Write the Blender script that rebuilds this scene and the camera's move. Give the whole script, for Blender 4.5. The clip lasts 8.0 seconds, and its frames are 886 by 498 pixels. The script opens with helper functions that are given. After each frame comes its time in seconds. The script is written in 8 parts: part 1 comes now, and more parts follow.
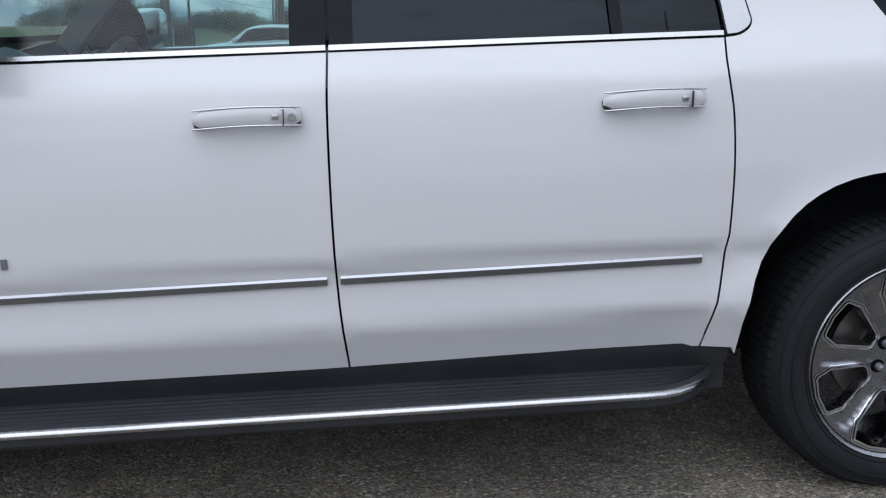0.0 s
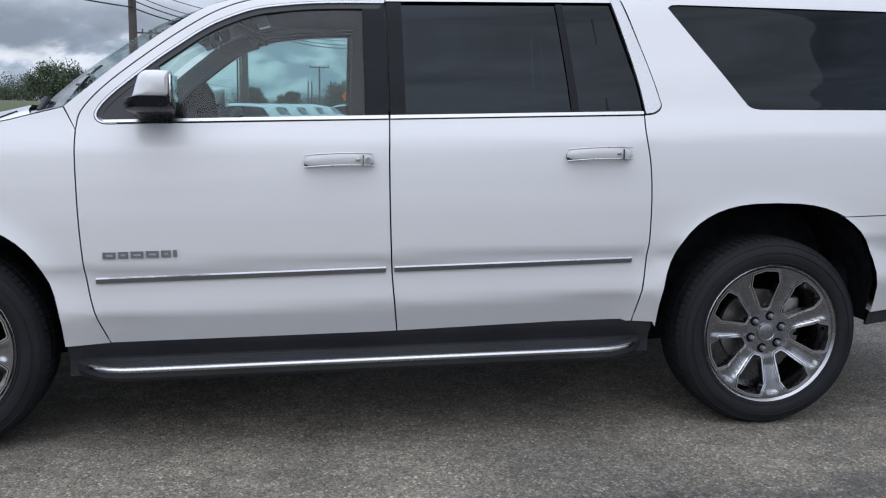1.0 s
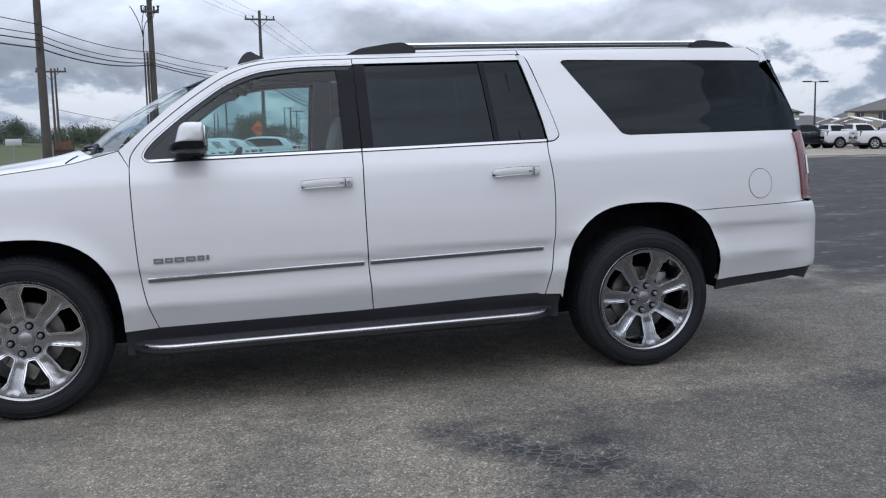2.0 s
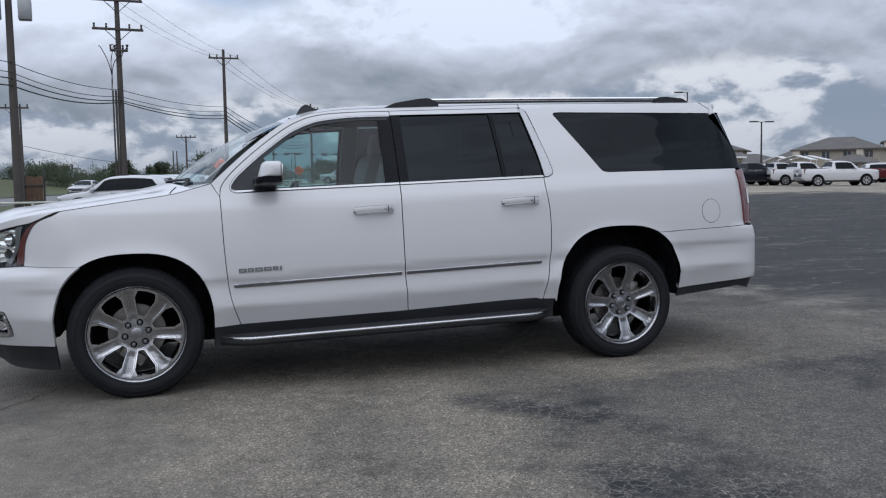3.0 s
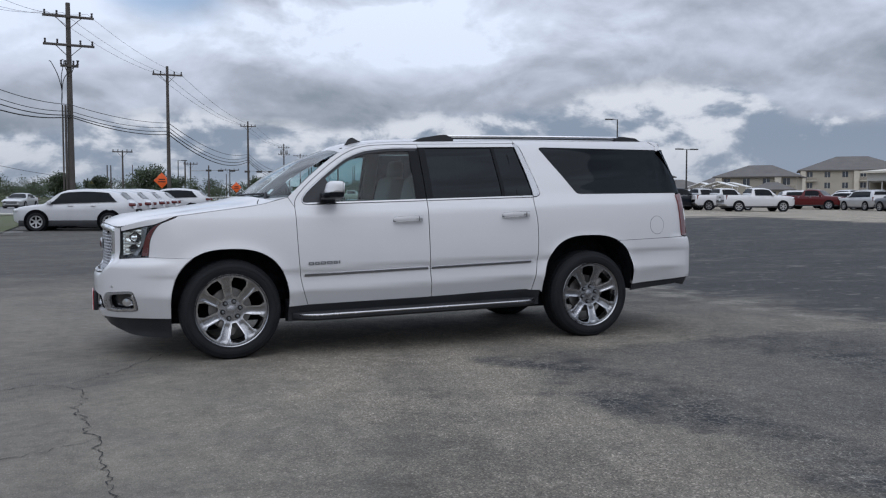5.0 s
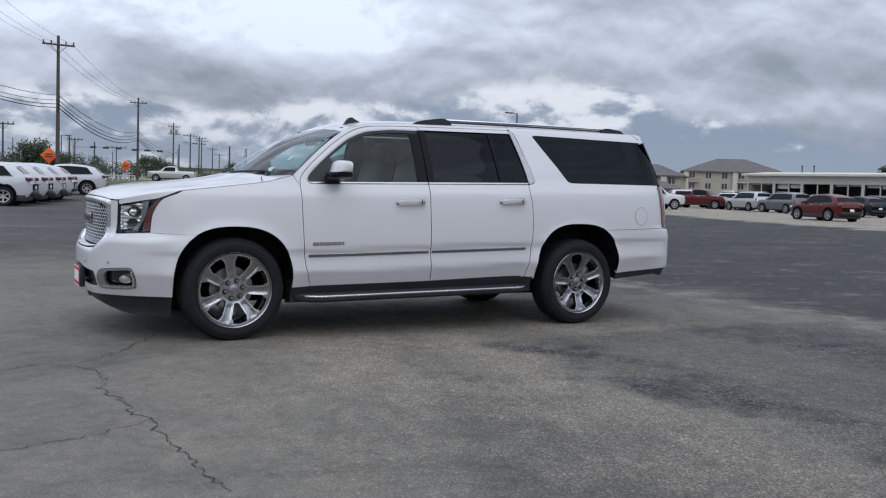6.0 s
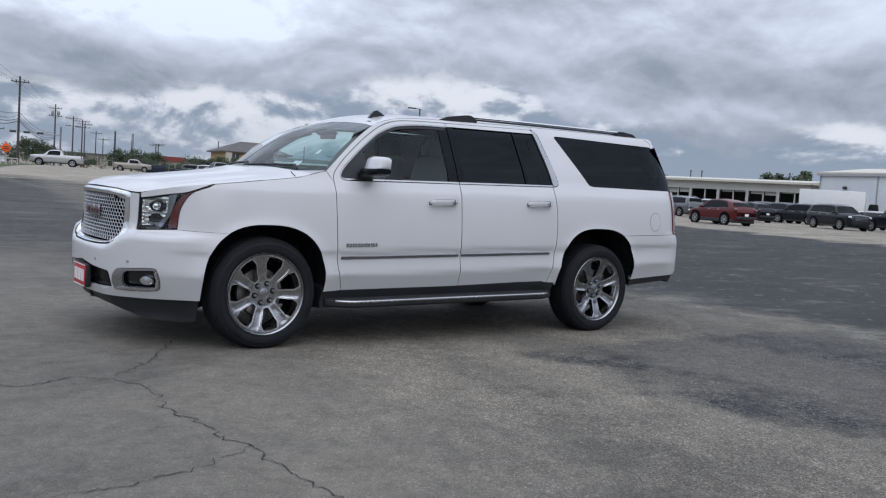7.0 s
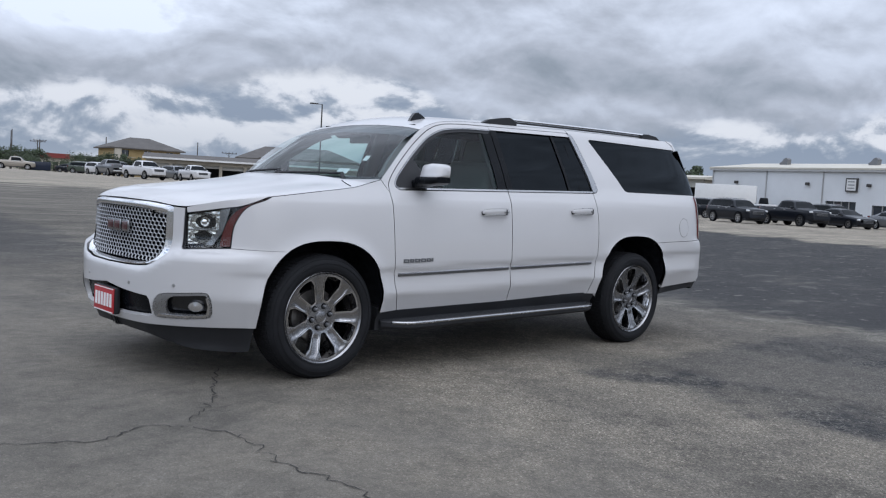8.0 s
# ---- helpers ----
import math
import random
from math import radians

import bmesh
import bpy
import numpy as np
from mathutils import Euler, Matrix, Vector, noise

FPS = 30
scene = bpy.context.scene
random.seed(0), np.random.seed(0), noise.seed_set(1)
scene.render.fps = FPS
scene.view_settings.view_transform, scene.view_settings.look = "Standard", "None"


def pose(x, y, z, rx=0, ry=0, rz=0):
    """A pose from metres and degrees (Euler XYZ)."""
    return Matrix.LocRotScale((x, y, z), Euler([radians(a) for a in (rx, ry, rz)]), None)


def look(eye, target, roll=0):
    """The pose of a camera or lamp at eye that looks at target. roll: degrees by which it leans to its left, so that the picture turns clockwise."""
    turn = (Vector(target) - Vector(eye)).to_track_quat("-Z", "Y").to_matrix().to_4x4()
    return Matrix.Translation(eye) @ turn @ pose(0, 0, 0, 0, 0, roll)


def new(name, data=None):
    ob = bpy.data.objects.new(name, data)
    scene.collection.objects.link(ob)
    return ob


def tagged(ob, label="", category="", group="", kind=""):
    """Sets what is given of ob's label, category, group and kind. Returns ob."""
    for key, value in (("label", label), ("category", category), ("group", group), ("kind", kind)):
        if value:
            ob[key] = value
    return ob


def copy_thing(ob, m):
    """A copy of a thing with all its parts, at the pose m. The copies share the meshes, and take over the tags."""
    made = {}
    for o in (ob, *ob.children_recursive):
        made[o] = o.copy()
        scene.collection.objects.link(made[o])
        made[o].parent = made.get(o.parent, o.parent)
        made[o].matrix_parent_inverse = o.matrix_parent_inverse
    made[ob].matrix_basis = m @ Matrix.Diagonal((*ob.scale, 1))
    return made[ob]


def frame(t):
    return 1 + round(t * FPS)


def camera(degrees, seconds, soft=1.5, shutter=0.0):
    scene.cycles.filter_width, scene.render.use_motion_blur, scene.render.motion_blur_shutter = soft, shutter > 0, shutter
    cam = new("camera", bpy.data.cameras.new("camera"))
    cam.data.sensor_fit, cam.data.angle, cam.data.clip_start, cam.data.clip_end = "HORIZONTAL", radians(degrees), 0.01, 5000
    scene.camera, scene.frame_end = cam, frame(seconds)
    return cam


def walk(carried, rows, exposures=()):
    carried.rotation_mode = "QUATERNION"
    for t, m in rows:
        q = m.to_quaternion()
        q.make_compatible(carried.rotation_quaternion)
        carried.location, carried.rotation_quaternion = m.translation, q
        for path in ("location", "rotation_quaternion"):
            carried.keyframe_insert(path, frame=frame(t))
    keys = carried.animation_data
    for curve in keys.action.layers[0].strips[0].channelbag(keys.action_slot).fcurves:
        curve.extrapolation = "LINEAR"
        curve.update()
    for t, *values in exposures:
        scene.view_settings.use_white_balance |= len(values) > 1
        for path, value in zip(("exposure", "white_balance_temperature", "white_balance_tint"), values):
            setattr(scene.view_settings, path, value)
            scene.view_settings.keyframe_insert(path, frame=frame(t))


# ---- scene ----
from mathutils import geometry

cam = camera(52.4, 8.0, soft=1.2)
PATH = [
    (0, (0.109, -3.269, 1.312), (0.292, -1.332, 0.848), -0.4),
    (0.5, (-0.06, -3.873, 1.277), (0.247, -1.932, 0.907), 0.0),
    (1, (-0.271, -4.458, 1.283), (0.022, -2.501, 0.993), 0.8),
    (1.5, (-0.475, -5.105, 1.287), (-0.135, -3.151, 1.025), -0.1),
    (1.7, (-0.562, -5.331, 1.301), (-0.153, -3.389, 1.051), -0.7),
    (2.8, (-1.284, -6.498, 1.308), (-0.729, -4.585, 1.131), -1.3),
    (3, (-1.445, -6.736, 1.301), (-0.862, -4.829, 1.147), -1.1),
    (3.5, (-1.802, -7.338, 1.304), (-1.144, -5.452, 1.209), -1.4),
    (4, (-2.144, -7.842, 1.306), (-1.472, -5.961, 1.211), -1.3),
    (4.5, (-2.402, -8.23, 1.285), (-1.726, -6.35, 1.19), -1.2),
    (4.7, (-2.504, -8.311, 1.288), (-1.818, -6.435, 1.187), -0.8),
    (5.8, (-3.386, -7.998, 1.249), (-2.471, -6.225, 1.113), 1.6),
    (6, (-3.56, -7.857, 1.231), (-2.607, -6.103, 1.099), 2.0),
    (6.5, (-3.975, -7.423, 1.23), (-2.924, -5.727, 1.091), 3.4),
    (7, (-4.357, -6.906, 1.221), (-3.196, -5.283, 1.089), 3.7),
    (7.5, (-4.685, -6.364, 1.227), (-3.4, -4.837, 1.088), 3.3),
    (8, (-4.968, -5.732, 1.249), (-3.625, -4.256, 1.121), 3.3),
]
walk(cam, [(t, look(eye, target, roll)) for t, eye, target, roll in PATH],
     [(0.0, 0.22, 6330, 13), (1.7, 0.16, 6330, 13), (3.0, -0.23, 6330, 13), (3.6, -0.32, 6330, 13), (4.7, -0.26, 6330, 13), (6.0, -0.11, 6330, 13), (8.0, -0.09, 6330, 13)])

# ---- sky and sun ----
def link(tree, a, ai, b, bi):
    tree.links.new(a.outputs[ai], b.inputs[bi])


def node(tree, kind, **values):
    n = tree.nodes.new(kind)
    for key, value in values.items():
        n.inputs[key].default_value = value
    return n


def maths(tree, op, a, b=None, c=None):
    n = tree.nodes.new("ShaderNodeMath")
    n.operation = op
    for i, v in enumerate((a, b, c)):
        if v is None:
            continue
        if isinstance(v, (int, float)):
            n.inputs[i].default_value = v
        else:
            tree.links.new(v, n.inputs[i])
    return n.outputs[0]


def ramp(tree, source, stops, interpolation="LINEAR"):
    n = tree.nodes.new("ShaderNodeValToRGB")
    n.color_ramp.interpolation = interpolation
    while len(n.color_ramp.elements) < len(stops):
        n.color_ramp.elements.new(0.5)
    for e, (at, col) in zip(n.color_ramp.elements, stops):
        e.position = at
        e.color = (*col, 1) if len(col) == 3 else col
    tree.links.new(source, n.inputs[0])
    return n.outputs[0]


def blend(tree, mode, factor, a, b):
    n = tree.nodes.new("ShaderNodeMix")
    n.data_type, n.blend_type = "RGBA", mode
    for v, i in ((factor, 0), (a, 6), (b, 7)):
        if isinstance(v, (int, float)):
            n.inputs[i].default_value = v
        elif isinstance(v, tuple):
            n.inputs[i].default_value = (*v, 1)
        else:
            tree.links.new(v, n.inputs[i])
    return n.outputs[2]


SUN_HIGH, SUN_TURN = 50.0, 200.0


def make_world():
    world = bpy.data.worlds.new("overcast_sky")
    scene.world = world
    world.use_nodes = True
    t = world.node_tree
    t.nodes.clear()
    out = node(t, "ShaderNodeOutputWorld")
    back = node(t, "ShaderNodeBackground", Strength=1.0)
    link(t, back, 0, out, 0)
    sky = node(t, "ShaderNodeTexSky")
    sky.sky_type, sky.sun_disc = "NISHITA", False
    sky.sun_elevation, sky.sun_rotation = radians(SUN_HIGH), radians(SUN_TURN)
    blue = blend(t, "DARKEN", 1.0, blend(t, "MULTIPLY", 1.0, sky.outputs[0], (0.13, 0.13, 0.13)), (0.36, 0.55, 0.86))
    co = node(t, "ShaderNodeTexCoord")
    sep = node(t, "ShaderNodeSeparateXYZ")
    link(t, co, "Generated", sep, 0)
    up = maths(t, "MAXIMUM", sep.outputs[2], 0.0)

    def cloud_noise(stretch, scale, shift, detail, rough, distortion=0.0):
        place = node(t, "ShaderNodeMapping")
        place.inputs["Scale"].default_value = (1, 1, stretch)
        place.inputs["Location"].default_value = shift
        link(t, co, "Generated", place, 0)
        n = node(t, "ShaderNodeTexNoise", Scale=scale, Detail=detail, Roughness=rough, Distortion=distortion)
        link(t, place, 0, n, "Vector")
        return n.outputs[0]

    def heaps(stretch, scale, shift, detail, rough, distortion, rise):
        """Cloud density, and how much thinner it is a little higher up: the lit upper sides."""
        low_ = cloud_noise(stretch, scale, shift, detail, rough, distortion)
        high_ = cloud_noise(stretch, scale, (shift[0], shift[1], shift[2] + rise * stretch), detail, rough, distortion)
        return low_, maths(t, "SUBTRACT", low_, high_)

    def grey(v):
        return (v * 0.915, v * 0.975, v * 1.085)
    deck, deck_lit = heaps(1.9, 2.1, CLOUD_SHIFT, 7.0, 0.46, 0.25, 0.035)
    bank, bank_lit = heaps(2.1, 3.3, (2.3, 0.7, 0.1), 7.0, 0.48, 0.30, 0.020)
    puff, puff_lit = heaps(1.8, 9.0, (0.4, 2.0, 0.0), 9.0, 0.55, 0.25, 0.012)
    # the deck breaks up and brightens towards -x
    thin = ramp(t, sep.outputs[0], [(0.0, (1, 1, 1)), (0.12, (0.85,) * 3), (0.34, (0.15,) * 3), (0.5, (0, 0, 0))], "EASE")
    # height warped by the clouds themselves gives the deck a ragged, crisp lower edge about six degrees up
    wave = maths(t, "ADD", maths(t, "MULTIPLY", maths(t, "SUBTRACT", bank, 0.5), -0.17), maths(t, "MULTIPLY", maths(t, "SUBTRACT", puff, 0.5), -0.038))
    height = maths(t, "ADD", up, wave)
    over = ramp(t, height, [(0.088, (0, 0, 0)), (0.106, (1, 1, 1))], "EASE")
    # dark underside, paler towards the top of the bank, and the deck above it
    base_tone = ramp(t, height, [(0.10, (0.40,) * 3), (0.125, (0.46,) * 3), (0.155, (0.60,) * 3), (0.20, (0.68,) * 3), (0.40, (0.68,) * 3)], "EASE")
    relief = maths(t, "ADD", maths(t, "MULTIPLY", deck_lit, 2.0), maths(t, "ADD", maths(t, "MULTIPLY", bank_lit, 0.9), maths(t, "MULTIPLY", puff_lit, 0.75)))
    patch = maths(t, "MULTIPLY", maths(t, "SUBTRACT", 0.5, deck), 1.15)
    # the deck is thinner again towards +x
    patch = maths(t, "ADD", patch, ramp(t, sep.outputs[0], [(0.52, (0, 0, 0)), (0.78, (0.11,) * 3)], "EASE"))
    bright = maths(t, "MULTIPLY", thin, maths(t, "ADD", 0.30, maths(t, "MULTIPLY", maths(t, "SUBTRACT", bank, 0.5), 1.6)))
    def round_about(direction, size, fray):
        """Nearness to a direction of the sky, with a billowing outline."""
        away = node(t, "ShaderNodeVectorMath")
        away.operation = "SUBTRACT"
        link(t, co, "Generated", away, 0)
        away.inputs[1].default_value = direction
        flat = node(t, "ShaderNodeVectorMath")
        flat.operation = "MULTIPLY"
        link(t, away, 0, flat, 0)
        flat.inputs[1].default_value = (1.0, 0.6, 1.9)
        far_ = node(t, "ShaderNodeVectorMath")
        far_.operation = "LENGTH"
        link(t, flat, 0, far_, 0)
        rough_ = maths(t, "ADD", maths(t, "MULTIPLY", maths(t, "SUBTRACT", puff, 0.5), fray), maths(t, "MULTIPLY", maths(t, "SUBTRACT", bank, 0.5), fray))
        return maths(t, "DIVIDE", maths(t, "SUBTRACT", far_.outputs["Value"], rough_), size)
    # one tall white heap stands over the bank
    head = ramp(t, round_about((0.29, 0.935, 0.195), 0.25, 0.45), [(0.10, (0.36,) * 3), (1.0, (0, 0, 0))], "EASE")
    tone = maths(t, "ADD", maths(t, "ADD", base_tone, relief), maths(t, "ADD", patch, maths(t, "ADD", bright, maths(t, "MULTIPLY", head, ramp(t, height, [(0.115, (0.1,) * 3), (0.16, (1,) * 3)], "EASE")))))
    deck_colour = ramp(t, tone, [(0.22, (0.285, 0.325, 0.375)), (0.42, (0.385, 0.430, 0.485)), (0.58, grey(0.60)), (0.74, grey(0.80)), (0.92, grey(0.98)), (1.25, grey(1.10))])
    # gaps where the blue shows through, high up towards -x
    hole = maths(t, "ADD", deck, maths(t, "MULTIPLY", maths(t, "SUBTRACT", 1.0, thin), 0.2))
    gap = ramp(t, hole, [(0.345, (1, 1, 1)), (0.39, (0, 0, 0))], "EASE")
    gap = maths(t, "MAXIMUM", gap, ramp(t, round_about((0.085, 0.97, 0.218), 0.10, 0.10), [(0.35, (0.85,) * 3), (1.0, (0, 0, 0))], "EASE"))
    deck_colour = blend(t, "MIX", maths(t, "MULTIPLY", gap, 0.85), deck_colour, blue)
    # the belt under the deck: blue-grey haze with white heaps, duller towards +x
    dull = ramp(t, sep.outputs[0], [(0.45, (0, 0, 0)), (0.85, (1, 1, 1))], "EASE")
    mass = maths(t, "SUBTRACT", maths(t, "ADD", maths(t, "ADD", maths(t, "MULTIPLY", puff, 0.75), maths(t, "SUBTRACT", maths(t, "MULTIPLY", bank, 0.45), 0.095)), maths(t, "MULTIPLY", puff_lit, 1.1)), maths(t, "SUBTRACT", maths(t, "MULTIPLY", dull, 0.018), maths(t, "MULTIPLY", thin, 0.07)))
    lift_low = ramp(t, up, [(0.0, (0.0,) * 3), (0.035, (0.03,) * 3), (0.085, (0.055,) * 3)])
    belt_colour = ramp(t, maths(t, "ADD", mass, maths(t, "SUBTRACT", lift_low, 0.03)), [(0.43, (0.37, 0.435, 0.53)), (0.49, (0.47, 0.53, 0.61)), (0.535, (0.66, 0.70, 0.76)), (0.58, (0.88, 0.90, 0.94)), (0.64, (0.97, 0.98, 1.0))])
    clouds = blend(t, "MIX", over, belt_colour, deck_colour)
    # pale haze along the horizon itself
    haze = ramp(t, up, [(0.0, (0.75,) * 3), (0.035, (0.25,) * 3), (0.07, (0, 0, 0))], "EASE")
    hazed = blend(t, "MIX", haze, clouds, (0.50, 0.56, 0.64))
    # an overcast sky grows brighter towards the zenith
    lift = maths(t, "ADD", maths(t, "MULTIPLY", up, 0.95), 0.91)
    final = node(t, "ShaderNodeVectorMath")
    final.operation = "SCALE"
    t.links.new(hazed, final.inputs[0])
    t.links.new(lift, final.inputs["Scale"])
    tint = blend(t, "MULTIPLY", 1.0, final.outputs[0], (0.815, 0.855, 0.89))
    t.links.new(tint, back.inputs[0])


CLOUD_SHIFT = (0.9, 0.2, 0.0)
make_world()
sun_data = bpy.data.lights.new("sun", "SUN")
sun_data.energy, sun_data.angle, sun_data.color = 0.9, radians(85), (1.0, 0.97, 0.92)
sun = new("sun", sun_data)
sun.matrix_world = look((0, 0, 21.5), (math.sin(radians(SUN_TURN)) * -18, math.cos(radians(SUN_TURN)) * -18, 0))


# ---- materials ----
def surface(name, colour, rough=0.5, metal=0.0, coat=0.0, vary=0.12, scale=3.0, grain=60.0, bump=0.0, second=None, rough_vary=0.1, spec=0.5):
    """A surface with colour variation at two scales, uneven gloss and fine relief."""
    m = bpy.data.materials.new(name)
    m.use_nodes = True
    t = m.node_tree
    b = t.nodes["Principled BSDF"]
    co = node(t, "ShaderNodeTexCoord")
    large = node(t, "ShaderNodeTexNoise", Scale=scale, Detail=4.0, Roughness=0.6)
    small = node(t, "ShaderNodeTexNoise", Scale=grain, Detail=3.0)
    link(t, co, "Object", large, "Vector")
    link(t, co, "Object", small, "Vector")
    mixed = maths(t, "ADD", maths(t, "MULTIPLY", large.outputs[0], 0.6), maths(t, "MULTIPLY", small.outputs[0], 0.4))
    dark = tuple(c * (1 - vary) for c in (second or colour))
    light = tuple(min(1, c * (1 + vary)) for c in colour)
    t.links.new(ramp(t, mixed, [(0.35, dark), (0.65, light)]), b.inputs["Base Color"])
    r = ramp(t, mixed, [(0.3, (max(0.02, rough - rough_vary),) * 3), (0.7, (min(1, rough + rough_vary),) * 3)])
    t.links.new(r, b.inputs["Roughness"])
    b.inputs["Metallic"].default_value = metal
    b.inputs["Coat Weight"].default_value = coat
    b.inputs["Specular IOR Level"].default_value = spec
    b.inputs["Coat Roughness"].default_value = 0.03
    if bump:
        n = node(t, "ShaderNodeBump", Strength=0.6, Distance=bump)
        link(t, small, 0, n, "Height")
        link(t, n, 0, b, "Normal")
    return m


def glazing(name, tint, gloss=1.0, shine_tint=(1.0, 1.0, 1.0)):
    """Thin tinted glass: lets tinted light through and mirrors by Fresnel."""
    m = bpy.data.materials.new(name)
    m.use_nodes = True
    t = m.node_tree
    t.nodes.clear()
    out = node(t, "ShaderNodeOutputMaterial")
    see = node(t, "ShaderNodeBsdfTransparent")
    see.inputs[0].default_value = (*tint, 1)
    shine = node(t, "ShaderNodeBsdfGlossy", Roughness=0.015)
    shine.inputs["Color"].default_value = (*shine_tint, 1)
    f = node(t, "ShaderNodeLayerWeight", Blend=0.5)
    rise = maths(t, "ADD", maths(t, "MULTIPLY", maths(t, "POWER", f.outputs["Facing"], 5.0), 0.9), 0.05)
    mix = node(t, "ShaderNodeMixShader")
    t.links.new(maths(t, "MINIMUM", maths(t, "MULTIPLY", rise, gloss), 1.0), mix.inputs[0])
    link(t, see, 0, mix, 1)
    link(t, shine, 0, mix, 2)
    link(t, mix, 0, out, 0)
    return m


def matt(name, colour):
    """Dull near-black surface for linings and painted shade, with no gloss at all."""
    m = bpy.data.materials.new(name)
    m.use_nodes = True
    t = m.node_tree
    t.nodes.clear()
    out = node(t, "ShaderNodeOutputMaterial")
    dull = node(t, "ShaderNodeBsdfDiffuse")
    n = node(t, "ShaderNodeTexNoise", Scale=14.0, Detail=4.0)
    co = node(t, "ShaderNodeTexCoord")
    link(t, co, "Object", n, "Vector")
    t.links.new(ramp(t, n.outputs[0], [(0.3, tuple(c * 0.6 for c in colour)), (0.7, tuple(c * 1.4 for c in colour))]), dull.inputs[0])
    link(t, dull, 0, out, 0)
    return m


WHITE = surface("white_paint", (0.545, 0.54, 0.545), rough=0.36, coat=0.7, vary=0.015, scale=2.0, grain=300, rough_vary=0.03)
CHROME = surface("chrome", (0.80, 0.80, 0.81), rough=0.09, metal=1.0, vary=0.03, rough_vary=0.05)
STEP_TRIM = surface("dull_bright_strip", (0.46, 0.46, 0.47), rough=0.24, metal=1.0, vary=0.12, grain=60, rough_vary=0.1)
SATIN = surface("satin_trim", (0.48, 0.48, 0.485), rough=0.30, metal=1.0, vary=0.05, rough_vary=0.06)
FOG_TRIM = surface("grey_satin_plastic", (0.40, 0.405, 0.42), rough=0.3, metal=0.85, vary=0.05)
GRILLE_GREY = surface("grille_grey", (0.42, 0.425, 0.44), rough=0.36, metal=0.9, vary=0.06)
TUB = matt("wheel_tub_black", (0.016, 0.017, 0.020))
PILLAR_BLACK = surface("pillar_black", (0.006, 0.007, 0.009), rough=0.25, spec=0.10, vary=0.1)
ALLOY = surface("grey_alloy", (0.33, 0.33, 0.34), rough=0.25, metal=1.0, vary=0.08, grain=150, rough_vary=0.08)
DARK_CHROME = surface("dark_chrome", (0.34, 0.345, 0.36), rough=0.22, metal=1.0, vary=0.05)
GREY_TRIM = surface("grey_trim", (0.22, 0.225, 0.235), rough=0.35, metal=0.8, vary=0.06)
LAMP_BOWL = surface("lamp_bowl", (0.74, 0.74, 0.72), rough=0.20, metal=0.9, vary=0.06)
POLISHED = surface("polished_alloy", (0.74, 0.74, 0.75), rough=0.12, metal=1.0, vary=0.06)
BLACK = surface("black_plastic", (0.021, 0.022, 0.025), rough=0.5, spec=0.35, vary=0.25, grain=220, bump=0.0008)
GLOSS_BLACK = surface("gloss_black", (0.008, 0.009, 0.011), rough=0.12, coat=0.5, vary=0.1)
LINER = matt("dark_liner_and_shade", (0.005, 0.0052, 0.006))
RUBBER = surface("tyre_rubber", (0.013, 0.0137, 0.0158), rough=0.72, spec=0.18, vary=0.3, scale=9, grain=240, bump=0.0012)
STEEL = surface("brake_steel", (0.22, 0.21, 0.20), rough=0.45, metal=0.9, vary=0.2)
RED_PLASTIC = surface("red_reflector", (0.115, 0.012, 0.012), rough=0.15, coat=1.0, vary=0.2)
AMBER = surface("dark_red_side_lens", (0.10, 0.014, 0.012), rough=0.25, coat=0.2, vary=0.2)
PLATE_RED = surface("plate_red", (0.42, 0.022, 0.030), rough=0.4, vary=0.06)
BADGE_RED = surface("badge_red", (0.065, 0.014, 0.018), rough=0.25, coat=0.6, vary=0.08)
PLATE_WHITE = surface("plate_white", (0.78, 0.78, 0.78), rough=0.4, vary=0.05)
PAPER = surface("paper", (0.72, 0.74, 0.74), rough=0.6, vary=0.05)
LEATHER = surface("grey_leather", (0.095, 0.094, 0.092), rough=0.5, vary=0.12, grain=90, bump=0.001)
CABIN = surface("grey_cabin_plastic", (0.055, 0.055, 0.056), rough=0.6, vary=0.15)
# near black where the roof cloth is grey: cabin shade put into its colour
HEADLINER_SHADE = LINER
GLASS_CLEAR = glazing("clear_tinted_glass", (0.58, 0.76, 0.75), 0.6)
GLASS_WIND = glazing("windscreen_glass", (0.70, 0.80, 0.80), 0.8)
GLASS_DARK = glazing("privacy_glass", (0.007, 0.0095, 0.014), 0.47, (0.80, 0.90, 1.0))
LENS = glazing("lamp_lens", (0.90, 0.92, 0.92), 0.6)


# ---- building helpers ----
def mesh_part(name, verts, faces, material, parent=None, label="", normals=None, sharp=38, flat=False):
    """One mesh object from plain lists, under its thing or part."""
    me = bpy.data.meshes.new(name)
    me.from_pydata([tuple(float(c) for c in v) for v in verts], [], [tuple(int(i) for i in f) for f in faces])
    me.materials.append(material)
    if not flat:
        me.polygons.foreach_set("use_smooth", [True] * len(me.polygons))
        if normals is None:
            me.set_sharp_from_angle(angle=radians(sharp))
        else:
            me.normals_split_custom_set_from_vertices([tuple(n) for n in normals])
    me.update()
    ob = new(name, me)
    ob.parent = parent
    return tagged(ob, label) if label else ob


def part(name, bm, material, parent=None, label="", sharp=38):
    """Links a bmesh as one mesh object under a thing or part."""
    me = bpy.data.meshes.new(name)
    bmesh.ops.recalc_face_normals(bm, faces=bm.faces)
    bm.to_mesh(me)
    bm.free()
    me.materials.append(material)
    me.polygons.foreach_set("use_smooth", [True] * len(me.polygons))
    me.set_sharp_from_angle(angle=radians(sharp))
    ob = new(name, me)
    ob.parent = parent
    return tagged(ob, label) if label else ob


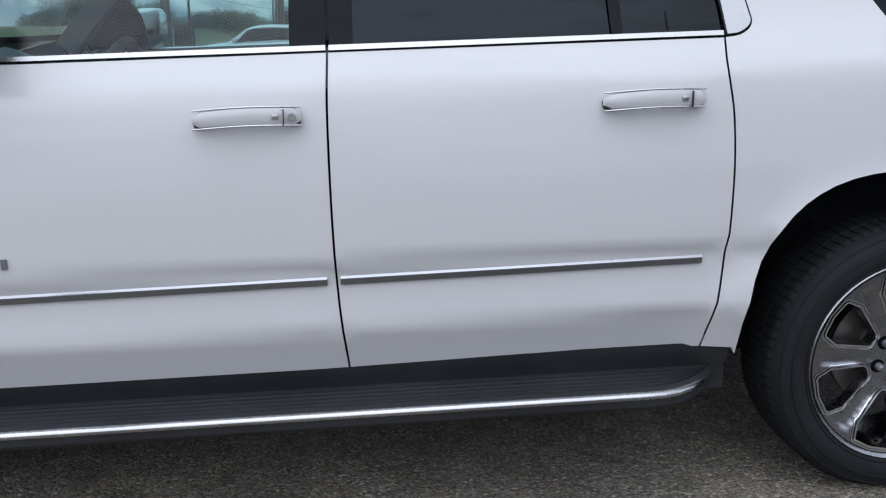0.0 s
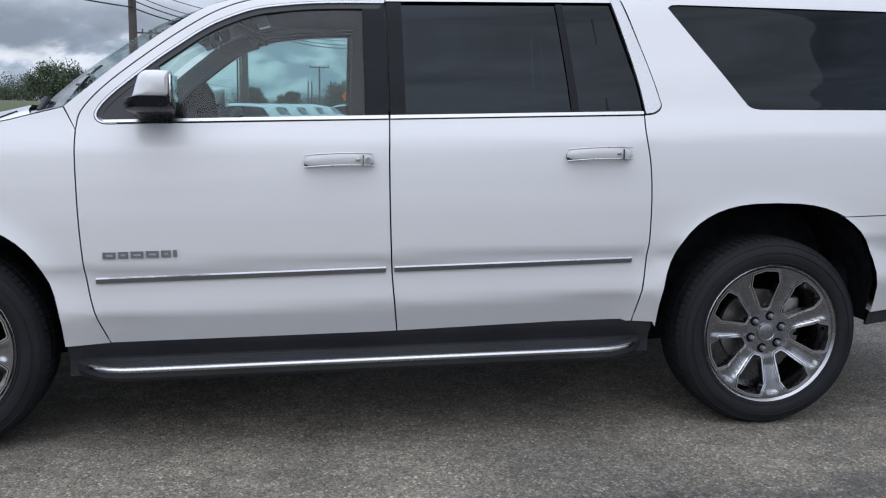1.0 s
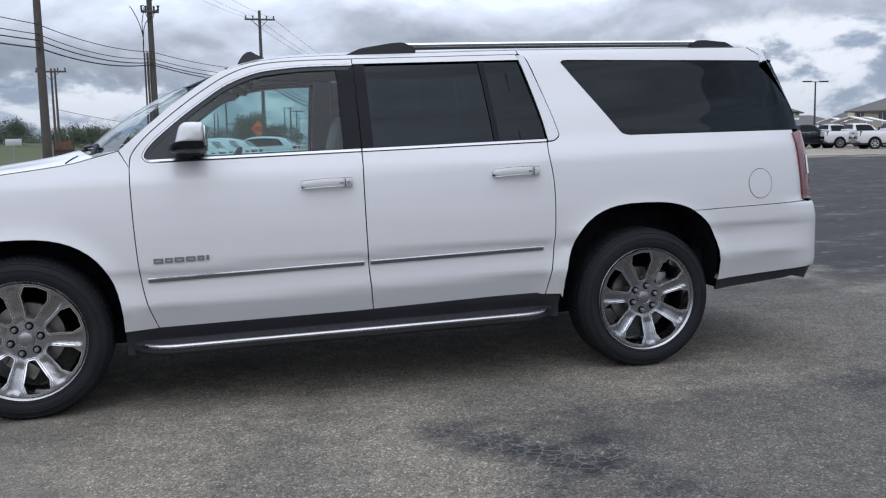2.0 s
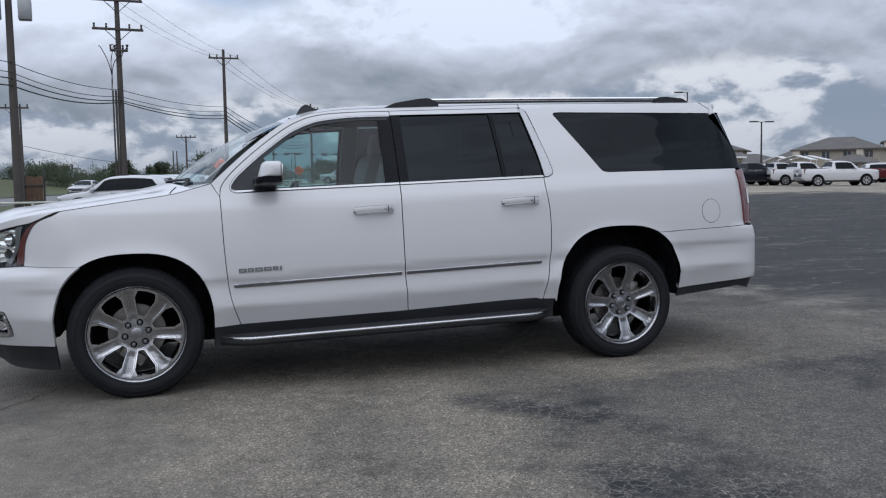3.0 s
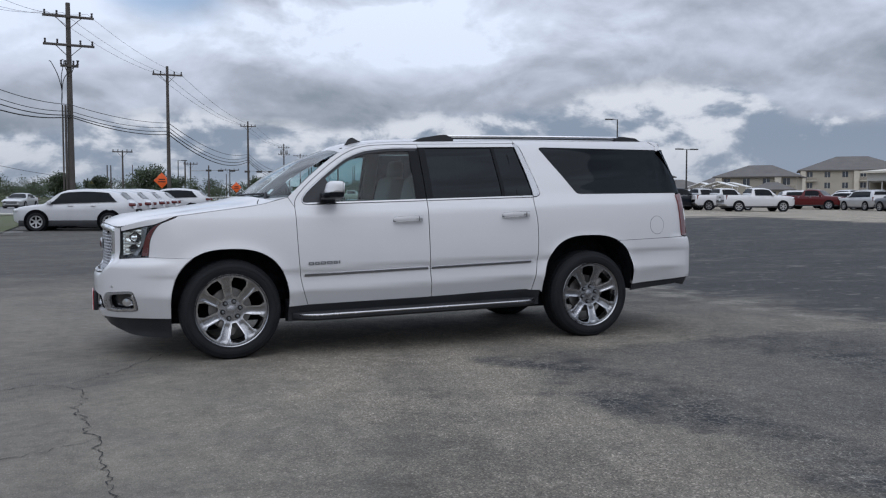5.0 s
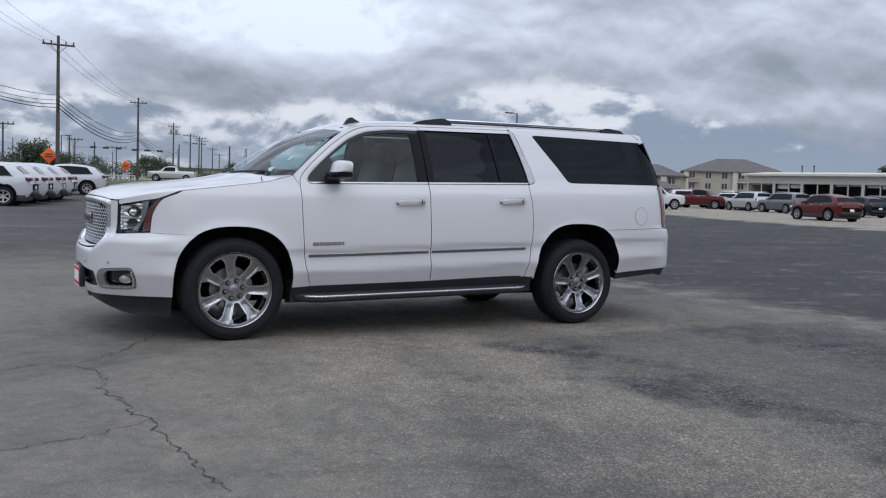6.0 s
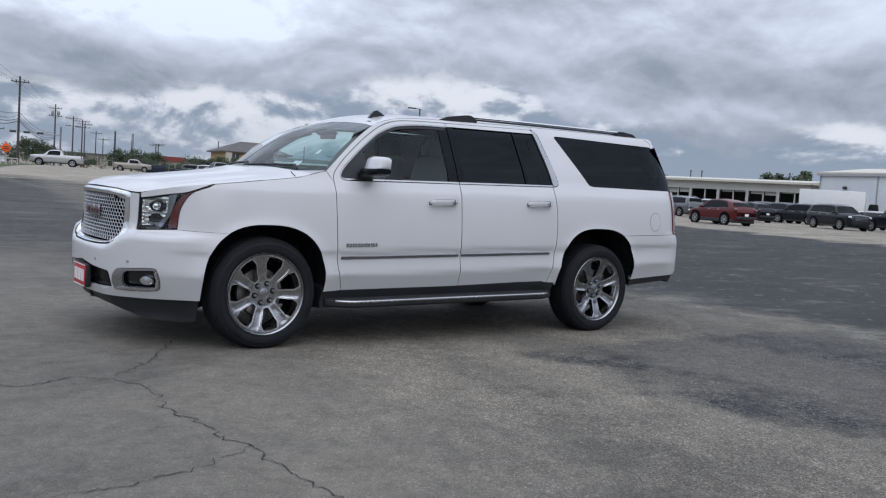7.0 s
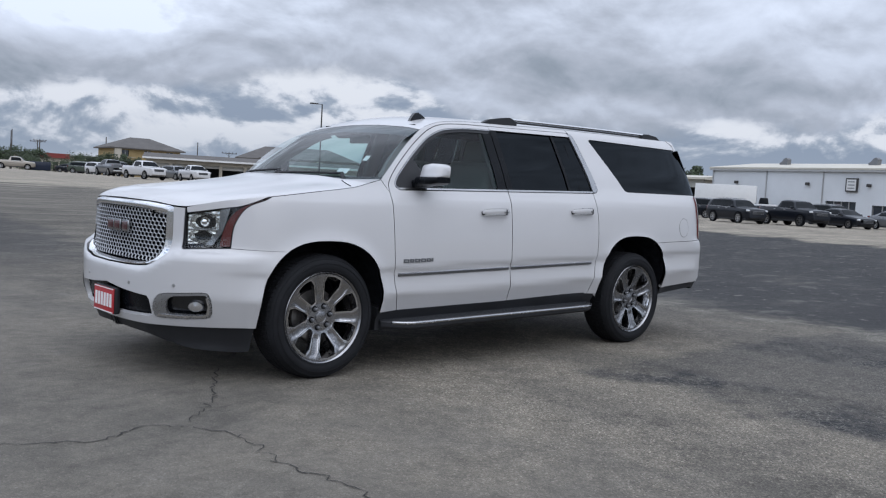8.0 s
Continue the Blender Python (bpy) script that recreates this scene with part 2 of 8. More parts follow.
def thing(name, m, label, category, group="", kind=""):
    ob = new(name)
    ob.empty_display_size = 0.1
    ob.matrix_world = m
    return tagged(ob, label, category, group, kind)


def add_box(bm, centre, size, bevel=0.0, segments=2, turn=None, taper=None):
    """A box, its edges rounded; taper narrows the top in x and y."""
    r = bmesh.ops.create_cube(bm, size=1.0)
    vs = r["verts"]
    for v in vs:
        v.co = Vector((v.co.x * size[0], v.co.y * size[1], v.co.z * size[2]))
        if taper and v.co.z > 0:
            v.co.x *= taper[0]
            v.co.y *= taper[1]
    if bevel > 0:
        es = list({e for v in vs for e in v.link_edges})
        r = bmesh.ops.bevel(bm, geom=es + vs, offset=bevel, segments=segments, affect="EDGES", profile=0.5, clamp_overlap=True)
        vs = list({v for f in r["faces"] for v in f.verts} | {v for v in vs if v.is_valid})
    for v in vs:
        if turn is not None:
            v.co = turn @ v.co
        v.co += Vector(centre)
    return vs


def boxes(*rows, bevel=0.0, segments=2):
    bm = bmesh.new()
    for centre, size in rows:
        add_box(bm, centre, size, bevel, segments)
    return bm


def rod(bm, a, b, r1, r2=None, sides=10, caps=True):
    """A tapered rod from a to b."""
    a, b = Vector(a), Vector(b)
    q = (b - a).to_track_quat("Z", "Y").to_matrix()
    r2 = r1 if r2 is None else r2
    rings = []
    for p, r in ((a, r1), (b, r2)):
        rings.append([bm.verts.new(p + q @ Vector((r * math.cos(2 * math.pi * i / sides), r * math.sin(2 * math.pi * i / sides), 0))) for i in range(sides)])
    for i in range(sides):
        j = (i + 1) % sides
        bm.faces.new((rings[0][i], rings[0][j], rings[1][j], rings[1][i]))
    if caps:
        bm.faces.new(rings[0][::-1])
        bm.faces.new(rings[1])


def tube(bm, points, r, sides=8, closed=False):
    """A round tube along points."""
    pts = [Vector(p) for p in points]
    n = len(pts)
    rings = []
    for i, p in enumerate(pts):
        a = pts[(i - 1) % n] if closed or i else p
        b = pts[(i + 1) % n] if closed or i < n - 1 else p
        q = (b - a).to_track_quat("Z", "Y").to_matrix()
        rings.append([bm.verts.new(p + q @ Vector((r * math.cos(2 * math.pi * k / sides), r * math.sin(2 * math.pi * k / sides), 0))) for k in range(sides)])
    for i in range(n if closed else n - 1):
        A, B = rings[i], rings[(i + 1) % n]
        for k in range(sides):
            j = (k + 1) % sides
            bm.faces.new((A[k], A[j], B[j], B[k]))
    if not closed:
        bm.faces.new(rings[0][::-1])
        bm.faces.new(rings[-1])


def lathe(profile, sides=64, axis="Y"):
    """Vertices and faces of a turned ring: profile rows of (radius, along)."""
    verts, faces = [], []
    for i in range(sides):
        a = 2 * math.pi * i / sides
        for r, h in profile:
            verts.append((r * math.cos(a), h, r * math.sin(a)) if axis == "Y" else (r * math.cos(a), r * math.sin(a), h))
    n = len(profile)
    for i in range(sides):
        j = (i + 1) % sides
        for k in range(n - 1):
            faces.append((i * n + k, i * n + k + 1, j * n + k + 1, j * n + k))
    return verts, faces


def prism(bm, outline, y0, y1):
    """An outline in x and z, drawn out from y0 to y1."""
    a = [bm.verts.new((x, y0, z)) for x, z in outline]
    b = [bm.verts.new((x, y1, z)) for x, z in outline]
    n = len(outline)
    bm.faces.new(a)
    bm.faces.new(b[::-1])
    for i in range(n):
        j = (i + 1) % n
        bm.faces.new((a[j], a[i], b[i], b[j]))


def spline(points, per=5):
    """A smooth open line through a few control points."""
    p = np.array(points, float)
    q = np.vstack([2 * p[0] - p[1], p, 2 * p[-1] - p[-2]])
    out = []
    for i in range(1, len(q) - 2):
        for k in range(per):
            t = k / per
            a, b, c, d = q[i - 1:i + 3]
            out.append(0.5 * (2 * b + (c - a) * t + (2 * a - 5 * b + 4 * c - d) * t * t + (3 * b - a - 3 * c + d) * t**3))
    out.append(p[-1])
    return [tuple(v) for v in out]


def straight(a, b, n=8):
    return [(a[0] + (b[0] - a[0]) * i / n, a[1] + (b[1] - a[1]) * i / n) for i in range(n + 1)]


def join(*lines):
    """Lines end to end, without doubled points."""
    out = []
    for l in lines:
        for p in l:
            if not out or math.hypot(p[0] - out[-1][0], p[1] - out[-1][1]) > 0.002:
                out.append(p)
    while math.hypot(out[0][0] - out[-1][0], out[0][1] - out[-1][1]) < 0.002:
        out.pop()
    return out


def shrink(poly, d):
    """A closed outline drawn in by d all round."""
    p = np.array(poly)
    area = np.sum(p[:, 0] * np.roll(p[:, 1], -1) - np.roll(p[:, 0], -1) * p[:, 1])
    a, b = p - np.roll(p, 1, 0), np.roll(p, -1, 0) - p
    a, b = a / (np.linalg.norm(a, axis=1)[:, None] + 1e-9), b / (np.linalg.norm(b, axis=1)[:, None] + 1e-9)
    na, nb = np.stack([-a[:, 1], a[:, 0]], 1), np.stack([-b[:, 1], b[:, 0]], 1)
    n = na + nb
    n = n / np.maximum(np.sum(n * na, axis=1), 0.5)[:, None]
    return [tuple(v) for v in p + n * d * np.sign(area)]


def inside(poly, q):
    p, q = np.array(poly), np.array(q)
    hit = np.zeros(len(q), bool)
    x, y = q[:, 0], q[:, 1]
    for (x1, y1), (x2, y2) in zip(p, np.roll(p, -1, 0)):
        if y1 == y2:
            continue
        hit ^= ((y1 > y) != (y2 > y)) & (x < (x2 - x1) * (y - y1) / (y2 - y1) + x1)
    return hit


def near_line(poly, q, d):
    """Which of q lie within d of the outline."""
    p, q = np.array(poly), np.array(q)
    close = np.zeros(len(q), bool)
    for a, b in zip(p, np.roll(p, -1, 0)):
        ab = b - a
        t = np.clip(((q - a) @ ab) / (ab @ ab + 1e-12), 0, 1)
        close |= np.linalg.norm(q - a - t[:, None] * ab, axis=1) < d
    return close


def sheet(outline, surf, holes=(), step=0.05, lift=0.0, rim=0.014, side=-1):
    """A curved panel: its outline in the surface's two coordinates, filled with small triangles, its edges turned in by rim.
    side -1 is the left of the car, 1 its mirror image. Returns vertices, faces and normals."""
    loops = [outline, *holes]
    pts, edges = [], []
    for l in loops:
        k = len(pts)
        pts += l
        edges += [(k + i, k + (i + 1) % len(l)) for i in range(len(l))]
    o = np.array(outline)
    lo, hi = o.min(0), o.max(0)
    gx, gz = np.meshgrid(np.arange(lo[0] + step / 2, hi[0], step), np.arange(lo[1] + step / 2, hi[1], step * 0.6))
    g = np.stack([gx.ravel(), gz.ravel()], 1)
    if len(g):
        keep = inside(outline, g)
        for h in holes:
            keep &= ~inside(h, g)
        for l in loops:
            keep &= ~near_line(l, g, step * 0.3)
        pts = pts + [tuple(v) for v in g[keep]]
    res = geometry.delaunay_2d_cdt([Vector(p) for p in pts], edges, [], 0, 1e-5)
    v2, tri = np.array([tuple(v) for v in res[0]]), [tuple(f) for f in res[2]]
    mid = np.array([v2[list(f)].mean(0) for f in tri])
    ok = inside(outline, mid)
    for h in holes:
        ok &= ~inside(h, mid)
    tri = [f for f, k in zip(tri, ok) if k]

    def at(uv):
        uv = np.array(uv, float)
        e = 0.004
        p = np.stack(surf(uv[:, 0], uv[:, 1]), 1)
        du = np.stack(surf(uv[:, 0] + e, uv[:, 1]), 1) - np.stack(surf(uv[:, 0] - e, uv[:, 1]), 1)
        dv = np.stack(surf(uv[:, 0], uv[:, 1] + e), 1) - np.stack(surf(uv[:, 0], uv[:, 1] - e), 1)
        n = np.cross(du, dv)
        n /= np.linalg.norm(n, axis=1)[:, None] + 1e-12
        return p, n

    p, n = at(v2)
    verts, normals, faces = list(p + n * lift), list(n), []
    for f in tri:
        a, b, c = (v2[i] for i in f)
        faces.append(f if (b[0] - a[0]) * (c[1] - a[1]) - (b[1] - a[1]) * (c[0] - a[0]) > 0 else f[::-1])
    if rim:
        for l in loops:
            lp, ln = at(l)
            k, m = len(verts), len(l)
            t = np.roll(lp, -1, 0) - np.roll(lp, 1, 0)
            out = np.cross(t, ln)
            out /= np.linalg.norm(out, axis=1)[:, None] + 1e-12
            a = np.array(l)
            if np.sum(a[:, 0] * np.roll(a[:, 1], -1) - np.roll(a[:, 0], -1) * a[:, 1]) < 0:
                out = -out
            if l is not outline:
                out = -out
            verts += list(lp + ln * lift) + list(lp + ln * (lift - rim))
            normals += list(out) * 2
            for i in range(m):
                j = (i + 1) % m
                faces.append((k + i, k + m + i, k + m + j, k + j))
    verts, normals = np.array(verts), np.array(normals)
    if side > 0:
        verts[:, 1] *= -1
        normals[:, 1] *= -1
        faces = [f[::-1] for f in faces]
    return verts, faces, normals


def coons(front, back, left, right, nu=32, nv=32, bulge=None):
    """A patch between four edge lines: front and back run from left to right, left and right from front to back."""
    def even(l, n):
        l = np.array(l, float)
        k = np.concatenate([[0], np.cumsum(np.linalg.norm(np.diff(l, axis=0), axis=1))])
        q = np.linspace(0, k[-1], n + 1)
        return np.stack([np.interp(q, k, l[:, i]) for i in range(3)], 1)
    F, B, L, R = even(front, nu), even(back, nu), even(left, nv), even(right, nv)
    verts, faces = [], []
    for j in range(nv + 1):
        v = j / nv
        for i in range(nu + 1):
            u = i / nu
            p = (1 - v) * F[i] + v * B[i] + (1 - u) * L[j] + u * R[j] - ((1 - u) * (1 - v) * F[0] + u * (1 - v) * F[-1] + (1 - u) * v * B[0] + u * v * B[-1])
            if bulge:
                p = p + np.array(bulge(u, v))
            verts.append(p)
    for j in range(nv):
        for i in range(nu):
            a = j * (nu + 1) + i
            faces.append((a, a + 1, a + nu + 2, a + nu + 1))
    return verts, faces



# ---- the body form of the large white car ----
def hermite(v, xs, ys):
    """Smooth monotone curve through a short table."""
    xs, ys = np.asarray(xs, float), np.asarray(ys, float)
    h, d = np.diff(xs), np.diff(ys) / np.diff(xs)
    m = np.zeros(len(xs))
    m[0], m[-1] = d[0], d[-1]
    for i in range(1, len(xs) - 1):
        m[i] = 0 if d[i - 1] * d[i] <= 0 else 2 * d[i - 1] * d[i] / (d[i - 1] + d[i])
    v = np.asarray(v, float)
    i = np.clip(np.searchsorted(xs, v) - 1, 0, len(h) - 1)
    t = np.clip((v - xs[i]) / h[i], -0.5, 1.5)
    return ((2 * t**3 - 3 * t**2 + 1) * ys[i] + (t**3 - 2 * t**2 + t) * h[i] * m[i]
            + (3 * t**2 - 2 * t**3) * ys[i + 1] + (t**3 - t**2) * h[i] * m[i + 1])


# the plan line of the body's widest level, from the middle of the nose round the left side to the middle of the tail
PLAN = [(-2.705, 0), (-2.70, -.2), (-2.682, -.4), (-2.64, -.55), (-2.575, -.67), (-2.49, -.775), (-2.40, -.855), (-2.28, -.93), (-2.12, -.985), (-1.9, -1.0),
        (0, -1.003), (1.9, -1.0), (2.3, -.998), (2.60, -.985), (2.74, -.955), (2.83, -.89), (2.87, -.78), (2.90, -.5), (2.91, -.25), (2.915, 0)]
def plan_table():
    p = np.array(PLAN)
    k = np.concatenate([[0], np.cumsum(np.hypot(*np.diff(p, axis=0).T))])
    q = np.linspace(0, k[-1], 1500)
    x = hermite(q, k, p[:, 0]); y = hermite(q, k, p[:, 1])
    s = np.concatenate([[0], np.cumsum(np.hypot(np.diff(x), np.diff(y)))])
    s -= np.interp(0.0, x, s)          # s equals x along the straight side
    return s, x, y
PS, PX, PY = plan_table()
S_NOSE, S_TAIL = PS[0], PS[-1]
def ease(t):
    t = np.clip(t, 0, 1)
    return t * t * (3 - 2 * t)
SIDE = ([.20, .30, .43, .54, .553, .565, .65, .70, .742, .752, .765, .90, 1.0, 1.10, 1.165, 1.185, 1.205, 1.27, 1.30, 1.40, 1.60, 1.715, 1.78, 1.82, 1.90],
        [-.12, -.09, -.051, -.0080, -.0020, -.0005, -.0065, -.0075, .0075, .0100, .0105, .007, .0, -.011, -.021, -.0265, -.036, -.072, -.088, -.130, -.234, -.296, -.345, -.40, -.56])
NOSE = ([.20, .36, .44, .55, .64, .675, .71, .74, .80, .92, 1.0, 1.08, 1.2],
        [-.10, -.03, -.005, .0, .002, -.008, -.060, -.075, -.080, -.080, -.080, -.085, -.15])
TAIL = ([.30, .45, .55, .80, .90, .94, 1.0, 1.3, 1.75, 1.9],
        [-.10, -.04, .0, .0, -.015, -.045, -.05, -.10, -.30, -.40])
def body(s, z):
    """A point of the left body side or nose: s runs along the plan line (s = x on the straight side), z is the height."""
    s, z = np.asarray(s, float), np.asarray(z, float)
    x, y = np.interp(s, PS, PX), np.interp(s, PS, PY)
    e = .004
    tx, ty = np.interp(s + e, PS, PX) - np.interp(s - e, PS, PX), np.interp(s + e, PS, PY) - np.interp(s - e, PS, PY)
    n = np.hypot(tx, ty) + 1e-9
    nx, ny = ty / n, -tx / n
    u = z - .03 * np.clip(x, -1.7, 2.7)
    side = hermite(u, *SIDE)
    wf, wt = ease((-1.95 - s) / .55), ease((s - 2.45) / .45)
    off = side * (1 - wf) * (1 - wt) + hermite(z - .10 * ease((s + 2.98) / .34), *NOSE) * wf + hermite(z, *TAIL) * wt
    # swelling round the wheel arches
    for xc, zc, a in ((-1.655, .40, .47), (1.62, .42, .485)):
        r = np.hypot((s - xc), (z - zc)) / a
        off = off + .022 * np.exp(-((r - 1.0) / .16) ** 2) * np.where(z > zc - .2, 1, 0) * ease((1.08 - z) / .3)
    blunt = .033 * ease((-2.55 - s) / .40)
    return x + nx * off + blunt, y + ny * off, z + 0 * s


# ---- the large white car ----
def arch(xc, z0, a, h, t0=0, t1=180, n=28, power=0.8):
    """A squarish wheel arch, from front (180 degrees) to back (0)."""
    out = []
    for i in range(n + 1):
        w = radians(t0 + (t1 - t0) * i / n)
        c, s = math.cos(w), math.sin(w)
        out.append((xc + a * math.copysign(abs(c) ** power, c), z0 + h * abs(s) ** power))
    return out


FRONT_ARCH = arch(-1.655, 0.40, 0.468, 0.49, power=0.78)          # back to front
REAR_ARCH = arch(1.636, 0.43, 0.487, 0.52, power=0.74)
DOOR_NOSE = spline([(-1.025, 0.41), (-1.07, 0.54), (-1.095, 0.67), (-1.112, 0.87), (-1.122, 1.10), (-1.125, 1.22)])
DOOR_TOP = spline([(-1.125, 1.22), (-1.11, 1.29), (-1.03, 1.385), (-0.89, 1.505), (-0.75, 1.61), (-0.61, 1.695), (-0.46, 1.745), (-0.25, 1.766), (0.04, 1.776)])
B_LOW = spline([(0.04, 1.272), (0.036, 1.11), (0.04, 0.85), (0.05, 0.64), (0.072, 0.432)])
WINDOW_F = spline([(0.04, 1.745), (-0.20, 1.738), (-0.37, 1.722), (-0.50, 1.697), (-0.65, 1.632), (-0.79, 1.535), (-0.89, 1.457), (-1.01, 1.352), (-1.055, 1.295), (-1.058, 1.262), (-1.03, 1.243), (-0.98, 1.242)])
BELT_F = straight((-0.98, 1.242), (0.04, 1.272), 14)
BELT_R = straight((0.04, 1.272), (1.075, 1.302), 14)
DOOR_TAIL = spline([(1.075, 1.302), (1.072, 1.22), (1.088, 1.10), (1.093, 0.93), (1.082, 0.69), (1.048, 0.455)])


GLASS_EDGE = spline([(2.752, 1.347), (2.738, 1.42), (2.708, 1.55), (2.668, 1.66), (2.622, 1.756)], 6)


def suv_panels(suv, side):
    """Body panels, doors, glass and trim of one side."""
    def body_part(name, outline, mat=WHITE, parent=suv, holes=(), label="", **kw):
        v, f, n = sheet(outline, body, holes, side=side, **kw)
        return mesh_part(name, v, f, mat, parent, label, n)

    low_f = straight((0.072, 0.432), (-1.025, 0.41), 14)
    door = body_part("front_door", shrink(join(DOOR_NOSE, DOOR_TOP, straight((0.04, 1.776), (0.04, 1.745), 2), WINDOW_F, BELT_F, B_LOW, low_f), 0.003), step=0.06)
    low_r = straight((1.048, 0.455), (0.072, 0.432), 14)
    rear = body_part("rear_door", shrink(join(B_LOW[::-1], BELT_R, DOOR_TAIL, low_r), 0.003), step=0.06)
    body_part("door_frame", shrink(join(straight((0.04, 1.776), (0.985, 1.803), 12), [(1.005, 1.768)], straight((0.99, 1.768), (0.04, 1.745), 12)), 0.002), parent=rear, step=0.05)
    # fender with the arch cut out
    fr = [p for p in FRONT_ARCH if not (p[0] < -1.7 and p[1] < 0.82)]
    body_part("front_fender", shrink(join(DOOR_NOSE[::-1], [(-1.10, 0.405), (-1.185, 0.402)], fr, straight((-1.957, 0.82), (-2.31, 0.83), 6),
              spline([(-2.31, 0.83), (-2.29, 0.97), (-2.22, 1.08), (-2.10, 1.13), (-2.055, 1.155)]),
              spline([(-2.055, 1.155), (-1.75, 1.195), (-1.43, 1.238), (-1.29, 1.272)]), [(-1.175, 1.302)], straight((-1.175, 1.302), (-1.125, 1.22), 3)), 0.002), step=0.05, rim=0.02)
    # quarter panel round the rear side window
    ra = [p for p in REAR_ARCH if not (p[0] > 1.7 and p[1] < 0.893)][::-1]
    body_part("quarter_panel", shrink(join(DOOR_TAIL[::-1], spline([(1.075, 1.302), (1.12, 1.31), (1.15, 1.335), (1.145, 1.38), (1.10, 1.56), (1.045, 1.765), (1.02, 1.785)]),
              [(1.0, 1.81), (1.0, 1.832)], straight((1.0, 1.832), (2.50, 1.852), 16), [(2.58, 1.80)], [(2.57, 1.755)], straight((2.56, 1.765), (1.30, 1.768), 14),
              spline([(1.265, 1.766), (1.25, 1.755), (1.262, 1.73), (1.40, 1.53), (1.51, 1.375), (1.54, 1.342), (1.58, 1.333)]),
              straight((1.58, 1.333), (2.668, 1.345), 14), spline([(2.668, 1.345), (2.688, 1.15), (2.70, 0.92)]), straight((2.70, 0.92), (1.938, 0.893), 8), ra[::-1],
              [(1.135, 0.452)]), 0.0025), step=0.06, rim=0.02)
    body_part("roof_side", shrink(join(DOOR_TOP, straight((0.04, 1.776), (1.0, 1.803), 10), [(1.0, 1.832)], straight((1.0, 1.832), (0.04, 1.802), 10),
              spline([(0.04, 1.802), (-0.25, 1.789), (-0.45, 1.767), (-0.60, 1.729), (-0.70, 1.686), (-0.85, 1.582), (-1.0, 1.46), (-1.175, 1.305)])), 0.0025), step=0.05)
    # bumpers
    fa = [p for p in FRONT_ARCH if p[0] < -1.7 and p[1] < 0.82]
    fog_hole = spline([(-2.83, 0.44), (-2.80, 0.505), (-2.74, 0.54), (-2.60, 0.553), (-2.46, 0.562), (-2.425, 0.54), (-2.41, 0.48), (-2.415, 0.42), (-2.45, 0.40), (-2.62, 0.388), (-2.78, 0.385), (-2.82, 0.395), (-2.83, 0.44)], 4)[:-1]
    nose = S_NOSE
    bumper = body_part("front_bumper", join(straight((-1.957, 0.8205), (-2.31, 0.8285), 6), straight((-2.31, 0.8285), (-2.622, 0.810), 8), straight((-2.64, 0.82), (-2.632, 1.058), 8),
              [(-2.722, 1.062)], spline([(-2.727, 1.04), (-2.725, 0.90), (-2.738, 0.812), (-2.774, 0.754), (-2.87, 0.706), (-2.95, 0.690), (-3.10, 0.681), (nose, 0.678)]),
              straight((nose, 0.678), (nose, 0.555), 6), spline([(nose, 0.548), (-3.16, 0.528), (-2.875, 0.512)]), [(-2.852, 0.49), (-2.843, 0.44), (-2.846, 0.400), (-2.858, 0.390)],
              spline([(-2.88, 0.385), (-3.16, 0.372), (nose, 0.37)]), [(nose, 0.325)], spline([(nose, 0.322), (-2.94, 0.332), (-2.5, 0.342), (-2.2, 0.345), (-2.124, 0.346)]), [(-2.1235, 0.37)], fa[::-1]),
              holes=[fog_hole], step=0.05, rim=0.03)
    body_part("valance", join(spline([(nose, 0.318), (-2.94, 0.328), (-2.5, 0.336), (-2.13, 0.34)]), [(-2.13, 0.185)], spline([(-2.2, 0.18), (-2.5, 0.192), (-2.80, 0.222), (-2.98, 0.252), (nose, 0.262)])), BLACK, bumper, step=0.06, lift=-0.02, label="black lower valance")
    body_part("intake", join(spline([(nose, 0.575), (-3.16, 0.548), (-2.85, 0.53)]), [(-2.836, 0.37)], spline([(-2.9, 0.365), (-3.16, 0.355), (nose, 0.35)])), PILLAR_BLACK, bumper, step=0.05, lift=-0.04, label="black lower air intake")
    # fog lamp nest with its bright surround
    ring_in = [(-2.432 + (s + 2.42) * 0.70, 0.478 + (z - 0.472) * 0.74) for s, z in fog_hole]
    body_part("fog_lamp_surround", shrink(fog_hole, 0.003), FOG_TRIM, bumper, holes=[ring_in], step=0.015, lift=0.004, rim=0.02, label="grey satin surround")
    body_part("fog_lamp_strip", join(straight((-2.80, 0.398), (-2.62, 0.398), 4), straight((-2.46, 0.409), (-2.428, 0.425), 3), straight((-2.421, 0.48), (-2.434, 0.535), 3), straight((-2.446, 0.53), (-2.434, 0.48), 3), straight((-2.445, 0.432), (-2.47, 0.421), 3), straight((-2.62, 0.412), (-2.78, 0.412), 4)), CHROME, bumper, step=0.03, lift=0.008, rim=0.006, label="bright lower strip")
    fog = body_part("fog_lamp", shrink(fog_hole, 0.012), GLOSS_BLACK, bumper, step=0.03, lift=-0.035, rim=0.0)
    v, f = lathe([(0.0, -0.012), (0.028, -0.010), (0.034, 0.0), (0.036, 0.02)], 24)
    v = [(a * 1.5, b, c) for a, b, c in v]
    lamp = mesh_part("fog_lamp_lens", v, f, POLISHED, fog)
    px, py, pz = (float(c) for c in body(-2.515, 0.472))
    lamp.matrix_world = pose(px + 0.012, (py + 0.012) * -side, pz, 0, 0, 40 * side)
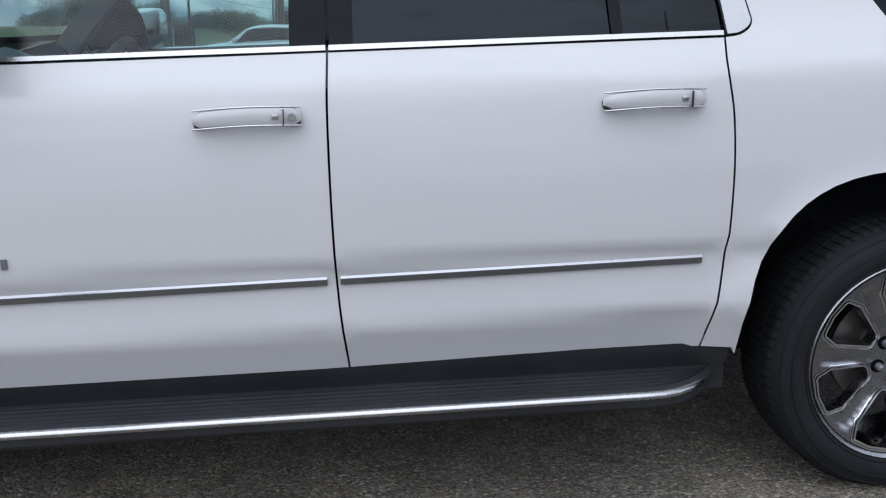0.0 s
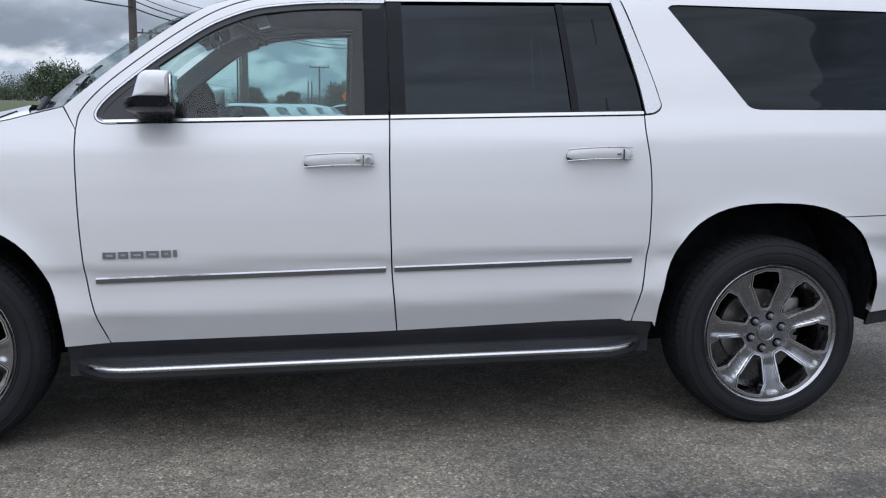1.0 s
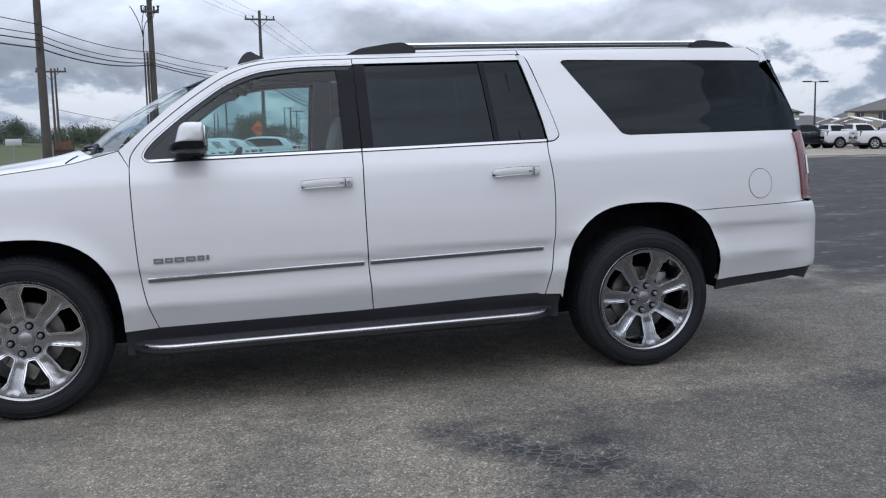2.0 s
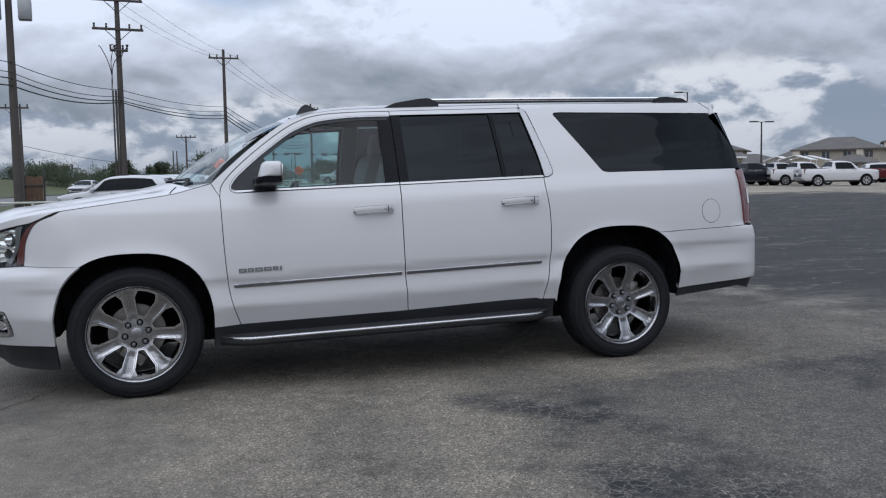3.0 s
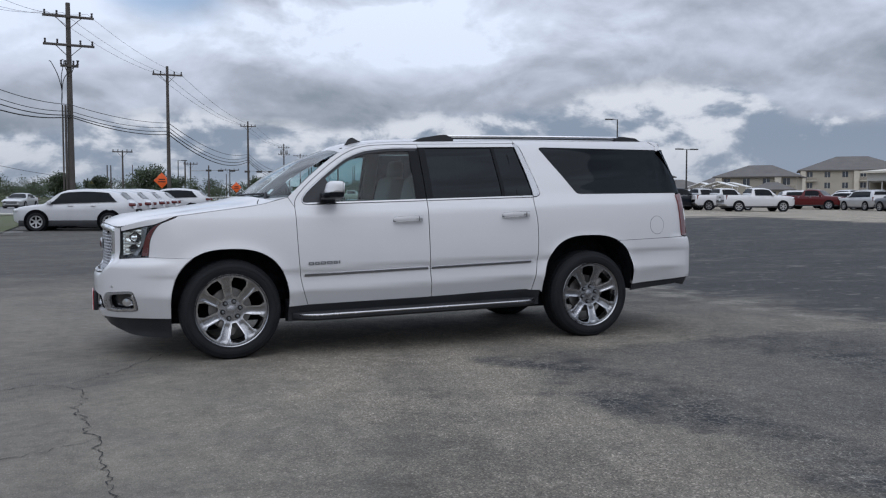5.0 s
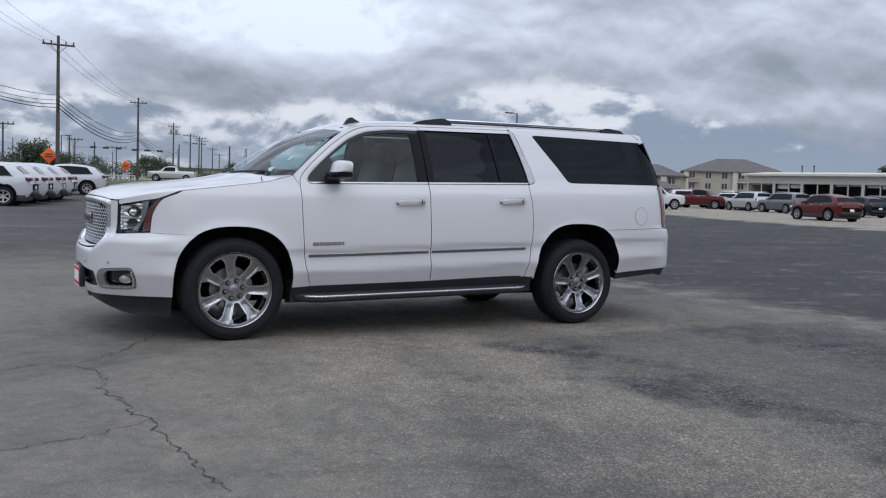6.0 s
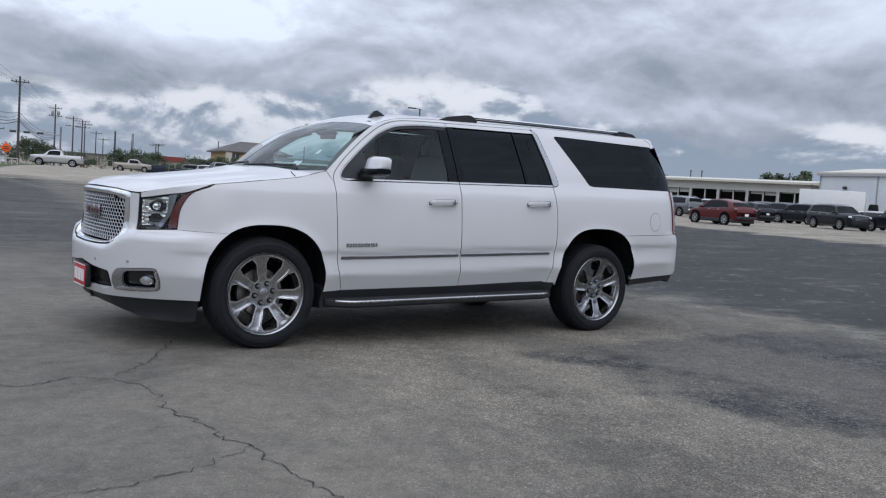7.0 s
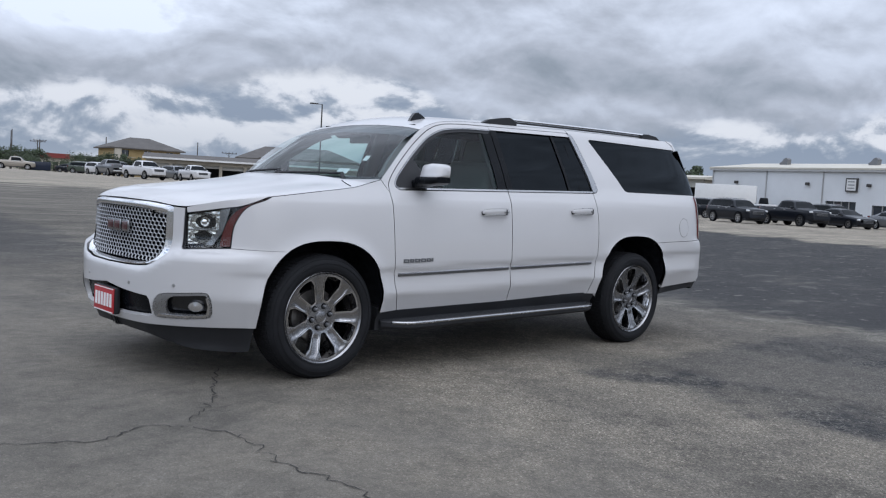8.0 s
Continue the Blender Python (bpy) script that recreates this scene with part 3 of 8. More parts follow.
    for s_, z_ in ((-2.65, 0.595), (-3.06, 0.575)):
        v, f = lathe([(0.0, -0.004), (0.009, -0.004), (0.011, 0.0)], 14)
        dot = mesh_part("parking_sensor", v, f, SATIN, bumper)
        px, py, pz = (float(c) for c in body(s_, z_))
        dot.matrix_world = pose(px, py * -side, pz, 0, 0, (60 if s_ < -3 else 48) * side)
    ra2 = [p for p in REAR_ARCH if p[0] > 1.7 and p[1] < 0.893]
    rb = body_part("rear_bumper", join(straight((1.938, 0.8925), (2.725, 0.9185), 8), straight((2.73, 0.914), (S_TAIL, 0.93), 10), straight((S_TAIL, 0.93), (S_TAIL, 0.55), 6),
              straight((S_TAIL, 0.53), (2.74, 0.52), 8), straight((2.74, 0.52), (2.1225, 0.476), 8), [p for p in ra2 if p[1] > 0.477]), step=0.05, rim=0.03)
    body_part("bumper_skirt", join(straight((2.124, 0.472), (2.74, 0.516), 8), straight((2.76, 0.517), (S_TAIL, 0.526), 8), [(S_TAIL, 0.44)], straight((2.85, 0.43), (2.66, 0.46), 3), straight((2.60, 0.45), (2.126, 0.408), 8)), BLACK, rb, step=0.06, lift=-0.012, label="black lower skirt")
    # tail lamp
    tail = body_part("tail_lamp", shrink(join(spline([(2.648, 1.325), (2.668, 1.15), (2.683, 0.925)]), [(2.80, 0.925)], spline([(2.81, 0.94), (2.80, 1.15), (2.775, 1.34)])), 0.003), RED_PLASTIC, suv, step=0.03, lift=0.012, label="dark red tail lamp lens")
    body_part("lamp_band", join(straight((2.745, 1.08), (2.79, 1.08), 3), straight((2.79, 1.19), (2.745, 1.19), 3)), PLATE_WHITE, tail, step=0.03, lift=0.015, rim=0)
    # liftgate
    gate = body_part("liftgate", join(straight((2.805, 0.935), (S_TAIL, 0.945), 8), [(S_TAIL, 1.20)], straight((S_TAIL, 1.22), (2.79, 1.24), 8), [(2.80, 1.1)]), step=0.06)
    body_part("rear_window", join(straight((2.785, 1.25), (S_TAIL, 1.23), 40), straight((S_TAIL, 1.79), (2.627, 1.757), 40), [(a_ + 0.005, b_) for a_, b_ in GLASS_EDGE[::-1]]), GLASS_DARK, gate, step=0.025, lift=-0.003, rim=0.012)
    # glass
    sail_top = spline([(-0.845, 1.478), (-0.89, 1.445), (-1.0, 1.346), (-1.04, 1.295), (-1.042, 1.27)])
    body_part("side_window", join([(-0.05, 1.284)], straight((-0.05, 1.284), (-0.05, 1.728), 8), [p for p in shrink(join(WINDOW_F, BELT_F, straight((0.04, 1.272), (0.04, 1.745), 10)), 0.012)[:len(WINDOW_F)] if -0.06 > p[0] > -0.85],
              [(-0.83, 1.44), (-0.79, 1.268)], straight((-0.79, 1.262), (-0.05, 1.282), 10)), GLASS_CLEAR, door, step=0.08, lift=-0.010, rim=0, label="clear tinted front window")
    body_part("mirror_sail", join(sail_top, [(-1.02, 1.262)], straight((-0.98, 1.256), (-0.78, 1.262), 4), [(-0.80, 1.40), (-0.845, 1.478)]), BLACK, door, step=0.04, lift=-0.006, rim=0.01)
    body_part("pillar_trim", join(straight((-0.055, 1.735), (0.036, 1.74), 3), straight((0.036, 1.74), (0.036, 1.28), 8), straight((0.036, 1.28), (-0.055, 1.28), 3), straight((-0.055, 1.28), (-0.055, 1.735), 8)), PILLAR_BLACK, door, step=0.05, lift=-0.004, rim=0.01, label="black pillar trim")
    # thin black run of rubber and bright trim round the window
    rim_f = shrink(join(WINDOW_F, BELT_F, straight((0.04, 1.272), (0.04, 1.745), 10)), 0.0)
    k = len(WINDOW_F)
    inner = shrink(rim_f, 0.007)
    body_part("window_trim", join(rim_f[:k], inner[:k][::-1]), FOG_TRIM, door, step=0.03, lift=0.002, rim=0.01, label="grey satin window trim")
    seal_in = shrink(rim_f, 0.028)
    body_part("window_seal", join(inner[:k], seal_in[:k][::-1]), BLACK, door, step=0.03, lift=-0.004, rim=0.008)
    belt_hi = straight((0.036, 1.286), (-1.03, 1.254), 14)
    body_part("belt_trim", join([(-1.045, 1.262)], straight((-1.02, 1.244), (0.036, 1.273), 14), belt_hi), SATIN, door, step=0.04, lift=0.004, rim=0.012, label="satin chrome belt trim")
    # rear door glass: a drop window, a bar and a fixed pane
    body_part("pillar_trim", join(straight((0.045, 1.745), (0.105, 1.747), 3), straight((0.105, 1.747), (0.105, 1.284), 8), straight((0.105, 1.284), (0.045, 1.282), 3), straight((0.045, 1.282), (0.045, 1.745), 8)), PILLAR_BLACK, rear, step=0.05, lift=-0.004, rim=0.01, label="black pillar trim")
    body_part("side_window", join(straight((0.105, 1.744), (0.752, 1.758), 8), straight((0.752, 1.758), (0.775, 1.304), 8), straight((0.775, 1.304), (0.105, 1.284), 8), straight((0.105, 1.284), (0.105, 1.744), 8)), GLASS_DARK, rear, step=0.08, lift=-0.012, rim=0, label="dark privacy glass")
    body_part("window_bar", join(straight((0.752, 1.758), (0.782, 1.759), 2), straight((0.782, 1.759), (0.806, 1.315), 8), straight((0.806, 1.315), (0.775, 1.314), 2), straight((0.775, 1.314), (0.752, 1.758), 8)), PILLAR_BLACK, rear, step=0.04, lift=-0.004, rim=0.008)
    body_part("quarter_light", join(straight((0.782, 1.759), (0.975, 1.765), 4), spline([(0.985, 1.765), (1.02, 1.60), (1.062, 1.40), (1.072, 1.316)]), straight((1.068, 1.314), (0.806, 1.306), 4), straight((0.806, 1.315), (0.782, 1.759), 8)), GLASS_DARK, rear, step=0.08, lift=-0.010, rim=0, label="dark privacy glass")
    body_part("pane_bar", join(straight((0.903, 1.70), (0.909, 1.70), 2), straight((0.931, 1.325), (0.925, 1.325), 2)), PILLAR_BLACK, rear, step=0.03, lift=-0.007, rim=0.004)
    body_part("belt_trim", join(straight((0.044, 1.273), (1.072, 1.304), 14), straight((1.072, 1.316), (0.044, 1.286), 14)), SATIN, rear, step=0.04, lift=0.004, rim=0.012, label="satin chrome belt trim")
    body_part("pillar_chrome", shrink(join(spline([(0.985, 1.800), (1.03, 1.60), (1.068, 1.40), (1.08, 1.304)]), spline([(1.08, 1.304), (1.118, 1.31), (1.15, 1.335), (1.145, 1.38), (1.10, 1.56), (1.034, 1.795)])), 0.003), FOG_TRIM, suv, step=0.03, lift=0.003, rim=0.012, label="satin chrome pillar trim")
    # rear side window
    body_part("quarter_window", shrink(join(straight((2.56, 1.763), (1.30, 1.766), 14), spline([(1.265, 1.764), (1.25, 1.753), (1.262, 1.73), (1.40, 1.53), (1.51, 1.375), (1.54, 1.344), (1.58, 1.335)]), straight((1.58, 1.335), (2.742, 1.3465), 30), GLASS_EDGE), 0.001), GLASS_DARK, suv, step=0.035, lift=-0.003, rim=0.012, label="dark privacy glass")
    # white corner over the rear window
    body_part("pillar_cap", join(straight((2.555, 1.757), (2.625, 1.757), 3), spline([(2.64, 1.78), (2.645, 1.81), (2.63, 1.838)]), straight((2.60, 1.845), (2.50, 1.853), 3), [(2.575, 1.802)]), WHITE, suv, step=0.02, lift=0.004, rim=0.01)
    # side moulding, in one length on each door
    for owner, a, b in ((door, -1.06, 0.022), (rear, 0.056, 1.02)):
        za, zb = 0.661 + 0.0295 * (a + 1.06), 0.661 + 0.0295 * (b + 1.06)
        zc = lambda s, za=za, a=a: za + 0.0295 * (s - a)
        lean = lambda s, z, zc=zc: tuple(q + d for q, d in zip(body(s, z), (0 * s, -0.012 - 0.30 * (z - zc(s)), 0 * s)))
        v, f, n = sheet(join(straight((a, za - 0.012), (b, zb - 0.012), 16), straight((b, zb + 0.006), (a, za + 0.006), 16)), lean, step=0.03, rim=0.016, side=side)
        strip_ = mesh_part("side_moulding", v, f, GREY_TRIM, owner, "chrome side moulding", n)
        top = lambda s, z, zc=zc: tuple(q + d for q, d in zip(body(s, z), (0 * s, -0.0155 + 1.1 * (z - zc(s) - 0.006), 0 * s)))
        v, f, n = sheet(join(straight((a, za + 0.006), (b, zb + 0.006), 16), straight((b, zb + 0.0115), (a, za + 0.0115), 16)), top, step=0.03, rim=0.006, side=side)
        mesh_part("moulding_edge", v, f, DARK_CHROME, strip_, "", n)
    # door handles
    for owner, x, z in ((door, -0.158, 1.112), (rear, 0.868, 1.143)):
        handle(owner, x, z, side, owner is door)
    # fuel flap
    if side < 0:
        circle = [(2.37 + 0.078 * math.cos(2 * math.pi * i / 32), 1.035 + 0.088 * math.sin(2 * math.pi * i / 32)) for i in range(32)]
        body_part("fuel_flap", shrink(circle, 0.003), WHITE, suv, step=0.04, lift=0.0015, rim=0.006)
        body_part("flap_gap", circle, LINER, suv, holes=[shrink(circle, 0.0032)], step=0.03, lift=0.0008, rim=0)
    # name badge drawn as plain blocks
    x = -1.03
    for w in (0.046, 0.036, 0.046, 0.046, 0.034, 0.014):
        z = 0.757 + 0.03 * (x + 1.03)
        body_part("badge_block", join(straight((x, z - 0.0125), (x + w, z - 0.0125), 2), straight((x + w, z + 0.0125), (x, z + 0.0125), 2)), GREY_TRIM, door, step=0.03, lift=0.006, rim=0.006, holes=[[(x + 0.009, z - 0.0045), (x + w - 0.009, z - 0.0045), (x + w - 0.009, z + 0.0045), (x + 0.009, z + 0.0045)]] if w > 0.03 else ())
        x += w + 0.009
    mirror(door, side)
    headlight(suv, side)


def handle(owner, x, z, side, lock):
    """A pull handle with bright edges on two black feet."""
    px, py, pz = (float(c) for c in body(x, z))
    y0 = py * -side
    grip = bmesh.new()
    L = 0.132
    n = 14
    rings = []
    for i in range(n + 1):
        t = -1 + 2 * i / n
        h = 0.0240 * (1 - 0.22 * max(0, -t) ** 2) * (1 - 0.5 * max(0, abs(t) - 0.9) / 0.1)
        stand = 0.040 - 0.020 * abs(t) ** 3
        zc = 0.003 + 0.006 * (1 - t * t) + 0.030 * t * L
        ring = []
        for k in range(10):
            w = 2 * math.pi * k / 10
            cy, cz = math.cos(w), math.sin(w)
            ring.append(grip.verts.new((px + L * t, y0 + side * (stand + 0.010 * math.copysign(abs(cy) ** 0.6, cy)), pz + zc + h * math.copysign(abs(cz) ** 0.6, cz))))
        rings.append(ring)
    for a, b in zip(rings, rings[1:]):
        for k in range(10):
            j = (k + 1) % 10
            grip.faces.new((a[k], a[j], b[j], b[k]))
    grip.faces.new(rings[0])
    grip.faces.new(rings[-1][::-1])
    h = part("door_handle", grip, WHITE, owner, "white handle with bright edges", sharp=60)
    bm = bmesh.new()
    tube(bm, [(px + L * t, y0 + side * (0.050 - 0.020 * abs(t) ** 3), pz + 0.006 * (1 - t * t) + 0.03 * t * L - 0.0195) for t in [i / 8 - 1 for i in range(17)]], 0.0024, 6)
    tube(bm, [(px + L * t, y0 + side * (0.047 - 0.020 * abs(t) ** 3), pz + 0.006 * (1 - t * t) + 0.03 * t * L + 0.0255) for t in [i / 8 - 1 for i in range(17)]], 0.0022, 6)
    part("handle_edge", bm, SATIN, h)
    for sx in (-0.118, 0.118):
        bm = bmesh.new()
        add_box(bm, (px + sx, y0 + side * 0.008, pz - 0.004 + 0.03 * sx), (0.026, 0.030, 0.026), 0.006)
        part("handle_foot", bm, BLACK, h)
    bm = bmesh.new()
    add_box(bm, (px + 0.070, y0 + side * 0.0505, pz + 0.008), (0.016, 0.004, 0.012), 0.0015)
    part("touch_button", bm, SATIN, h)
    bm = bmesh.new()
    add_box(bm, (px + 0.090, y0 + side * 0.041, pz + 0.006), (0.0018, 0.024, 0.040), 0.0)
    part("handle_joint", bm, BLACK, h)
    if lock:
        v, f = lathe([(0.0, 0.0), (0.0085, 0.0), (0.010, 0.003)], 16)
        if side > 0:
            v = [(a, -b, c) for a, b, c in v]
        k = mesh_part("lock", [(a + px + 0.110, b + y0 + side * 0.047, c + pz + 0.006) for a, b, c in v], f, SATIN, h)


def mirror(owner, side):
    """A wing mirror: white cap, black foot and housing."""
    def shell(name, rows, mat, parent, label=""):
        bm = bmesh.new()
        rings = []
        for y, x0, x1, z0, z1 in rows:
            cx, cz, ax, az = (x0 + x1) / 2, (z0 + z1) / 2, (x1 - x0) / 2, (z1 - z0) / 2
            ring = []
            for k in range(20):
                w = 2 * math.pi * k / 20
                c, s = math.cos(w), math.sin(w)
                lean = 0.62 * max(0.0, cz + az * s - 1.335) * (0.5 - 0.5 * c)
                ring.append(bm.verts.new((cx + ax * math.copysign(abs(c) ** 0.42, c) + lean, (0.95 + (y - 1.03) * 0.88 if y > 1.02 else 0.86 + (y - 0.88) * 0.6) * side, cz + az * math.copysign(abs(s) ** 0.42, s))))
            rings.append(ring)
        for a, b in zip(rings, rings[1:]):
            for k in range(20):
                j = (k + 1) % 20
                bm.faces.new((a[k], a[j], b[j], b[k]))
        bm.faces.new(rings[0])
        bm.faces.new(rings[-1][::-1])
        return part(name, bm, mat, parent, label, sharp=50)
    m = shell("wing_mirror", [(1.03, -0.885, -0.785, 1.345, 1.414), (1.05, -0.905, -0.772, 1.335, 1.428), (1.13, -0.915, -0.758, 1.331, 1.437), (1.21, -0.905, -0.758, 1.333, 1.434), (1.245, -0.880, -0.762, 1.340, 1.424), (1.258, -0.855, -0.77, 1.352, 1.408)], WHITE, owner, "white mirror cap")
    shell("mirror_base", [(0.88, -0.90, -0.78, 1.256, 1.31), (0.98, -0.905, -0.775, 1.254, 1.322), (1.04, -0.920, -0.758, 1.272, 1.342), (1.13, -0.928, -0.750, 1.284, 1.342), (1.21, -0.918, -0.750, 1.290, 1.342), (1.25, -0.885, -0.760, 1.304, 1.344)], PILLAR_BLACK, m, "black mirror foot and housing")
    bm = bmesh.new()
    add_box(bm, (-0.754, side * 1.05, 1.37), (0.008, 0.16, 0.095), 0.003)
    part("mirror_glass", bm, CHROME, m)


def headlight(suv, side):
    """A headlamp: dark bucket, lamp bowls, clear cover, reflector strip and bright upper edge."""
    def piece(name, outline, mat, parent, label="", **kw):
        v, f, n = sheet(outline, body, kw.pop("holes", ()), side=side, **kw)
        return mesh_part(name, v, f, mat, parent, label, n)
    outer = join(straight((-2.31, 0.83), (-2.62, 0.812), 8), straight((-2.636, 0.825), (-2.628, 1.055), 8), spline([(-2.618, 1.064), (-2.50, 1.088), (-2.33, 1.118), (-2.062, 1.154)]),
                 spline([(-2.062, 1.15), (-2.10, 1.128), (-2.22, 1.08), (-2.29, 0.97), (-2.31, 0.83)]))
    lamp = piece("headlamp", outer, GLOSS_BLACK, suv, "clear headlamp with dark red side strip", step=0.04, lift=-0.05, rim=0.0)
    piece("headlamp_frame", outer, BLACK, lamp, holes=[shrink(outer, 0.0045)], step=0.03, lift=0.0, rim=0.03)
    strip = join(spline([(-2.075, 1.148), (-2.12, 1.128), (-2.225, 1.078), (-2.297, 0.97), (-2.318, 0.842)]), spline([(-2.385, 0.84), (-2.375, 0.90), (-2.335, 1.0), (-2.262, 1.072), (-2.19, 1.104), (-2.10, 1.136)]))
    piece("side_reflector", strip, AMBER, lamp, "dark red side reflector", step=0.03, lift=-0.004, rim=0.02)
    piece("brow", join(spline([(-2.615, 1.0655), (-2.50, 1.0903), (-2.33, 1.1203), (-2.078, 1.1535)]), spline([(-2.115, 1.1395), (-2.20, 1.1085), (-2.27, 1.087), (-2.36, 1.074), (-2.50, 1.051), (-2.610, 1.034)])), WHITE, lamp, "white upper strip", step=0.03, lift=0.0015, rim=0.012)
    # reflector chamber behind the clear cover: bright facets round two bowls
    chamber = spline([(-2.470, 0.855), (-2.54, 0.850), (-2.598, 0.846), (-2.610, 0.860), (-2.610, 0.94), (-2.606, 1.010), (-2.590, 1.022), (-2.50, 1.036), (-2.412, 1.050), (-2.394, 1.042), (-2.391, 0.99), (-2.398, 0.935), (-2.414, 0.902), (-2.446, 0.868), (-2.470, 0.855)], 4)[:-1]

    def sunk(s, z):
        x, y, h = body(s, z)
        up = np.clip(1 - ((s + 2.50) / 0.10) ** 2 - ((z - 0.980) / 0.055) ** 2, 0, 1)
        low = np.clip(1 - ((s + 2.515) / 0.085) ** 2 - ((z - 0.895) / 0.042) ** 2, 0, 1)
        flute = 0.0030 * np.sin(s * 300) * np.where(s > -2.475, 1, 0.35) + 0.0022 * np.sin(z * 260) * np.where(z < 0.93, 1, 0.3)
        d = 0.010 + 0.042 * np.maximum(up, low) ** 0.6 + flute
        return x + d, y + d * 0.9, h
    v, f, n = sheet(chamber, sunk, side=side, step=0.008, rim=0.0)
    mesh_part("lamp_chamber", v, f, LAMP_BOWL, lamp, "bright faceted reflector bowl", sharp=12)
    for s_, z_, r in ((-2.512, 0.982, 0.027),):
        v, f = lathe([(0.0, -0.016), (r * 0.5, -0.013), (r * 0.85, -0.002), (r, 0.012), (r * 1.1, 0.014), (r * 1.1, 0.03)], 24)
        bowl = mesh_part("projector", v, f, CHROME, lamp)
        px, py, pz = (float(c) for c in body(s_, z_))
        bowl.matrix_world = pose(px + 0.026, (py + 0.018) * -side, pz, 0, 0, 52 * side)
    piece("lamp_divider", join(straight((-2.600, 0.930), (-2.43, 0.938), 6), straight((-2.43, 0.943), (-2.600, 0.935), 6)), GREY_TRIM, lamp, step=0.03, lift=-0.012, rim=0.012)
    # bright strip that falls from the brow between the chamber and the red strip
    piece("lamp_trim", join(straight((-2.325, 1.072), (-2.352, 0.98), 4), straight((-2.375, 0.92), (-2.435, 0.842), 4), straight((-2.475, 0.848), (-2.412, 0.915), 4), straight((-2.396, 0.95), (-2.390, 1.060), 4)), DARK_CHROME, lamp, "dark chrome lens trim", step=0.02, lift=-0.006, rim=0.02)
    piece("lamp_cover", shrink(outer, 0.009), LENS, lamp, "clear lamp cover", step=0.04, lift=-0.001, rim=0.0)


def both_sides(line):
    """A 3D line on the left and its mirror image, as one line across the car."""
    return list(line) + [(x, -y, z) for x, y, z in reversed(line[:-1])]


def on_body(points):
    a = np.array(points)
    return [tuple(float(c) for c in p) for p in np.stack(body(a[:, 0], a[:, 1]), 1)]


def suv_shell(suv):
    """Hood, screen, roof, grille and the parts on the middle line."""
    side = on_body(spline([(-2.055, 1.157), (-1.75, 1.197), (-1.43, 1.240), (-1.29, 1.274)]))
    front_half = on_body(spline([(-2.055, 1.158), (-2.33, 1.122), (-2.50, 1.092), (-2.62, 1.072), (-2.73, 1.073), (-2.95, 1.088), (S_NOSE, 1.095)]))
    front = both_sides(front_half)
    corner = side[-1]
    cowl_half = spline([corner, (-1.335, -0.76, 1.289), (-1.375, -0.60, 1.298), (-1.44, -0.3, 1.310), (-1.455, 0, 1.312)], 6)
    back = both_sides([tuple(float(c) for c in p) for p in cowl_half])
    right = [(x, -y, z) for x, y, z in side]

    def rise(u, v):
        w = 4 * u * (1 - u)
        crest = math.exp(-(((u if u < 0.5 else 1 - u) - 0.24) / 0.07) ** 2)
        return (0, 0, (0.050 * w ** 0.7 * (1 - v) ** 1.1 * min(1, v / 0.14) ** 0.5) + 0.010 * crest * min(1, v / 0.1) * (1 - 0.5 * v))
    vs, fs = coons(front, back, side, right, 60, 44, rise)
    hood = mesh_part("hood", vs, fs, WHITE, suv, sharp=60)
    net = np.array(vs).reshape(45, 61, 3)
    for left in (True, False):
        line = [net[37 + i, (1 + i) if left else 59 - i] + np.array((0, 0, 0.0015)) for i in range(6)]
        bm = bmesh.new()
        tube(bm, [tuple(q) for q in line], 0.0032, 5)
        part("hood_shut_line", bm, LINER, hood)
    # screen and its black edge
    pillar = on_body(spline([(-1.175, 1.305), (-1.0, 1.46), (-0.85, 1.582), (-0.70, 1.686)]))
    base_half = [tuple(float(c) for c in p) for p in spline([pillar[0], (-1.33, -0.60, 1.292), (-1.41, -0.3, 1.298), (-1.43, 0, 1.300)], 6)]
    head_half = [tuple(float(c) for c in p) for p in spline([pillar[-1], (-0.682, -0.55, 1.708), (-0.680, -0.25, 1.728), (-0.680, 0, 1.733)], 6)]
    bow = lambda u, v: (-0.035 * 4 * v * (1 - v), 0, 0.02 * 4 * v * (1 - v))
    vs, fs = coons(both_sides(base_half), both_sides(head_half), pillar, [(x, -y, z) for x, y, z in pillar], 32, 20, bow)
    mesh_part("windscreen", vs, fs, GLASS_WIND, suv, "clear sloping windscreen")
    for sg in (1, -1):
        a, b, c, d = corner, pillar[0], base_half[len(base_half) // 3], cowl_half[len(cowl_half) // 4]
        tri_ = [tuple(a), tuple(b), (c[0] - 0.004, c[1], c[2] - 0.002), (float(d[0]) + 0.01, float(d[1]), float(d[2]) - 0.004)]
        mesh_part("cowl_corner", [(x, y * sg, z) for x, y, z in tri_], [(0, 1, 2, 3) if sg > 0 else (3, 2, 1, 0)], WHITE, suv)
    # black frit along the screen's lower and upper edge
    grid = np.array(vs).reshape(21, 33, 3)
    for rows_ in ((0,), (19,)):
        bm = bmesh.new()
        for j in rows_:
            for i in range(32):
                q = [bm.verts.new(tuple(grid[a, b] + np.array((0.004, 0, -0.006)))) for a, b in ((j, i), (j, i + 1), (j + 1, i + 1), (j + 1, i))]
                bm.faces.new(q)
        part("screen_edge", bm, BLACK, suv)
    bm = bmesh.new()
    for j in range(16, 19):
        for i in range(0, 32):
            q = [bm.verts.new(tuple(grid[a, b] + np.array((0.005, 0, -0.007)))) for a, b in ((j, i), (j, i + 1), (j + 1, i + 1), (j + 1, i))]
            bm.faces.new(q)
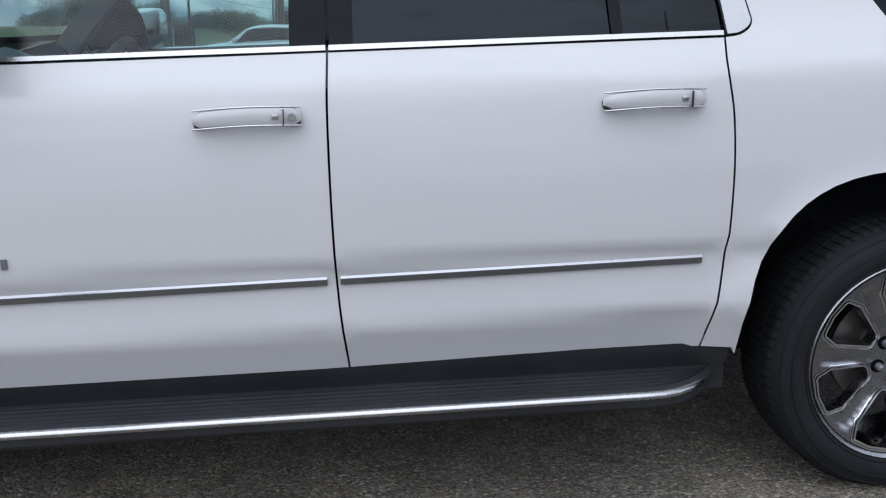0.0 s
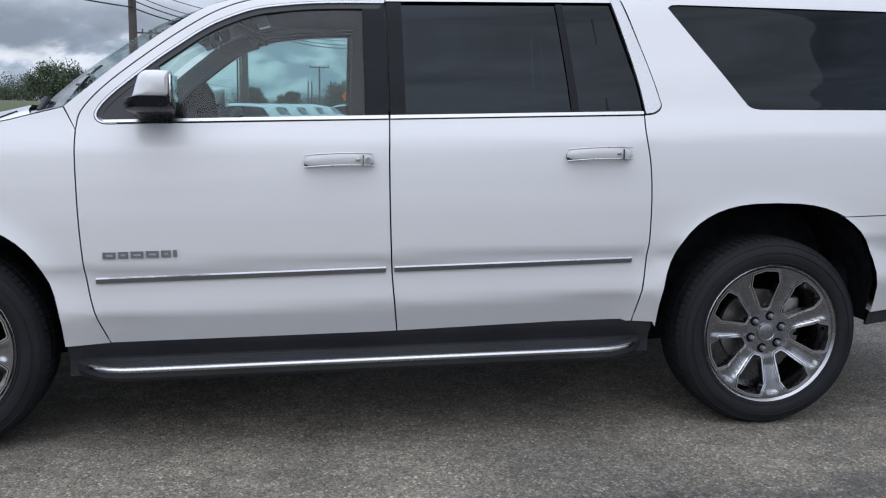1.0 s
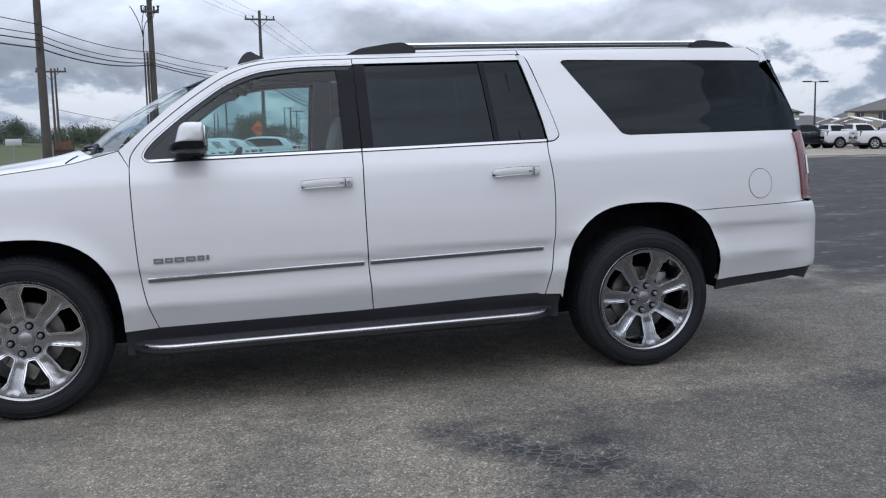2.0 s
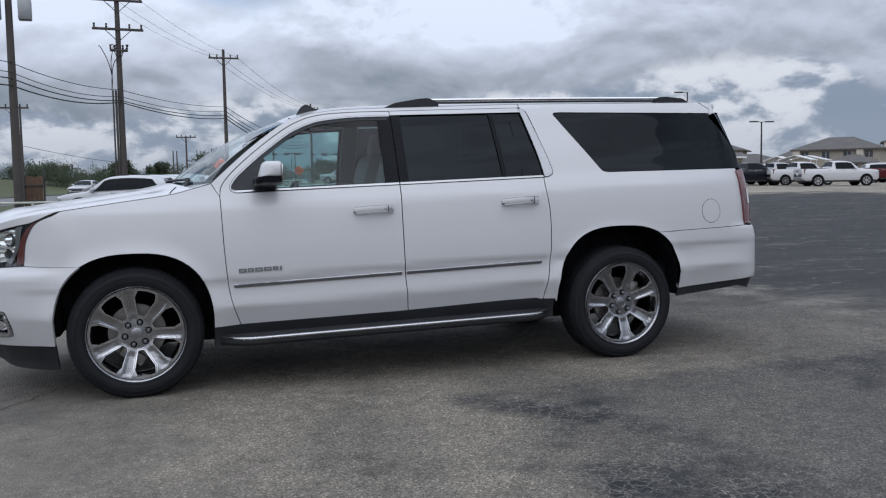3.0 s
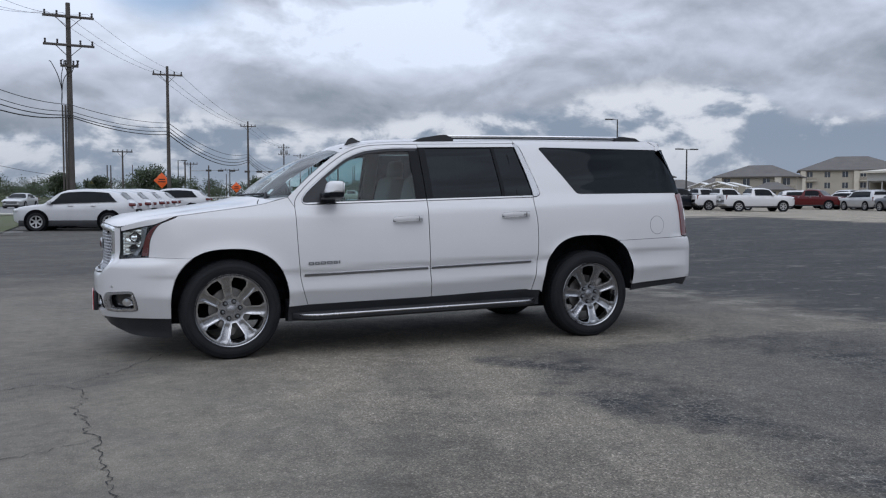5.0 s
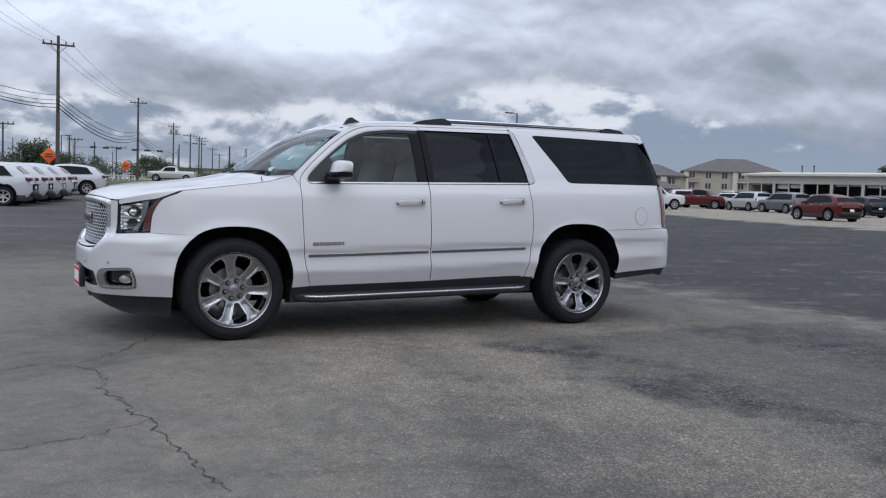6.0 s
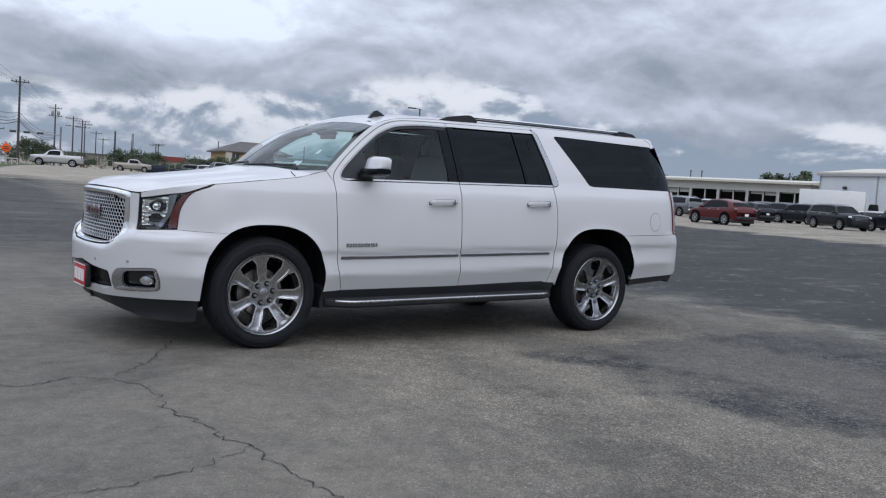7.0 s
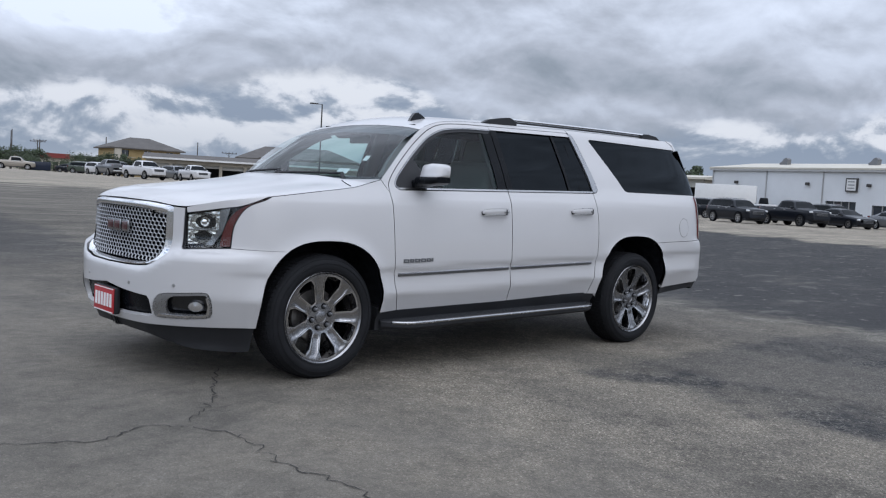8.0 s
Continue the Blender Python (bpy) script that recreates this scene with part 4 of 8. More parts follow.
    part("shade_band", bm, GLASS_DARK, suv, "dark shade band")
    # cowl tray and wipers
    bm = bmesh.new()
    low = both_sides([(x - 0.03, y, z - 0.012) for x, y, z in base_half])
    high = both_sides([(x + 0.06, y, z - 0.006) for x, y, z in base_half])
    lv, hv = [bm.verts.new(p) for p in low], [bm.verts.new(p) for p in high]
    for i in range(len(lv) - 1):
        bm.faces.new((lv[i], lv[i + 1], hv[i + 1], hv[i]))
    part("cowl_tray", bm, BLACK, suv)
    for y0, y1 in ((-0.62, 0.02), (0.02, 0.60)):
        bm = bmesh.new()
        pts = []
        for i in range(9):
            t = i / 8
            y = y0 + (y1 - y0) * t
            v = 0.012 + 0.045 * (1 - t)
            j, k = v * 20, (y + 0.92) / 1.84 * 32
            p = grid[min(19, int(j)), min(31, max(0, int(k)))] * (1 - j % 1) + grid[min(20, int(j) + 1), min(31, max(0, int(k)))] * (j % 1)
            pts.append((p[0] - 0.016, y, p[2] + 0.012))
        tube(bm, pts, 0.009, 6)
        rod(bm, pts[0], (pts[0][0] - 0.02, pts[0][1] - 0.05, pts[0][2] - 0.05), 0.014, 0.012, 8)
        part("wiper", bm, BLACK, suv)
    # papers behind the screen
    for y, j, w, h in ((-0.56, 2.8, 0.13, 0.055), (-0.66, 6.5, 0.055, 0.06)):
        k = int((y + 0.90) / 1.80 * 32)
        a, b = grid[int(j), k], grid[int(j) + 2, k]
        d = (b - a) / np.linalg.norm(b - a)
        bm = bmesh.new()
        q = [bm.verts.new(tuple(a + np.array((0.010, sy * w / 2, -0.012)) + d * hh)) for sy, hh in ((-1, 0), (1, 0), (1, h), (-1, h))]
        bm.faces.new(q)
        part("screen_sticker", bm, PAPER, suv, "white paper sticker")
    # roof
    edge = on_body(spline([(-0.70, 1.686), (-0.60, 1.729), (-0.45, 1.767), (-0.25, 1.789), (0.04, 1.802)]) + straight((0.04, 1.802), (1.0, 1.832), 8)[1:] + straight((1.0, 1.832), (2.50, 1.852), 10)[1:] + [(2.58, 1.81)])
    tail_half = [edge[-1], (2.56, -0.45, 1.845), (2.60, 0, 1.86)]
    crown = lambda u, v: (0, 0, 0.005 * (4 * u * (1 - u)) ** 0.8 * (4 * v * (1 - v)) ** 0.5)
    vs, fs = coons(both_sides(head_half), both_sides(tail_half), edge, [(x, -y, z) for x, y, z in edge], 32, 40, crown)
    mesh_part("roof", vs, fs, WHITE, suv, sharp=60)
    # spoiler lip over the tailgate
    bm = bmesh.new()
    add_box(bm, (2.585, 0, 1.822), (0.12, 1.25, 0.05), 0.018)
    part("roof_spoiler", bm, WHITE, suv)
    # shark fin aerial
    bm = bmesh.new()
    prism(bm, [(-0.575, 1.745), (-0.548, 1.796), (-0.518, 1.832), (-0.474, 1.838), (-0.462, 1.812), (-0.408, 1.800), (-0.40, 1.765)], -0.447, -0.401)
    bmesh.ops.bevel(bm, geom=list(bm.edges), offset=0.008, segments=2, affect="EDGES", clamp_overlap=True)
    part("roof_aerial", bm, GLOSS_BLACK, suv, "black fin aerial")
    # roof rails on black feet
    for y in (-0.605, 0.605):
        bm = bmesh.new()
        line = [(0.33, 1.858), (1.2, 1.874), (2.18, 1.886)]
        tube(bm, [(x, y, z) for x, z in spline(line, 6)], 0.010, 8)
        rail = part("roof_rail", bm, CHROME, suv, "chrome roof rail with black feet")
        # added black tube stands for the shadow between rail and roof
        bm = bmesh.new()
        tube(bm, [(x, y, z - 0.020) for x, z in spline(line, 6)], 0.009, 6)
        part("rail_shadow_gap", bm, BLACK, rail)
        for foot in ([(0.0, 1.795), (0.10, 1.838), (0.27, 1.866), (0.33, 1.872), (0.36, 1.864), (0.41, 1.838), (0.41, 1.80)], [(2.12, 1.84), (2.12, 1.87), (2.16, 1.894), (2.22, 1.896), (2.36, 1.885), (2.42, 1.852), (2.42, 1.83)]):
            bm = bmesh.new()
            prism(bm, foot, y - 0.028, y + 0.028)
            bmesh.ops.bevel(bm, geom=list(bm.edges), offset=0.008, segments=2, affect="EDGES", clamp_overlap=True)
            part("rail_foot", bm, BLACK, rail, "black rail foot")
    grille(suv)
    underside(suv)


def grille(suv):
    """The bright mesh grille in its frame, with a plain block badge."""
    half = spline([(S_NOSE, 1.085), (-3.05, 1.083), (-2.90, 1.075), (-2.77, 1.062), (-2.735, 1.043), (-2.731, 1.0), (-2.733, 0.90), (-2.745, 0.82), (-2.78, 0.762), (-2.87, 0.714), (-2.95, 0.698), (-3.10, 0.688), (S_NOSE, 0.684)], 5)
    c = S_NOSE
    full = [(s - c, z) for s, z in half] + [(c - s, z) for s, z in reversed(half[1:-1])]

    def nose(u, z):
        x, y, h = body(c + np.abs(u), z)
        return x, np.where(u < 0, -y, y), h
    def inset(d):
        a, b = np.array(full), np.array(shrink(full, d))
        return a + (b - a) * np.clip(0.42 + (a[:, 1] - 0.70) * 3.2, 0.42, 1.0)[:, None]
    rings, faces = [], []
    for d, out in ((-0.004, -0.012), (0.004, 0.010), (0.014, 0.020), (0.030, 0.021), (0.040, 0.012), (0.048, -0.004), (0.056, -0.006), (0.060, -0.02)):
        q = inset(d)
        p3 = np.stack(nose(q[:, 0], q[:, 1]), 1)
        bend = np.clip(np.abs(q[:, 0]) / 0.55, 0, 1) ** 3
        rings.append(p3 + np.stack([-out * (1 - 0.35 * bend), np.sign(q[:, 0]) * out * 0.7 * bend, np.zeros(len(q))], 1))
    m = len(full)
    for k in range(len(rings) - 1):
        for i in range(m):
            j = (i + 1) % m
            faces.append((k * m + i, k * m + j, (k + 1) * m + j, (k + 1) * m + i))
    frame_ = mesh_part("grille", np.vstack(rings), faces, CHROME, suv, "chrome mesh grille", sharp=50)
    v, f, n = sheet(shrink(full, 0.03), nose, step=0.06, lift=-0.03, rim=0)
    mesh_part("grille_backing", v, f, TUB, frame_, "", n)
    # rows of staggered openings, each a small six-sided ring
    lim = [tuple(p) for p in inset(0.052)]
    cells, faces = [], []
    pitch, drop = 0.046, 0.0245
    row = 0
    z = 0.706
    while z < 1.05:
        u = -0.62 + (pitch / 2 if row % 2 else 0)
        while u < 0.62:
            ring = [(u + a * math.cos(radians(60 * k + 30)), z + b * math.sin(radians(60 * k + 30))) for a, b in ((0.0268, 0.0165), (0.0208, 0.0122)) for k in range(6)]
            if inside(lim, [(u, z)])[0]:
                k = len(cells)
                cells += ring
                for i in range(6):
                    j = (i + 1) % 6
                    faces.append((k + i, k + j, k + 6 + j, k + 6 + i))
            u += pitch
        z += drop
        row += 1
    uv = np.array(cells)
    p = np.stack(nose(uv[:, 0], uv[:, 1]), 1)
    m = len(p)
    step_in = np.tile(np.array([0.004] * 6 + [-0.001] * 6), m // 12)
    outv = p + np.stack([-step_in, 0 * step_in, 0 * step_in], 1)
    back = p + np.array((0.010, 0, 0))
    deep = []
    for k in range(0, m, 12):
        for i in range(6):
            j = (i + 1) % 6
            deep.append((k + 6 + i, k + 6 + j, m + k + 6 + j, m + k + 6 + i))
    mesh_part("grille_mesh", outv, faces, GRILLE_GREY, frame_, "grey mesh with oval openings", sharp=25)
    # cell walls coloured near black, so the openings' shade is painted in
    mesh_part("grille_cell_shade", np.vstack([outv, back]), deep, LINER, frame_)
    # three plain red blocks with bright edges stand for the badge
    bm, edge = bmesh.new(), bmesh.new()
    for y in (-0.115, 0.0, 0.115):
        x = -2.607 + 0.004 * (abs(y) / 0.115)
        add_box(edge, (x, y, 0.915), (0.020, 0.102, 0.078), 0.006)
        add_box(bm, (x - 0.004, y, 0.915), (0.020, 0.080, 0.052), 0.004)
    part("badge", bm, BADGE_RED, frame_, "dark red block badge")
    part("badge_edge", edge, DARK_CHROME, frame_)
    # dealer plate: red with plain white bars
    bm = bmesh.new()
    add_box(bm, (-2.684, 0, 0.432), (0.006, 0.315, 0.160), 0.002)
    plate = part("front_plate", bm, PLATE_RED, suv, "red dealer plate with white bars")
    plate.matrix_world = pose(0, 0, 0)
    for i in range(6):
        bm = bmesh.new()
        add_box(bm, (-2.688, 0.118 - 0.0465 * i, 0.432), (0.003, 0.030, 0.085), 0.0)
        part("plate_bar", bm, PLATE_WHITE, plate)
    bm = boxes(((-2.688, 0, 0.507), (0.003, 0.30, 0.006)), ((-2.688, 0, 0.357), (0.003, 0.30, 0.006)))
    part("plate_line", bm, PLATE_WHITE, plate)
    bm = bmesh.new()
    add_box(bm, (-2.661, 0, 0.434), (0.04, 0.325, 0.17), 0.01)
    part("plate_bracket", bm, BLACK, plate)


def underside(suv):
    """Dark floor, sills, wheel tubs and axles."""
    bm = bmesh.new()
    add_box(bm, (0.0, 0, 0.42), (2.2, 1.72, 0.22), 0.03)
    add_box(bm, (2.35, 0, 0.55), (0.6, 1.5, 0.20), 0.03)
    add_box(bm, (-2.28, 0, 0.52), (0.34, 1.3, 0.34), 0.03)
    add_box(bm, (0.1, 0.35, 0.30), (4.4, 0.10, 0.14), 0.02)
    add_box(bm, (0.1, -0.35, 0.30), (4.4, 0.10, 0.14), 0.02)
    rod(bm, (1.651, -0.75, 0.40), (1.651, 0.75, 0.40), 0.05, sides=12)
    rod(bm, (-1.651, -0.70, 0.36), (-1.651, 0.70, 0.36), 0.04, sides=12)
    rod(bm, (0.6, -0.15, 0.27), (2.4, -0.25, 0.30), 0.035, sides=10)
    part("underbody", bm, TUB, suv, "dark underbody")
    for side in (-1, 1):
        for xc, a, zt in ((-1.655, 0.52, 0.93), (1.62, 0.53, 0.97)):
            # wheel tub: a half tunnel behind the arch
            pts = arch(xc, 0.42, a, zt - 0.42, 0, 180, 24)
            bm = bmesh.new()
            o = [bm.verts.new((x, side * (abs(float(body(x, z)[1])) - 0.012), z)) for x, z in pts]
            i_ = [bm.verts.new((x, side * 0.55, z)) for x, z in pts]
            for k in range(len(pts) - 1):
                bm.faces.new((o[k], o[k + 1], i_[k + 1], i_[k]))
            bm.faces.new(i_)
            part("wheel_tub", bm, TUB, suv)
        # sill and step board
        bm = bmesh.new()
        rings = []
        for i in range(25):
            x = -1.185 + 2.32 * i / 24
            dz = 0.019 * (x + 1.185)
            rings.append([bm.verts.new((x, side * y, z + dz)) for y, z in ((0.80, 0.45), (0.955, 0.425), (0.950, 0.385), (0.925, 0.345), (0.925, 0.275), (0.80, 0.262))])
        for a, b in zip(rings, rings[1:]):
            for k in range(5):
                bm.faces.new((a[k], a[k + 1], b[k + 1], b[k]))
        bm.faces.new(rings[0][::-1])
        bm.faces.new(rings[-1])
        part("sill", bm, BLACK, suv, "black plastic sill")
        step_board(suv, side)


def step_board(suv, side):
    """A ribbed black step with a bright outer strip, rounded in at both ends."""
    def outer(x):
        t = max(0, abs(x + 0.03) - 0.90) / 0.22
        return 1.10 - 0.145 * min(1, t) ** 2.2
    xs = [-1.15 + 2.24 * i / 48 for i in range(49)]
    bm = bmesh.new()
    rings = []
    for x in xs:
        o, z = outer(x), 0.362 + 0.019 * x
        prof = [(0.90, z - 0.055), (0.90, z + 0.006), (0.925, z + 0.006)]
        for k in range(5):
            y = 0.935 + (o - 0.945 - 0.02) * k / 5
            w = (o - 0.965) / 5
            prof += [(y, z), (y + w * 0.55, z), (y + w * 0.6, z + 0.006), (y + w * 0.95, z + 0.006)]
        prof += [(o - 0.012, z + 0.002), (o - 0.004, z - 0.006), (o - 0.006, z - 0.036), (o - 0.03, z - 0.055)]
        rings.append([bm.verts.new((x, side * y, h)) for y, h in prof])
    for a, b in zip(rings, rings[1:]):
        for k in range(len(a)):
            j = (k + 1) % len(a)
            bm.faces.new((a[k], a[j], b[j], b[k]))
    bm.faces.new(rings[0])
    bm.faces.new(rings[-1][::-1])
    step = part("step_board", bm, BLACK, suv, "ribbed black step board", sharp=30)
    bm = bmesh.new()
    rings = []
    for x in xs[1:-1]:
        o, z = outer(x), 0.362 + 0.019 * x
        rings.append([bm.verts.new((x, side * (o + dy), z + dz)) for dy, dz in ((-0.012, 0.0045), (-0.002, 0.003), (0.003, -0.003), (0.003, -0.010), (-0.002, -0.015), (-0.010, -0.013))])
    for a, b in zip(rings, rings[1:]):
        for k in range(6):
            j = (k + 1) % 6
            bm.faces.new((a[k], a[j], b[j], b[k]))
    bm.faces.new(rings[0])
    bm.faces.new(rings[-1][::-1])
    part("step_strip", bm, STEP_TRIM, step, "bright outer strip", sharp=50)


def make_wheel(suv):
    """A seven-spoke alloy wheel with its tyre, standing across the y axis, outer face towards -y, middle at the origin."""
    R = 0.40
    tyre_prof = [(0.292, 0.105), (0.294, 0.125), (0.316, 0.138), (0.346, 0.140), (0.374, 0.128), (0.390, 0.112), (0.397, 0.09), (0.3995, 0.05), (0.40, 0.0)]
    prof = [(r, h) for r, h in tyre_prof] + [(r, -h) for r, h in reversed(tyre_prof[:-1])]
    v, f = lathe(prof, 96)
    wheel = new("wheel")
    wheel.parent = suv
    tyre = mesh_part("tyre", v, f, RUBBER, wheel, "black road tyre", sharp=30)
    # rings on the sidewall and blocks on the tread
    bm = bmesh.new()
    for r, h in ((0.306, -0.1345), (0.350, -0.1405), (0.378, -0.1265)):
        tube(bm, [(r * math.cos(2 * math.pi * i / 72), h, r * math.sin(2 * math.pi * i / 72)) for i in range(72)], 0.0022, 5, True)
    part("sidewall_ring", bm, RUBBER, tyre)
    verts, faces = [], []
    for i in range(84):
        a = 2 * math.pi * i / 84
        for y0, y1, ra, rb, skew, wide in ((-0.127, -0.088, 0.377, 0.4015, 0.0, 0.7), (-0.080, -0.036, 0.403, 0.4045, 0.012, 0.8), (-0.030, 0.030, 0.4055, 0.4055, 0.0, 0.86), (0.036, 0.080, 0.4045, 0.403, 0.012, 0.8), (0.088, 0.127, 0.4015, 0.377, 0.0, 0.7)):
            da = 2 * math.pi / 84 * wide / 2
            k = len(verts)
            for y, r, sk in ((y0, ra, 0), (y1, rb, skew)):
                for w in (a + sk - da, a + sk + da):
                    for rr in (r - 0.014, r):
                        verts.append((rr * math.cos(w), y, rr * math.sin(w)))
            for q in ((1, 3, 7, 5), (0, 1, 5, 4), (2, 6, 7, 3), (0, 2, 3, 1), (4, 5, 7, 6)):
                faces.append(tuple(k + c for c in q))
    mesh_part("tread", verts, faces, RUBBER, tyre, sharp=20)
    # barrel
    v, f = lathe([(0.296, -0.118), (0.300, -0.126), (0.294, -0.131), (0.2865, -0.124), (0.277, -0.108), (0.267, -0.06), (0.258, 0.0), (0.271, 0.11), (0.296, 0.118)], 72)
    mesh_part("rim", v, f, ALLOY, wheel, "grey polished rim", sharp=35)
    # spoke face with seven openings
    n = 7
    circle = [(0.2815 * math.cos(2 * math.pi * i / 84), 0.2815 * math.sin(2 * math.pi * i / 84)) for i in range(84)]
    holes = []
    for k in range(n):
        c = math.pi / 2 + 2 * math.pi * k / n + 0.13
        def pol(r, d):
            r, d = r * 1.035, d * 0.90
            return (r * math.cos(c + d), r * math.sin(c + d))
        holes.append(join(straight(pol(0.104, -0.13), pol(0.104, 0.13), 2), straight(pol(0.112, 0.195), pol(0.205, 0.295), 5), straight(pol(0.214, 0.308), pol(0.254, 0.235), 3),
                          straight(pol(0.258, 0.21), pol(0.261, 0.0), 3), straight(pol(0.261, 0.0), pol(0.258, -0.21), 3), straight(pol(0.254, -0.235), pol(0.214, -0.308), 3), straight(pol(0.205, -0.295), pol(0.112, -0.195), 5)))

    def face(u, w):
        r = np.hypot(u, w) / 1.035
        a = np.arctan2(w, u)
        dish = np.interp(r, [0, 0.05, 0.09, 0.13, 0.20, 0.25, 0.272], [-0.088, -0.088, -0.086, -0.094, -0.110, -0.119, -0.121])
        # each spoke is hollowed along its middle
        k = (a - math.pi / 2 - 0.13) / (2 * math.pi / n)
        mid = np.abs(k - np.round(k - 0.5) - 0.5) * 2 * math.pi / n * r
        groove = 0.006 * np.exp(-(mid / 0.024) ** 6) * np.clip((r - 0.11) / 0.03, 0, 1) * np.clip((0.258 - r) / 0.012, 0, 1)
        return u + 0 * r, dish + groove, w + 0 * r
    v, fcs, nn = sheet(circle, face, holes, step=0.016, rim=0.034)
    mesh_part("spokes", v, fcs, ALLOY, wheel, "grey polished seven-spoke face", nn)
    # bright bevel and a second fine line round every opening, and a bright pocket plate at its outer end
    for k, h in enumerate(holes):
        v, fcs, nn = sheet(shrink(h, -0.0050), face, [h], step=0.02, lift=0.003, rim=0.006)
        mesh_part("spoke_edge", v, fcs, POLISHED, wheel, "", nn)
        v, fcs, nn = sheet(shrink(h, -0.0125), face, [shrink(h, -0.0100)], step=0.02, lift=0.0015, rim=0.003)
        mesh_part("spoke_line", v, fcs, POLISHED, wheel, "", nn)
        c = math.pi / 2 + 2 * math.pi * k / n + 0.13
        bm = bmesh.new()
        rows_ = []
        for r_, y_ in ((0.2695, -0.1185), (0.2645, -0.106), (0.2560, -0.078), (0.2520, -0.066)):
            rows_.append([bm.verts.new((r_ * math.cos(c + d), y_, r_ * math.sin(c + d))) for d in [-0.235 + 0.47 * i / 8 for i in range(9)]])
        for ra_, rb_ in zip(rows_, rows_[1:]):
            for i in range(8):
                bm.faces.new((ra_[i], ra_[i + 1], rb_[i + 1], rb_[i]))
        pocket = part("pocket_plate", bm, CHROME, wheel, "bright pocket plate", sharp=60)
        for d in (-0.13, 0.13):
            q = Vector((0.2590 * math.cos(c + d), -0.090, 0.2590 * math.sin(c + d)))
            bm = bmesh.new()
            rod(bm, q + Vector((math.cos(c + d), -0.3, math.sin(c + d))) * 0.004, q - Vector((math.cos(c + d), -0.3, math.sin(c + d))) * 0.0022, 0.0062, sides=8)
            part("rivet", bm, LINER, pocket)
    # hub cap and nuts
    v, f = lathe([(0.0, -0.0945), (0.030, -0.0945), (0.034, -0.0930), (0.036, -0.0955), (0.040, -0.0950), (0.0415, -0.092), (0.0415, -0.084)], 32)
    mesh_part("hub_cap", v, f, ALLOY, wheel, "round grey hub cap")
    for k in range(6):
        a = 2 * math.pi * k / 6 + 0.32
        x, z = 0.0705 * math.cos(a), 0.0705 * math.sin(a)
        v, f = lathe([(0.0, -0.116), (0.007, -0.1155), (0.0115, -0.110), (0.0125, -0.084)], 12)
        mesh_part("wheel_nut", [(p[0] + x, p[1], p[2] + z) for p in v], f, GREY_TRIM, wheel)
        v, f = lathe([(0.0205, -0.0870), (0.0195, -0.0895), (0.0125, -0.0895)], 16)
        mesh_part("nut_seat", [(p[0] + x, p[1], p[2] + z) for p in v], f, LINER, wheel)
    # brake disc and caliper behind
    v, f = lathe([(0.0, -0.03), (0.09, -0.03), (0.092, -0.012), (0.172, -0.012), (0.172, 0.014), (0.0, 0.014)], 48)
    mesh_part("brake_disc", v, f, STEEL, wheel, "steel brake disc")
    bm = bmesh.new()
    add_box(bm, (0.135, -0.005, 0.06), (0.075, 0.075, 0.16), 0.015)
    part("brake_caliper", bm, STEEL, wheel)
    return wheel


